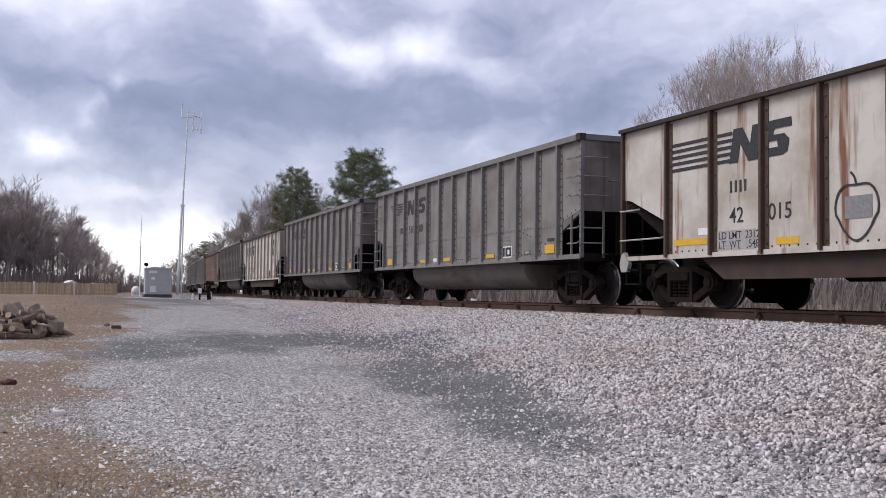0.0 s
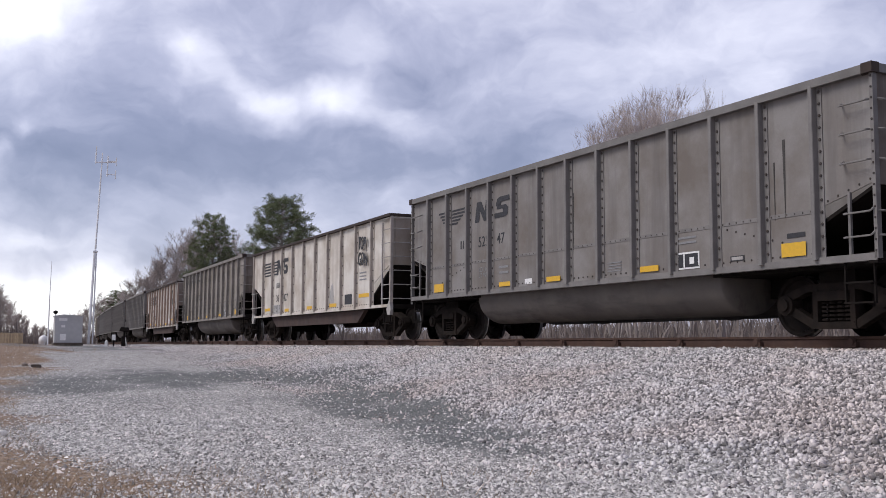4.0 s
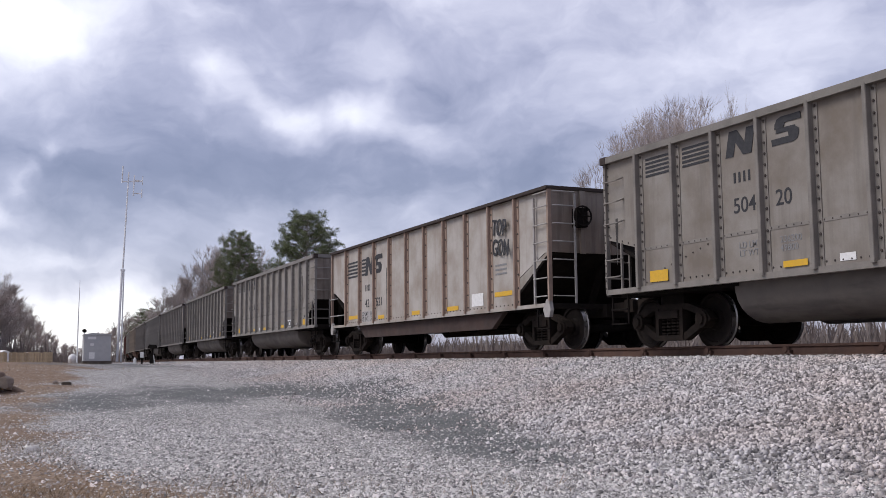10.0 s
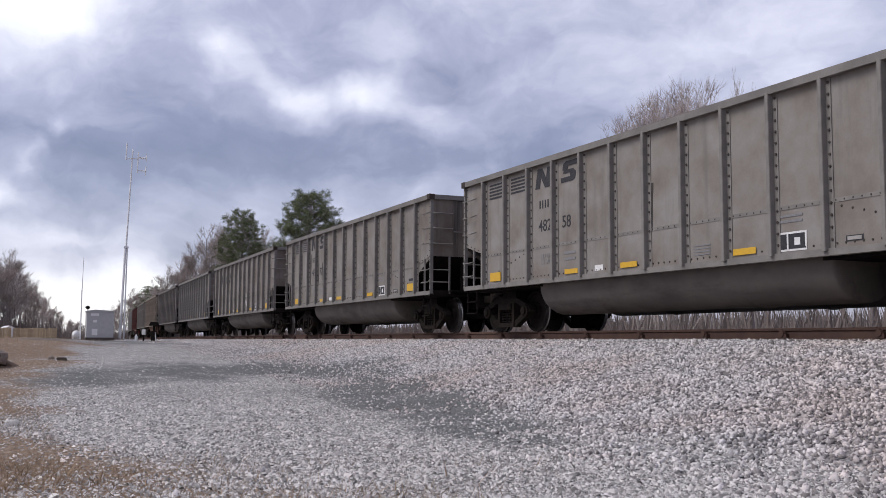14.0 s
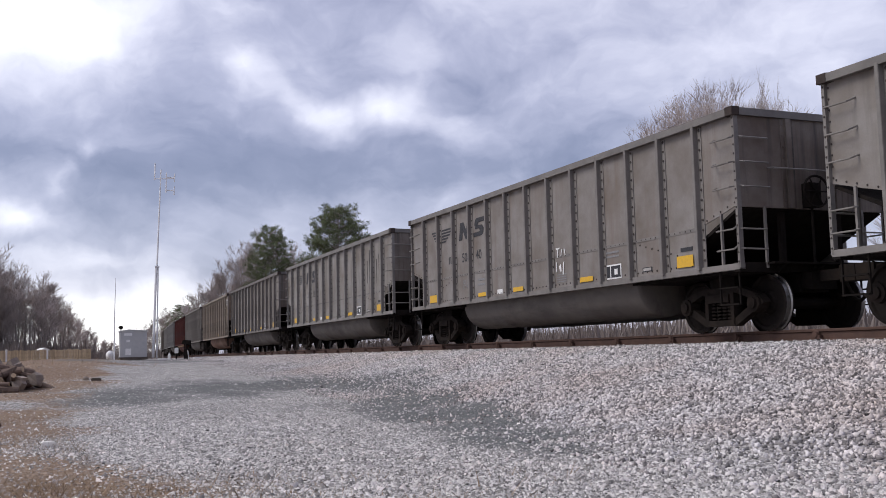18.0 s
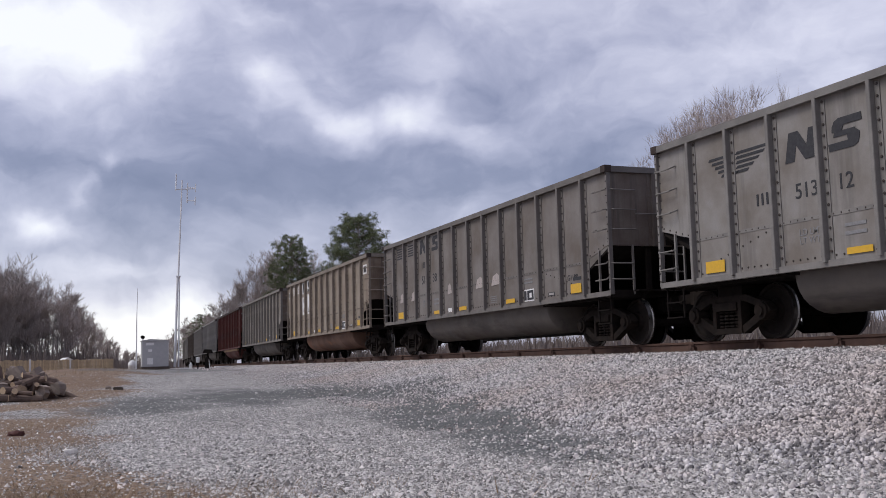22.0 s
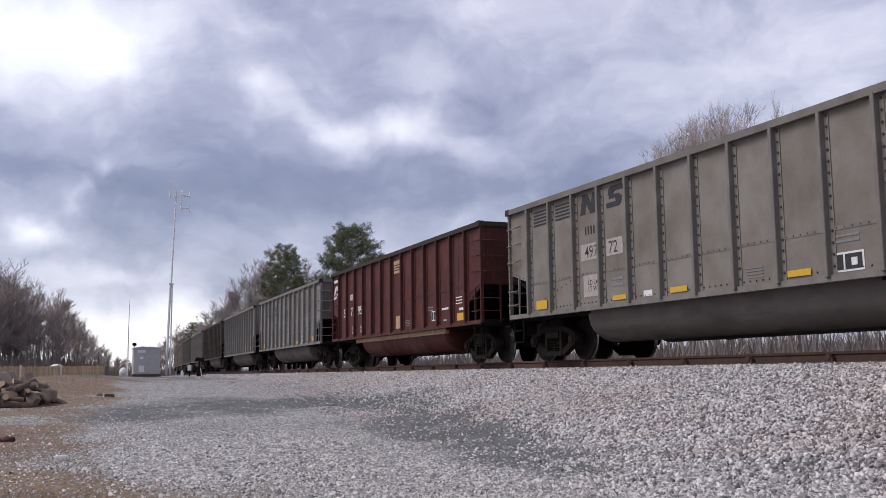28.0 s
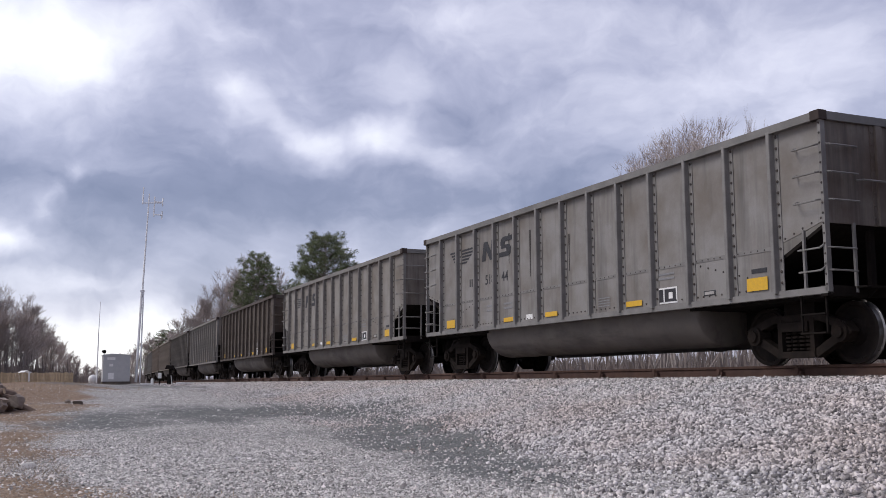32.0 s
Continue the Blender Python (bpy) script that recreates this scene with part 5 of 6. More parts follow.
        for k in range(3):
            put_plate(car, "stencil_bar", -0.22, 2.98 + 0.08 * k, 0.6, 0.035, y + 0.004, M_RUSTDARK)
        put_plate(car, "repaint_patch", -0.34, 1.14, 0.56, 0.40, y, M_TAN)
        for k in range(3):
            put_plate(car, "stencil_bar", -5.40, 1.58 + 0.08 * k, 0.45, 0.03, y, wht)
            put_plate(car, "stencil_bar", -4.35, 1.48, 0.5, 0.06, y, wht)
    if kind == "tub":
        for x, z, w, h in ((5.92, 1.13, 0.50, 0.20), (2.72, 1.12, 0.48, 0.095), (0.80, 1.12, 0.50, 0.10), (-2.22, 1.12, 0.50, 0.10), (-5.52, 1.13, 0.46, 0.20)):
            if layout == "red" and x > -5:
                continue
            put_plate(car, "yellow_plate", x, z, w, h, y + 0.014, yel)
        px, pz = (-3.55, 1.22) if layout == "red" else (-3.2, 1.10)
        if layout != "red":
            put_plate(car, "white_label", 1.66, 1.12, 0.28, 0.11, y, wht)
        put_plate(car, "stencil_panel", px, pz, 0.54, 0.28, y, wht)
        put_plate(car, "stencil_square", px - 0.035, pz + 0.03, 0.47, 0.22, y + 0.004, ink)
        put_plate(car, "stencil_square", px - 0.16, pz + 0.03, 0.03, 0.22, y + 0.008, wht)
        put_plate(car, "stencil_square", px - 0.31, pz + 0.08, 0.11, 0.11, y + 0.008, wht)
        for k in range(2):
            if 1 <= i <= 12:
                put_text(car, ("LD LMT", "LT WT")[k], 3.66, 1.50 - 0.13 * k, 0.105, y + 0.001, ink if i == 12 else M_STENCIL)
                if i == 4:
                    put_text(car, ("236200", "49800")[k], 2.78, 1.50 - 0.13 * k, 0.105, y, M_STENCIL)
                else:
                    put_plate(car, "stencil_bar", 2.74, 1.52 - 0.12 * k, 0.40, 0.05, y, M_STENCIL)
            else:
                if layout != "red":
                    put_plate(car, "stencil_bar", 3.62, 1.52 - 0.10 * k, 0.42, 0.045, y, M_STENCIL)
                    put_plate(car, "stencil_bar", 2.74, 1.52 - 0.10 * k, 0.42, 0.045, y, M_STENCIL)
            put_plate(car, "stencil_bar", -3.15, 1.60 - 0.08 * k, 0.52, 0.035, y, M_STENCIL)
        for k in range(4):
            put_plate(car, "stencil_bar", -1.25, 1.34 - 0.05 * k, 0.42, 0.018, y, M_STENCIL)
        put_plate(car, "small_tag", -4.45, 1.15, 0.30, 0.08, y, ink)
        put_plate(car, "small_tag", -4.48, 1.165, 0.24, 0.05, y + 0.004, M_WHITEISH)
        put_plate(car, "stencil_bar", -5.62, 1.40, 0.34, 0.07, y, ink if layout != "red" else wht)
        if i == 12:
            put_plate(car, "repaint_patch", 3.92, 2.02, 0.66, 0.34, y - 0.002, M_SMEAR)
            put_plate(car, "repaint_patch", 2.92, 2.02, 0.60, 0.34, y - 0.002, M_SMEAR)
            put_plate(car, "repaint_patch", 3.84, 1.26, 0.60, 0.46, y - 0.002, M_SMEAR)
        if i == 10:
            put_text(car, "G118R", -5.36, 1.42, 0.12, y, ink)
        if i == 7:
            drips(car, [3.95, 3.9, 2.98, 2.94, 2.5, 0.98, 0.95, 1.0], 2.9, y, 70)
        if i in (9, 14):
            drips(car, [-4.5, -4.75, -4.95, -5.25, -5.5, -5.75] if i == 9 else [2.45, 1.45, 0.1, -0.1, -0.2], 3.2, y, 71 + i)
        if i in (2, 6, 13):
            drips(car, [0.05, -0.06, -0.15, -5.4, -5.6], 3.0, y, 90 + i)
        if i in (4,):
            drips(car, [6.9, 5.1, 3.1, 1.0, -0.2], 2.6, y, 96)
        if i == 8:
            scr = [[(0, 0.2), (0.16, 0.2), (0.16, 0.17), (0, 0.17)], [(0.07, 0.2), (0.1, 0.2), (0.08, 0), (0.05, 0)], [(0.2, 0.02), (0.24, 0.16), (0.27, 0.16), (0.23, 0.02)], [(0.34, 0.16), (0.38, 0.02), (0.41, 0.02), (0.37, 0.16)], [(0.0, -0.1), (0.03, -0.1), (0.03, -0.3), (0, -0.3)], [(0.1, -0.2), (0.2, -0.14), (0.22, -0.3), (0.18, -0.32)], [(0.3, -0.12), (0.34, -0.1), (0.3, -0.38), (0.26, -0.38)]]
            put_outline(car, "chalk_scrawl", scr, -1.25, 1.72, y + 0.006, wht, "scrawl", "white chalk scrawl")
        if i == 10:
            for x, w in ((5.75, 0.36), (4.7, 0.5), (-0.35, 0.55), (-1.35, 0.6), (1.65, 0.3)):
                put_outline(car, "pale_smear", [[(0, 0), (w, 0.02), (w * 0.9, 0.2), (w * 0.6, 0.3), (w * 0.2, 0.24)]], x, 1.62, y + 0.006, M_SMEAR, ("smear", w))
    else:
        for k in range(5):
            put_plate(car, "stripe", 5.66, 2.42 + 0.112 * k, 1.12, 0.060, y, ink, 0.0)
            put_plate(car, "stripe", 4.36, 2.42 + 0.112 * k, 0.42, 0.060, y, ink, 0.0)
        letter_blocks(car, 4.02, 3.27, 2.40, 0.73, 0.56, y + 0.002, ink, "gon")
        for k in range(4):
            put_plate(car, "initials_bar", 4.0 - 0.119 * k, 1.92, 0.048, 0.19, y, ink)
        put_text(car, digits[0], 4.02, 1.42, 0.26, y, ink)
        put_text(car, digits[1], 3.08, 1.42, 0.26, y, ink)
        for x, w, z in ((5.56, 0.95, 1.10), (2.90, 0.5, 1.02), (0.30, 0.55, 1.02), (-2.0, 0.7, 1.02), (-4.66, 0.85, 1.22)):
            put_plate(car, "yellow_plate", x, z, w, 0.11, y, yel)
        put_plate(car, "stencil_panel", 4.34, 0.98, 0.98, 0.32, y - 0.001, M_SMUDGE)
        for k, words in enumerate(("LD LMT  231200", "LT  WT    54800")):
            put_text(car, words, 4.30, 1.16 - 0.15 * k, 0.125, y + 0.002, ink)
        if layout == "gon":
            for k in range(3):
                put_text(car, "TOP", -4.54 - 0.016 * k, 2.66, 0.38, y + 0.001 * k, ink, 0.82, 0.2)
                put_text(car, "GON", -4.54 - 0.016 * k, 2.20, 0.38, y + 0.001 * k, ink, 0.82, 0.2)
            for k in range(3):
                put_plate(car, "stencil_bar", -4.72, 1.92 - 0.1 * k, 0.55, 0.04, y, M_STENCIL)
            put_plate(car, "stencil_panel", -3.46, 1.06, 0.62, 0.30, y, ink if i == 3 else wht)
            if i == 3:
                put_outline(car, "grey_smudge", [[(0, 0), (0.5, 0), (0.42, 0.3), (0.36, 0.62), (0.2, 0.55), (0.05, 0.3)]], -2.0, 1.15, y - 0.001, M_SMUDGE, "smudge")
            drips(car, [2.2, 0.7, -0.6, -3.2, -5.8, 4.4], 2.9, y, 120 + i)
        if layout == "gon_old":
            ring = []
            for k in range(29):
                a = 2 * math.pi * k / 28
                r = 1 - 0.22 * max(0.0, math.cos(a)) ** 6 + 0.18 * max(0.0, -math.cos(a)) ** 5
                ring.append((0.40 * math.sin(a) * (1.0 if math.cos(a) > -0.3 else 0.9), 0.40 * math.cos(a) * r))
            ring2 = [(0.0, 0.31), (-0.03, 0.42), (-0.10, 0.50)]
            segs = []
            for chain in (ring, ring2):
                for a, b in zip(chain, chain[1:]):
                    d = Vector((b[0] - a[0], b[1] - a[1])).normalized() * 0.016
                    segs.append([(a[0] - d.y, a[1] + d.x), (a[0] + d.y, a[1] - d.x), (b[0] + d.y, b[1] - d.x), (b[0] - d.y, b[1] + d.x)])
            put_outline(car, "graffiti_outline", segs, 1.26, 1.48, y + 0.004, ink, "fruit", "black painted fruit outline")
            put_plate(car, "graffiti_patch", 1.48, 1.32, 0.50, 0.32, y, M_STENCIL)
            put_plate(car, "white_label", 4.85, 1.26, 0.38, 0.12, y, wht)


M_STAIN = mat("coal_stain", (0.05, 0.046, 0.043), 0.85, 0, (0.09, 0.08, 0.075), 14, 0.6)
M_SMEAR = mat("pale_smear", (0.46, 0.40, 0.37), 0.8, 0, (0.3, 0.27, 0.26), 8, 0.7)
M_SMUDGE = mat("grey_smudge", (0.33, 0.32, 0.31), 0.8, 0, (0.5, 0.47, 0.45), 8, 0.6)
M_STENCIL = mat("faded_stencil", (0.20, 0.20, 0.205), 0.7, 0, (0.32, 0.31, 0.31), 16, 0.6)


def build_train():
    made = []
    for i, (kind, c, rc, st, layout, digits, extra) in enumerate(CARS):
        rust = i == 0
        k = 0.86 if kind == "gon" else (0.62 if layout == "red" else 0.76)
        c, rc, st = (tuple(v * k * w for v, w in zip(col, (1.035, 1.0, 0.945))) for col in (c, rc, st))
        paint = mat(f"car_paint_{i}", c, 0.62, 0.0, tuple(v * w for v, w in zip(c, (0.60, 0.53, 0.46))), 1.1, 0.9, 50, 0.16, 0.05, 30, streak=st,
                    streak_scale=(2.6, 2.6, 0.22), streak_at=(0.56, 0.66) if rust else (0.52, 0.80), offset=i + 1.0)
        if kind == "tub":
            rc = tuple(0.42 * a + 0.58 * b for a, b in zip(rc, c))
        ribp = mat(f"car_rib_paint_{i}", rc, 0.68, 0.0, tuple(v * 0.6 for v in rc), 3.0, 0.7, 50, 0.2, 0.05, 40, offset=i + 1.0)
        # End walls: brown dirt and streaks, with the ends' shade darkened into the colour.
        shaded_endp = mat(f"car_shaded_end_paint_{i}", tuple(v * (0.55 if kind == "gon" else 0.88) * w for v, w in zip(c, (1.02, 0.95, 0.88))), 0.75, 0.0, tuple(v * w for v, w in zip(c, (0.42, 0.32, 0.26))), 0.9, 0.9, 40, 0.2, 0.05, 40, streak=(0.05, 0.045, 0.04), streak_at=(0.5, 0.75), offset=i + 1.0)
        chordp = mat(f"car_chord_paint_{i}", tuple(v * 0.78 for v in c), 0.7, 0.0, tuple(v * 0.5 for v in c), 2.0, 0.8, 40, 0.2, 0.05, 40, offset=i + 1.0)
        wheels = []
        if kind == "tub":
            tub = M_TUBRUST if layout in ("patch",) else (paint if layout == "red" else M_TUBDUST)
            car = tub_car(paint, ribp, tub, shaded_endp, car_label(kind, layout, i), wheels, M_RUSTDARK if layout == "red" else chordp, layout == "red")
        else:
            car = gon_car(paint, ribp, M_RUSTSILL, shaded_endp, car_label(kind, layout, i), wheels)
        dress(car, kind, layout, digits, i)
        made.append((car, wheels, extra))
    return made


TRAIN = build_train()


def run(t):
    """How far the train has rolled by t."""
    return 6.38 * t + 0.014 * t * t


def motions():
    rows_t = [k * 0.5 for k in range(65)]
    spin_t = [k / 15 for k in range(481)]
    for i, (car, wheels, extra) in enumerate(TRAIN):
        s0 = 1.83 + PITCH * i + HL + extra
        walk(car, [(t, track_pose(s0 - run(t), 0, RAIL_Z)) for t in rows_t])
        if i > 17:
            continue
        for ws in wheels:
            x, y, z = ws.matrix_basis.translation
            walk(ws, [(t, pose(x, y, z, 0, -math.degrees(run(t) / WHEEL_R) % 360, 0)) for t in spin_t])
# ------------------------------------------------------------------ beside the line: cabin, masts, fence, trees
def at_az(az, d):
    a = radians(az)
    return -math.sin(a) * d, math.cos(a) * d


def gz(x, y):
    return float(ground_z(np.array([x]), np.array([y]))[0])


def tree_mesh(seed, height, reach, trunk_r, clear=0.3, blade=0.0095, forks=1, spread=0.22, twigs=None, slim=0.008):
    """Leafless tree as two meshes: trunk with limbs, and a crown of fine twigs."""
    rng = random.Random(seed)
    limb, twig = bmesh.new(), bmesh.new()

    def sliver(p, d, w):
        side = d.cross(Vector((rng.gauss(0, 1), rng.gauss(0, 1), rng.gauss(0, 1)))).normalized() * w
        twig.faces.new((twig.verts.new(p - side), twig.verts.new(p + side), twig.verts.new(p + d)))

    def spray(p, d, ln):
        sliver(p, d * ln, blade * 1.3)
        for u in (0.3, 0.5, 0.7):
            b = rng.uniform(0, 2 * math.pi)
            sliver(p + d * ln * u, (d + Vector((math.cos(b), math.sin(b), 0.35)) * 0.6).normalized() * ln * rng.uniform(0.35, 0.6), blade)

    def branch(p, d, ln, r, lev):
        segs = 4 if lev == 1 else 3
        for k in range(segs):
            d = (d + Vector((rng.uniform(-1, 1), rng.uniform(-1, 1), rng.uniform(0.0, 0.5))) * 0.16).normalized()
            e = p + d * (ln / segs)
            bm_tube(limb, p, e, max(slim, r * (1 - 0.7 * k / segs)), max(slim, r * (1 - 0.7 * (k + 1) / segs)), 4 if lev == 1 else 3, False)
            p = e
            for _ in range(2 if lev == 1 else 3):
                a = rng.uniform(0, 2 * math.pi)
                out = (d * 0.75 + Vector((math.cos(a), math.sin(a), rng.uniform(0.1, 0.6))) * 0.65).normalized()
                if lev < 2:
                    branch(p, out, ln * rng.uniform(0.38, 0.58), r * 0.5, lev + 1)
                else:
                    spray(p, out, rng.uniform(0.5, 1.0))
        for _ in range(3):
            spray(p, (d + Vector((rng.gauss(0, 0.4), rng.gauss(0, 0.4), 0.2))).normalized(), rng.uniform(0.5, 1.1))

    for stem in range(forks):
        p = Vector((0, 0, 0))
        lean = Vector((rng.gauss(0, 0.05), rng.gauss(0, 0.05), 1)) if forks == 1 else Vector((rng.gauss(0, spread), rng.gauss(0, spread), 1))
        d = lean.normalized()
        n = 10
        for k in range(n):
            f = (k + 1) / n
            e = p + d * (height * 0.9 / n)
            bm_tube(limb, p, e, trunk_r * (1 - 0.85 * k / n), trunk_r * (1 - 0.85 * f), 7, False)
            p = e
            d = (d + Vector((rng.gauss(0, 0.05), rng.gauss(0, 0.05), 0.05))).normalized()
            if f > clear:
                for _ in range(2):
                    a = rng.uniform(0, 2 * math.pi)
                    up = 0.7 + 0.6 * f
                    branch(p, Vector((math.cos(a), math.sin(a), up)).normalized(), height * reach * (1.15 - 0.75 * f) * rng.uniform(0.7, 1.1), trunk_r * 0.42 * (1.1 - 0.7 * f), 1 if f < 0.85 else 2)
    hi = max(v.co.z for v in twig.verts)
    for b in (limb, twig):
        for v in b.verts:
            v.co *= height / hi
    me = bpy.data.meshes.new("crown")
    twig.to_mesh(me)
    twig.free()
    me.materials.append(twigs or M_TWIG)
    ml = bpy.data.meshes.new("trunk")
    limb.to_mesh(ml)
    limb.free()
    ml.materials.append(M_BARK)
    return ml, me


def dome_tree(seed, height, half, stems=4):
    """Leafless tree whose stems fork again and again and end in a rounded crown of fine upright twigs."""
    rng = random.Random(seed)
    limb, twig = bmesh.new(), bmesh.new()

    def inside(p):
        f = (p.z / height - 0.42) / 0.58
        return math.hypot(p.x, p.y) / half < math.sqrt(max(0.0, 1 - max(0.0, f) ** 2.4)) + 0.04 and p.z < height

    def fork(p, d, ln, r, lev):
        d = (d + Vector((rng.gauss(0, 0.10), rng.gauss(0, 0.10), 0.06))).normalized()
        mid = p + d * ln * 0.5
        d2 = (d + Vector((rng.gauss(0, 0.08), rng.gauss(0, 0.08), 0.10))).normalized()
        e = mid + d2 * ln * 0.5
        if not inside(e):
            e = mid
        if lev < 5:
            bm_tube(limb, p, mid, r, r * 0.85, 5 if lev < 2 else 3, False)
            bm_tube(limb, mid, e, r * 0.85, r * 0.68, 5 if lev < 2 else 3, False)
        else:
            for q, w in ((p, e - p), (mid, (d + Vector((rng.gauss(0, 0.5), rng.gauss(0, 0.5), 0.2))).normalized() * ln * 0.6), (mid, (d + Vector((rng.gauss(0, 0.5), rng.gauss(0, 0.5), 0.2))).normalized() * ln * 0.6)):
                side = w.cross(Vector((rng.gauss(0, 1), rng.gauss(0, 1), rng.gauss(0, 1)))).normalized() * 0.011
                twig.faces.new((twig.verts.new(q - side), twig.verts.new(q + side), twig.verts.new(q + w)))
        if lev == 6:
            return
        for _ in range(3 if lev < 4 or rng.random() < 0.55 else 2):
            b = rng.uniform(0, 2 * math.pi)
            fork(e, (d2 + Vector((math.cos(b), math.sin(b), 0.1)) * rng.uniform(0.22, 0.5)).normalized(), ln * rng.uniform(0.62, 0.82), r * 0.6, lev + 1)

    for k in range(stems):
        b = 2 * math.pi * (k + rng.uniform(-0.2, 0.2)) / stems
        lean = Vector((math.cos(b) * half / height * 0.9, math.sin(b) * half / height * 0.9, 1)).normalized()
        fork(Vector((math.cos(b) * 0.25, math.sin(b) * 0.25, 0)), lean, height * 0.36, 0.10, 1)
    out = []
    for nm, b, m in (("trunk", limb, M_BARK), ("crown", twig, M_TWIG)):
        me = bpy.data.meshes.new(nm)
        b.to_mesh(me)
        b.free()
        me.materials.append(m)
        out.append(me)
    return out[0], out[1]


def pine_meshes(seed, height, radius, low=0.3, dense=1.0):
    """Pine: a trunk with whorled limbs, and clumps of needles gathered at their ends."""
    rng = random.Random(seed)
    t, c = bmesh.new(), bmesh.new()
    bm_tube(t, (0, 0, 0), (0, 0, height * 0.6), 0.22, 0.13, 8)
    bm_tube(t, (0, 0, height * 0.6), (0.1, 0, height * 0.97), 0.13, 0.03, 6)
    n = 170
    for k in range(n):
        h = height * (low + (0.99 - low) * (k / n))
        f = (h / height - low) / (1 - low)
        reach = radius * (0.12 + 0.96 * math.sin(math.pi * min(1, f * 0.60 + 0.38)) ** 0.62) * rng.uniform(0.82, 1.06)
        a = k * 2.4 + rng.uniform(-0.4, 0.4)
        base = Vector((0, 0, h - 0.2 * reach))
        tip = Vector((math.cos(a) * reach, math.sin(a) * reach, h + reach * rng.uniform(0.0, 0.35)))
        bm_tube(t, base, tip, 0.05, 0.015, 4, False)
        for j in range(int((4 + 12 * reach / radius) * dense)):
            u = rng.uniform(0.25, 1.05) ** 0.7
            p = base.lerp(tip, u) + Vector((rng.gauss(0, 0.24), rng.gauss(0, 0.24), rng.gauss(0.05, 0.20)))
            for _ in range(34):
                d = Vector((rng.gauss(0, 1), rng.gauss(0, 1), rng.gauss(0.4, 0.7))).normalized() * rng.uniform(0.16, 0.34)
                w = d.cross(Vector((rng.gauss(0, 1), rng.gauss(0, 1), rng.gauss(0, 1)))).normalized() * 0.017
                o = p + Vector((rng.gauss(0, 0.1), rng.gauss(0, 0.1), rng.gauss(0, 0.08)))
                c.faces.new((c.verts.new(o - w), c.verts.new(o + w), c.verts.new(o + d)))
    me = bpy.data.meshes.new("crown")
    c.to_mesh(me)
    c.free()
    me.materials.append(M_PINE)
    return mesh_of("trunk", t, M_BARK), me


BARE = [tree_mesh(11, 12.0, 0.36, 0.19, 0.3), tree_mesh(12, 12.0, 0.30, 0.16, 0.4), tree_mesh(13, 12.0, 0.40, 0.18, 0.25), tree_mesh(14, 12.0, 0.26, 0.14, 0.2)]
DOME = [dome_tree(51, 12.0, 3.3), dome_tree(52, 12.0, 3.0, 5), dome_tree(53, 12.0, 2.6, 3)]
FAR = [tree_mesh(41, 12.0, 0.24, 0.16, 0.12, 0.0135, 2, 0.1, M_TWIG), tree_mesh(42, 12.0, 0.22, 0.16, 0.1, 0.0135, 2, 0.12, M_TWIG), tree_mesh(43, 12.0, 0.30, 0.18, 0.35, 0.0135, 1, 0.1, M_TWIG)]
PINES = [pine_meshes(5, 12.5, 3.35, 0.12), pine_meshes(6, 12.0, 2.55, 0.2, 0.55)]


def plant(pair, x, y, height, ref, rz, label, group, name="tree", wide=1.0, sink=0.0):
    k = height / ref
    ob = thing(name, label, "tree", pose(x, y, gz(x, y) - sink, 0, 0, rz), group)
    ob.scale = (k * wide, k * wide, k)
    part("trunk", pair[0], None, ob)
    part("crown", pair[1], None, ob)
    return ob


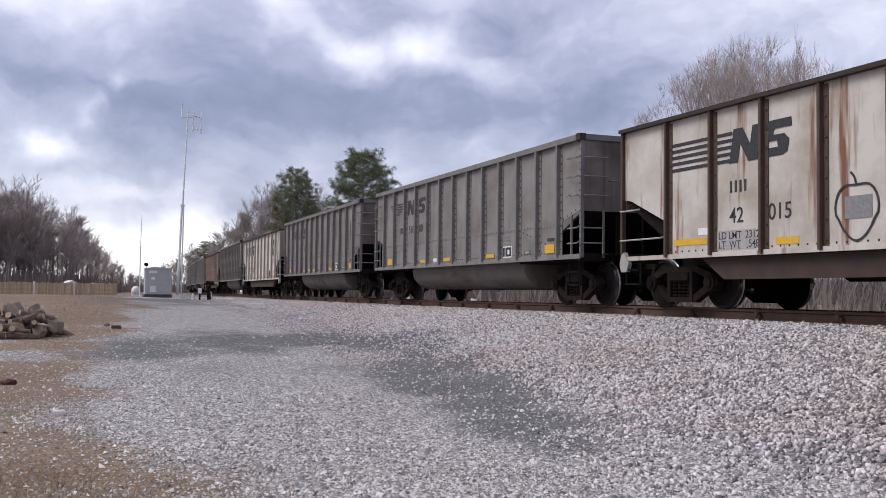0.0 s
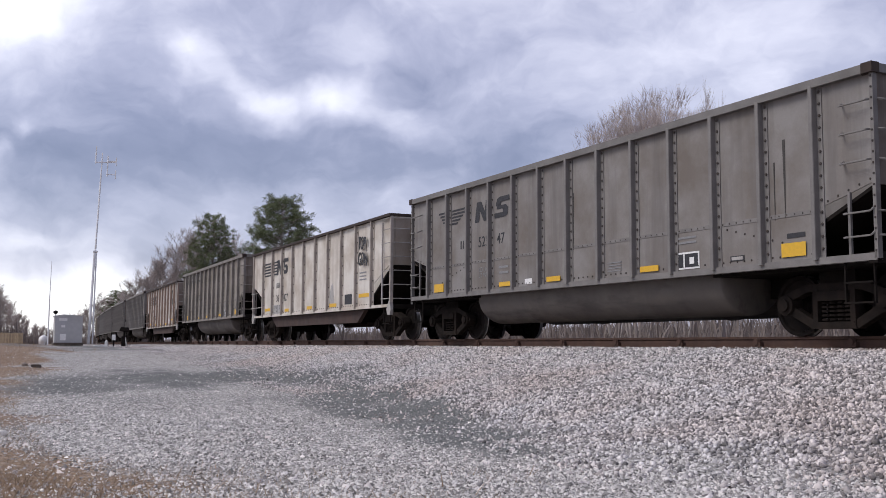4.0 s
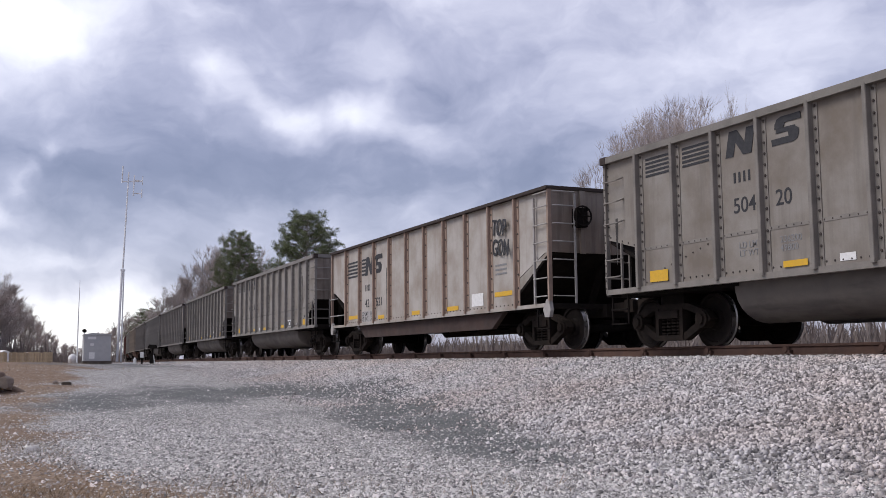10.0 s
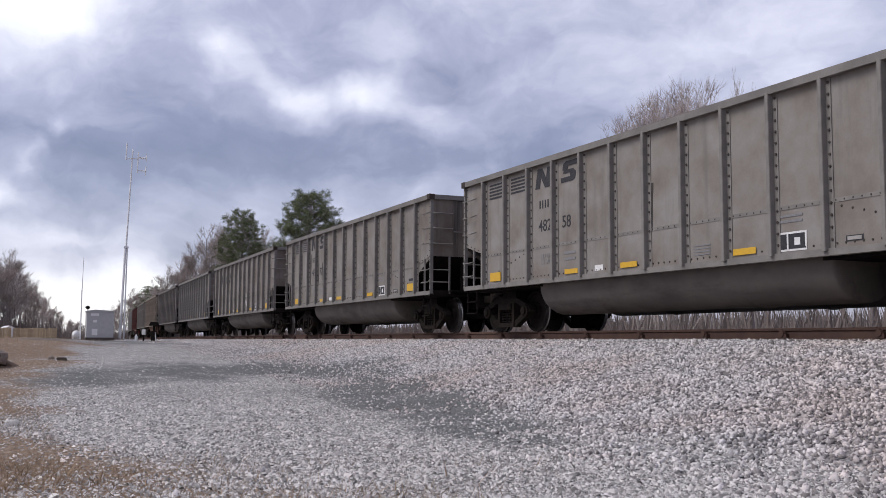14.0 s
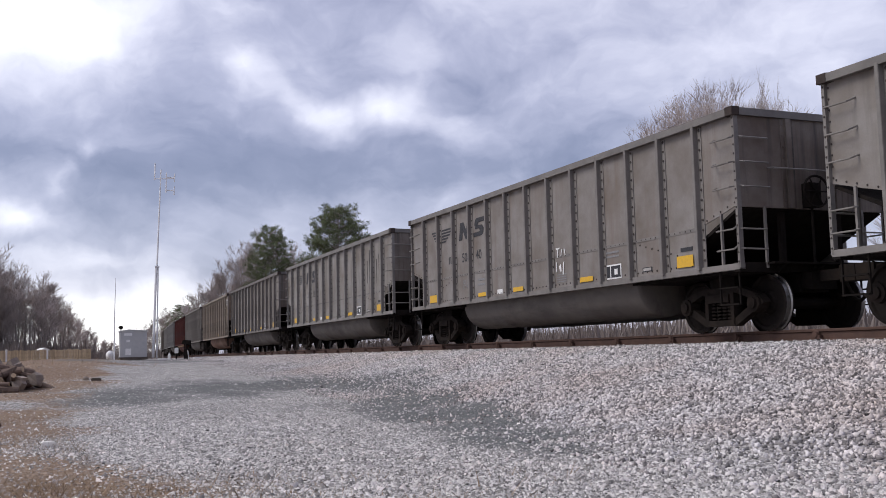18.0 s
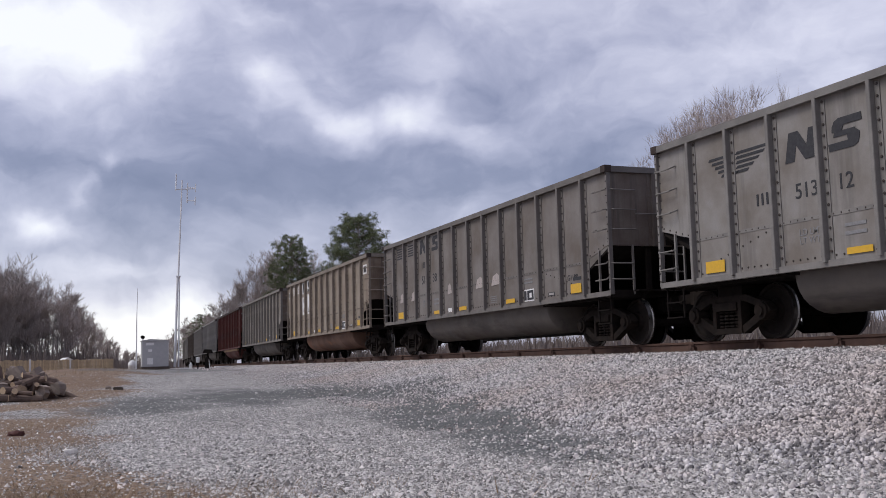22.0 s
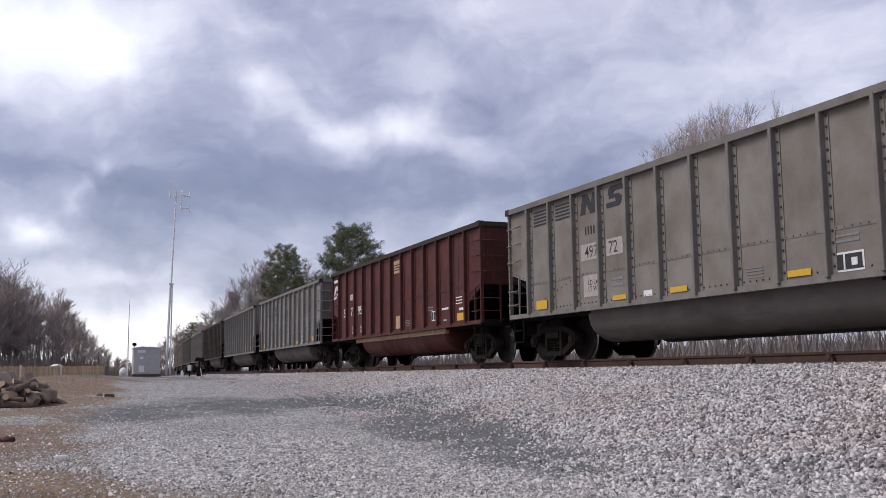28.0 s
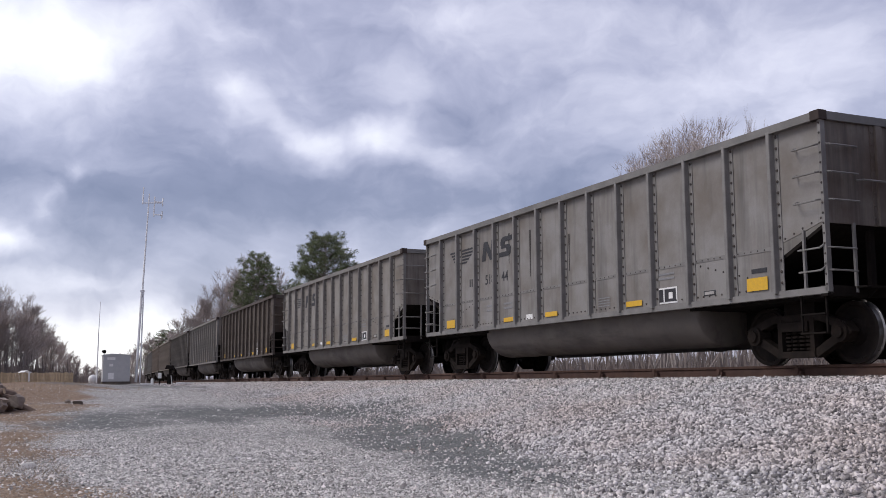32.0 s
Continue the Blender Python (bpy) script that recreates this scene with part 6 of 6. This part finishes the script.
def build_trees():
    rng = random.Random(21)
    # the two pines over the train
    x, y = at_az(6.6, 80)
    plant(PINES[0], x, y, 11.7, 12.5, 20, "tall dense green pine above the train", "", "pine_tree", 1.04)
    x, y = at_az(10.35, 90)
    plant(PINES[1], x, y, 11.3, 12.0, 70, "thinner dark green pine above the train", "", "pine_tree", 1.0)
    x, y = at_az(15.1, 190)
    plant(PINES[1], x, y, 9.5, 12.0, 10, "distant dark pine at the end of the woods", "", "pine_tree", 1.7)
    # the bare wood beyond the track
    bare = "leafless grey-brown tree with a fine twiggy crown"
    for k, (az, d, el) in enumerate(((-12.3, 52, 12.4), (-13.3, 50, 13.1), (-14.8, 53, 13.2), (-16.0, 51, 13.0), (-14.0, 56, 13.1), (-17.4, 54, 12.2), (-18.6, 52, 11.0))):
        x, y = at_az(az, d)
        h = d * math.tan(radians(el)) + 1.5 - gz(x, y)
        plant(DOME[k % 3], x, y, h, 12.0, rng.uniform(0, 360), bare, "bare trees beyond the track", wide=0.82)
    for az, d, h, w in ((-17.0, 47, 12.7, 0.40), (-18.2, 48, 12.3, 0.4), (-24, 52, 8.0, 0.9), (-27, 50, 7.5, 0.9), (-6, 62, 6.5, 0.9), (-3, 66, 5.6, 0.9), (-8.5, 58, 6.5, 0.8)):
        x, y = at_az(az, d)
        plant(BARE[rng.randrange(4)], x, y, h, 12.0, rng.uniform(0, 360), bare, "bare trees beyond the track", wide=w)
    az = 8.6
    while az < 18.2:
        d = np.interp(az, (8.6, 10.5, 13.5, 15.5, 18.2), (98, 97, 118, 175, 380)) * rng.uniform(0.95, 1.06)
        el = np.interp(az, (8.4, 9.0, 10.4, 11.9, 12.6, 13.5, 14.4, 15.9, 17.3, 18.3), (6.0, 7.0, 7.3, 6.8, 6.0, 4.9, 3.65, 3.0, 1.9, 1.0))
        x, y = at_az(az, d)
        h = (d * math.tan(radians(el)) + 1.5 - gz(x, y)) * rng.uniform(0.92, 1.08)
        plant(FAR[rng.randrange(3)], x, y, h, 12.0, rng.uniform(0, 360), bare, "bare trees beyond the track", wide=rng.uniform(0.8, 1.1))
        az += (3.3 if az < 14 else 5.0) / math.tan(radians(47.6)) / d * 57.3 * 0.42
    for az, d, h in ((5.2, 90, 6.5), (3.0, 84, 5.4), (0, 78, 5.0), (7.4, 94, 8.0), (4.2, 86, 6.0)):
        x, y = at_az(az, d)
        plant(FAR[rng.randrange(3)], x, y, h, 12.0, rng.uniform(0, 360), bare, "bare trees beyond the track", wide=1.05)
    # the wood across the field
    az = 18.2
    while az < 33:
        for row in range(2):
            a = az + rng.uniform(-0.2, 0.2)
            d = np.interp(a, (17.9, 19.3, 20.1, 21.2, 22.4, 33), (410, 320, 232, 180, 152, 146)) * (1 + 0.05 * row)
            el = np.interp(a, (18, 19.4, 20.1, 20.7, 21.4, 22.3, 23.4, 24.2, 25.0, 33), (0.75, 1.05, 1.65, 2.4, 3.3, 4.5, 4.7, 5.8, 5.5, 5.5))
            x, y = at_az(a, d)
            h = (d * math.tan(radians(el)) + 1.5 - gz(x, y)) * (rng.uniform(1.0, 1.14) if row else rng.uniform(0.85, 1.08))
            plant(FAR[rng.randrange(3)], x, y, h, 12.0, rng.uniform(0, 360), "leafless grey tree across the field", "bare trees across the field", wide=rng.uniform(0.85, 1.15))
        az += np.interp(az, (18, 20, 22, 33), (0.28, 0.34, 0.5, 0.8))


build_trees()


def beyond_track(rng, n):
    s = -10 + 330 * rng.uniform(0, 1, n) ** 1.4
    off = 11 + 30 * rng.uniform(0, 1, n)
    return along(s, off)


def wood_floor(rng, n):
    az = np.radians(rng.uniform(13.5, 33, n))
    d = np.interp(np.degrees(az), [13.5, 15.5, 17.9, 19.3, 20.1, 21.2, 22.4, 33], [140, 195, 400, 310, 222, 172, 146, 140]) * rng.uniform(0.97, 1.18, n)
    return np.stack([-np.sin(az) * d, np.cos(az) * d], -1)


straws("thicket", "dense grey-brown leafless brush beyond the track", 52000, beyond_track, 0.85, M_TWIGFAR, 31, 0.5)
straws("underwood", "dense grey-brown leafless brush under the far trees", 70000, wood_floor, 1.5, M_TWIGFAR, 32, 0.25)


def weeds(rng, n):
    c = np.array([(-13.0, 34.0), (-15.0, 39.0), (-17.5, 46.0), (-21.0, 53.0), (-30.0, 74.0), (-36.0, 96.0), (-38.5, 104.0)])
    k = rng.integers(0, len(c), n)
    return c[k] + rng.normal(0, 1.9, (n, 2))


straws("tall_weeds", "tall golden dry weeds along the field edge", 4000, weeds, 0.09, M_REED, 33, 0.5)


def rubble(rng, n):
    c = np.array([at_az(-7.5, 34), at_az(-9.0, 33.0), at_az(-20.5, 27.0), at_az(-23, 26), at_az(5.0, 62.0), at_az(1.0, 50)])
    k = rng.integers(0, len(c), n)
    return c[k] + rng.normal(0, 0.8, (n, 2))


stones("pale_rubble", 1500, rubble, 0.13, "pale broken rock heaped beyond the track", M_PEBBLE, 35)


def cabin():
    x0, y0 = at_az(17.80, 85.0)
    z0 = 1.64
    ob = thing("relay_cabin", "grey metal signal relay cabin with white notices", "cabin", pose(x0, y0, z0, 0, 0, 17.8 + 4))
    bm = bmesh.new()
    bm_box(bm, -1.02, 1.02, -0.9, 0.9, 0.0, 2.12)
    part("body", bm, M_GALV, ob)
    bm = bmesh.new()
    bm_prism(bm, [(-1.08, 2.10), (-0.4, 2.22), (1.08, 2.12), (1.08, 2.06), (-1.08, 2.04)], "y", -0.96, 0.96)
    part("roof", bm, M_GALV, ob)
    bm = bmesh.new()
    bm_box(bm, -1.1, 1.1, -1.0, 1.0, -0.25, 0.02)
    part("base", bm, M_TIE, ob)
    for x, z, w, h in ((-0.72, 1.72, 0.6, 0.2), (-0.55, 1.2, 0.28, 0.2), (-0.62, 0.2, 0.42, 0.5)):
        bm = bmesh.new()
        bm_box(bm, x, x + w, -0.915, -0.90, z, z + h)
        part("notice", bm, M_WHITE, ob)
    bm = bmesh.new()
    bm_box(bm, -0.95, -0.05, -0.912, -0.90, 0.08, 2.0)
    part("door", bm, M_GALV, ob)
    bm = bmesh.new()
    bm_box(bm, 0.02, 0.06, -0.915, -0.90, 0.05, 2.05)
    part("seam", bm, M_GALV, ob)


cabin()


def masts():
    x0, y0 = at_az(16.74, 85.0)
    ob = thing("radio_mast", "tall thin galvanised radio mast with antennas", "mast", pose(x0, y0, 1.60, 0, 1.6, 16.7))
    bm = bmesh.new()
    bm_tube(bm, (0, 0, 0), (0, 0, 7.4), 0.105, 0.09, 8)
    part("lower_pole", bm, M_MAST, ob)
    bm = bmesh.new()
    bm_tube(bm, (0.3, 0.0, 0), (0.14, 0, 7.4), 0.06, 0.055, 8)
    part("brace_pole", bm, M_MAST, ob)
    bm = bmesh.new()
    bm_tube(bm, (0.05, 0, 7.3), (0.1, 0, 15.0), 0.075, 0.05, 8)
    bm_box(bm, -0.12, 0.25, -0.1, 0.1, 7.3, 7.42)
    part("upper_pole", bm, M_MAST, ob)
    def rod(pts, r):
        b = bmesh.new()
        for p, q in pts:
            bm_tube(b, (p[0], 0, p[1]), (q[0], 0, q[1]), r, n=6)
        return b
    part("cross_arm", rod([((-0.38, 14.6), (1.2, 14.72))], 0.045), M_MAST, ob)
    for x, a, b in ((-0.38, 14.5, 15.9), (0.55, 13.5, 15.2), (0.1, 14.9, 15.4)):
        part("aerial", rod([((x, a), (x, b))], 0.05), M_MAST, ob)
    for x, z in ((1.2, 14.78), (1.2, 13.7)):
        part("dipole", rod([((0.55, z), (x, z)), ((x, z - 0.35), (x, z + 0.35))], 0.045), M_MAST, ob)
    # whip pole behind the cabin
    x0, y0 = at_az(18.75, 95.0)
    bm = bmesh.new()
    bm_tube(bm, (0, 0, 0), (0, 0, 4.5), 0.06, 0.05, 6)
    bm_tube(bm, (0, 0, 4.4), (0.05, 0, 7.4), 0.04, 0.02, 6)
    solid("whip_antenna", bm, M_MAST, "thin grey whip antenna pole behind the cabin", "antenna", m=pose(x0, y0, 1.4))
    # colour-light signal over the cabin
    x0, y0 = at_az(18.42, 92.0)
    ob = thing("railway_signal", "black railway signal head on a post behind the cabin", "signal", pose(x0, y0, 1.4))
    bm = bmesh.new()
    bm_tube(bm, (0, 0, 0), (0, 0, 2.7), 0.06, n=8)
    part("post", bm, M_MAST, ob)
    for z in (2.85,):
        bm = bmesh.new()
        bm_tube(bm, (0, -0.10, z), (0, 0.1, z), 0.15, n=16)
        bm_tube(bm, (0, -0.35, z), (0, -0.10, z), 0.10, n=12)
        part("signal_head", bm, M_BLACK, ob)
    # white tank far down the lane
    x0, y0 = at_az(18.95, 110.0)
    bm = bmesh.new()
    bmesh.ops.create_uvsphere(bm, u_segments=16, v_segments=10, radius=0.42)
    for v in bm.verts:
        v.co.z = v.co.z * 1.2 + 0.5
        v.co.y *= 1.8
    for k in (-0.4, 0.4):
        bm_box(bm, -0.3, 0.3, k - 0.08, k + 0.08, -0.1, 0.3)
    solid("white_tank", bm, M_WHITE, "small white rounded tank beside the lane", "tank", m=pose(x0, y0, 1.42))


M_MAST = mat("mast_steel", (0.86, 0.86, 0.86), 0.5, 0.0, (0.5, 0.51, 0.53), 2, 0.4, bump=0.0)
masts()


def fence():
    ob = thing("board_fence", "weathered tan upright-board privacy fence", "fence")
    bm = bmesh.new()
    bm_box(bm, -0.07, 0.07, -0.012, 0.012, 0.0, 1.5)
    me = mesh_of("board", bm, M_FENCE)
    x0, y0 = at_az(31.0, 112.0)
    x1, y1 = at_az(19.9, 122.0)
    d = math.hypot(x1 - x0, y1 - y0)
    n = int(d / 0.16)
    rz = math.degrees(math.atan2(y1 - y0, x1 - x0))
    rng = random.Random(4)
    joined = bmesh.new()
    for i in range(n):
        t = i / n
        m = pose(x0 + (x1 - x0) * t, y0 + (y1 - y0) * t, 1.22 + rng.uniform(-0.05, 0.06), 0, 0, rz)
        if i >= n - 130:
            b = new("board", me)
            b.parent = ob
            b.matrix_basis = m
        else:
            bm_box(joined, -0.07, 0.07, -0.012, 0.012, 0.0, 1.5, m)
    tagged(part("far_boards", joined, M_FENCE, ob), kind="stuff")
    bm = bmesh.new()
    for i in range(0, n, 15):
        t = i / n
        bm_box(bm, -0.05, 0.05, 0.02, 0.12, 0, 1.4, pose(x0 + (x1 - x0) * t, y0 + (y1 - y0) * t, 1.22, 0, 0, rz))
    tagged(part("back_posts", bm, M_FENCE, ob), kind="stuff")
    for t in (0.16, 0.38, 0.60, 0.785):
        bm = bmesh.new()
        bm_box(bm, -0.09, 0.09, -0.10, -0.02, 0, 1.62)
        part("post", bm, M_WHITE, ob, "white painted fence post").matrix_basis = pose(x0 + (x1 - x0) * t, y0 + (y1 - y0) * t, 1.22, 0, 0, rz)


fence()


def sheds():
    """Small outbuildings whose roofs show over the fence."""
    for az, d, w, top, name in ((22.35, 134, 1.5, 1.72, "white"), (21.1, 134, 1.0, 1.5, "grey")):
        x, y = at_az(az, d)
        ob = thing("shed", f"small {name} shed behind the fence", "shed", pose(x, y, gz(x, y) - 0.05, 0, 0, az + 12), "sheds behind the fence")
        bm = bmesh.new()
        bm_prism(bm, [(-w / 2, 0), (w / 2, 0), (w / 2, top - 0.45), (0, top - 0.06), (-w / 2, top - 0.45)], "y", -1.5, 1.5)
        part("wall", bm, M_WHITE if name == "white" else M_GALV, ob)
        for k in (1, -1):
            bm = bmesh.new()
            bm_prism(bm, [(0, top - 0.05), (k * (w / 2 + 0.15), top - 0.50), (k * (w / 2 + 0.15), top - 0.44), (0, top + 0.02)][::k], "y", -1.6, 1.6)
            part("roof", bm, M_WHITE if name == "white" else M_CHUNK, ob)


sheds()


def knotty(bm, rng, amp):
    for v in bm.verts:
        v.co += Vector((rng.uniform(-1, 1), rng.uniform(-1, 1), rng.uniform(-1, 1))) * amp


def logs():
    rng = random.Random(8)
    cx, cy = at_az(24.3, 25.0)
    for i in range(46):
        L_, r = rng.uniform(0.4, 1.0), rng.uniform(0.055, 0.11)
        bm = bmesh.new()
        for k in range(4):
            bm_tube(bm, (-L_ / 2 + L_ * k / 4, rng.uniform(-.012, .012), 0), (-L_ / 2 + L_ * (k + 1) / 4, 0, 0), r * rng.uniform(0.92, 1.06), r * rng.uniform(0.88, 1.0), 10, k in (0, 3))
        me = mesh_of("log", bm, M_LOG, M_CUT)
        for f in me.polygons:
            if abs(f.normal.x) > 0.9 and len(f.vertices) > 4:
                f.material_index = 1
        lay = 0 if i < 22 else (1 if i < 36 else 2)
        x = cx + rng.uniform(-1.2, 0.75) * (1 - 0.22 * lay)
        y = cy + rng.uniform(-0.9, 0.9) * (1 - 0.25 * lay)
        z = gz(x, y) + r * 0.8 + lay * 0.17
        ob = new("log", me)
        ob.matrix_basis = pose(x, y, z, rng.uniform(-4, 4), rng.uniform(-26, 26), rng.uniform(-90, 90))
        tagged(ob, "cut log with rough grey bark in a heap", "log", "logs in the heap")
    # one long thin pole laid across the front, two sawn ends beneath it
    for dx, dy, dz, ln, r, turn in ((0.02, -0.75, 0.20, 1.0, 0.05, 4), (-0.42, -0.85, 0.08, 0.5, 0.085, 84), (-0.20, -0.85, 0.08, 0.5, 0.08, 95), (-0.8, -0.8, 0.18, 0.7, 0.06, 12)):
        bm = bmesh.new()
        for k in range(3):
            bm_tube(bm, (-ln / 2 + ln * k / 3, 0, 0), (-ln / 2 + ln * (k + 1) / 3, 0, 0), r * rng.uniform(0.95, 1.05), r * rng.uniform(0.9, 1.0), 12, k != 1)
        me = mesh_of("log", bm, M_LOG, M_CUT)
        for f in me.polygons:
            if abs(f.normal.x) > 0.9 and len(f.vertices) > 4:
                f.material_index = 1
        x, y = cx + dx, cy + dy
        ob = new("log", me)
        ob.matrix_basis = pose(x, y, gz(x, y) + dz, 0, 3, turn)
        tagged(ob, "cut log with a pale sawn end in a heap", "log", "logs in the heap")
    # split chunks and root plates standing in the heap
    for k, (dx, dy, h, w, tilt) in enumerate(((-0.72, 0.0, 0.52, 0.36, 14), (-0.08, 0.0, 0.50, 0.46, -20), (0.22, -0.1, 0.40, 0.30, -44), (-0.5, -0.3, 0.34, 0.14, 38), (0.42, -0.3, 0.24, 0.30, -20), (-1.1, -0.1, 0.36, 0.30, 12), (0.1, 0.4, 0.45, 0.4, 30), (-0.35, -0.6, 0.26, 0.34, 50), (0.55, -0.5, 0.2, 0.3, 60), (-0.9, -0.6, 0.28, 0.3, -50), (0.75, 0.0, 0.2, 0.26, 20), (-0.4, 0.3, 0.4, 0.3, -10))):
        h, w = h * 1.35, w * 1.2
        bm = bmesh.new()
        top = [(-w / 2, 0), (-w * 0.47, h * 0.45), (-w * 0.36, h * 0.7), (-w * 0.12, h), (w * 0.1, h * 0.86), (w * 0.24, h * 0.88), (w * 0.38, h * 0.5), (w * 0.5, h * 0.3), (w * 0.42, 0)]
        bm_prism(bm, top, "y", -0.09, 0.10)
        knotty(bm, rng, 0.025)
        x, y = cx + dx, cy + dy
        ob = new("split_log", mesh_of("split_log", bm, M_LOG if k in (0, 4) else M_CHUNK))
        ob.matrix_basis = pose(x, y, gz(x, y) + 0.14, rng.uniform(-15, 15), tilt, rng.uniform(-35, 35))
        tagged(ob, "rough split chunk of grey weathered wood", "log", "logs in the heap")


logs()


def small_things():
    # dark block on the grass edge
    x, y = -8.95, 25.1
    bm = bmesh.new()
    bm_box(bm, -0.115, 0.115, -0.07, 0.07, 0.0, 0.105)
    bmesh.ops.bevel(bm, geom=bm.edges[:], offset=0.015, segments=2, affect="EDGES")
    solid("timber_block", bm, M_TIE, "short dark timber block lying on the grass edge", "block", m=pose(x, y, gz(x, y) - 0.01, 0, 0, 12))
    # white scrap by the lane
    x, y = -4.3, 10.7
    bm = bmesh.new()
    bm_prism(bm, [(-0.075, -0.04), (0.015, -0.05), (0.08, -0.015), (0.06, 0.04), (-0.045, 0.045)], "z", 0.0, 0.06)
    bmesh.ops.bevel(bm, geom=bm.edges[:], offset=0.012, segments=2, affect="EDGES")
    solid("white_scrap", bm, M_PALE, "flat white scrap lying on the lane edge", "scrap", m=pose(x, y, gz(x, y), 0, 0, 30))
    x, y = -9.75, 26.6
    bm = bmesh.new()
    bmesh.ops.create_icosphere(bm, subdivisions=2, radius=0.075)
    knotty(bm, random.Random(3), 0.016)
    solid("field_stone", bm, M_CHUNK, "grey lumpy stone beside the timber block", "stone", m=pose(x, y, gz(x, y) + 0.03))
    x, y = -6.46, 14.1
    bm = bmesh.new()
    bmesh.ops.create_icosphere(bm, subdivisions=2, radius=0.075)
    for v in bm.verts:
        v.co.x *= 1.7
        v.co.z *= 0.55
    knotty(bm, random.Random(4), 0.02)
    solid("brick_lump", bm, M_BRICK, "dark red broken brick lump in the grass", "brick", m=pose(x, y, gz(x, y) + 0.03, 0, 0, 10))
    # switch stand beside the far track, with white boards and marker round it
    x, y = at_az(14.97, 62)
    ob = thing("switch_stand", "dark switch stand with a hooded top beside the rails", "switch stand", pose(x, y, gz(x, y)))
    bm = bmesh.new()
    bm_box(bm, -0.13, 0.13, -0.12, 0.12, 0.0, 0.62)
    bm_tube(bm, (0, 0, 0.6), (0, 0, 1.0), 0.07, 0.05, 8)
    part("stand", bm, M_BLACK, ob)
    bm = bmesh.new()
    bm_prism(bm, [(-0.26, 0.92), (0.26, 0.92), (0.18, 1.14), (-0.16, 1.16)], "y", -0.2, 0.2)
    part("hood", bm, M_BLACK, ob)
    bm = bmesh.new()
    bm_tube(bm, (0.16, -0.1, 0.0), (0.10, -0.1, 0.55), 0.03, n=6)
    part("lever", bm, M_WHITE, ob)
    x, y = at_az(15.5, 64)
    ob = thing("line_marker", "small white line-side marker on a dark post", "marker", pose(x, y, gz(x, y)))
    bm = bmesh.new()
    bm_box(bm, -0.04, 0.04, -0.04, 0.04, 0, 0.42)
    part("post", bm, M_BLACK, ob)
    bm = bmesh.new()
    bm_box(bm, -0.11, 0.11, -0.06, 0.06, 0.40, 0.74)
    bmesh.ops.bevel(bm, geom=bm.edges[:], offset=0.02, segments=2, affect="EDGES")
    part("head", bm, M_WHITE, ob)
    x, y = at_az(15.88, 63)
    bm = bmesh.new()
    bm_box(bm, -0.08, 0.08, -0.08, 0.08, 0, 0.32)
    bm_tube(bm, (0, 0, 0.32), (0, 0, 0.42), 0.07, 0.04, 8)
    solid("marker_box", bm, M_WHITE, "small white line-side marker box", "marker", m=pose(x, y, gz(x, y)))
    for az, d, w in ((14.15, 60, 0.95), (16.2, 66, 0.7)):
        x, y = at_az(az, d)
        bm = bmesh.new()
        bm_box(bm, -w / 2, w / 2, -0.1, 0.1, 0, 0.09)
        bmesh.ops.bevel(bm, geom=bm.edges[:], offset=0.012, segments=1, affect="EDGES")
        solid("white_board", bm, M_WHITE, "white board lying on the gravel by the line", "board", m=pose(x, y, gz(x, y) + 0.02, 0, 0, az + 8), group="white boards by the line")


small_things()
motions()
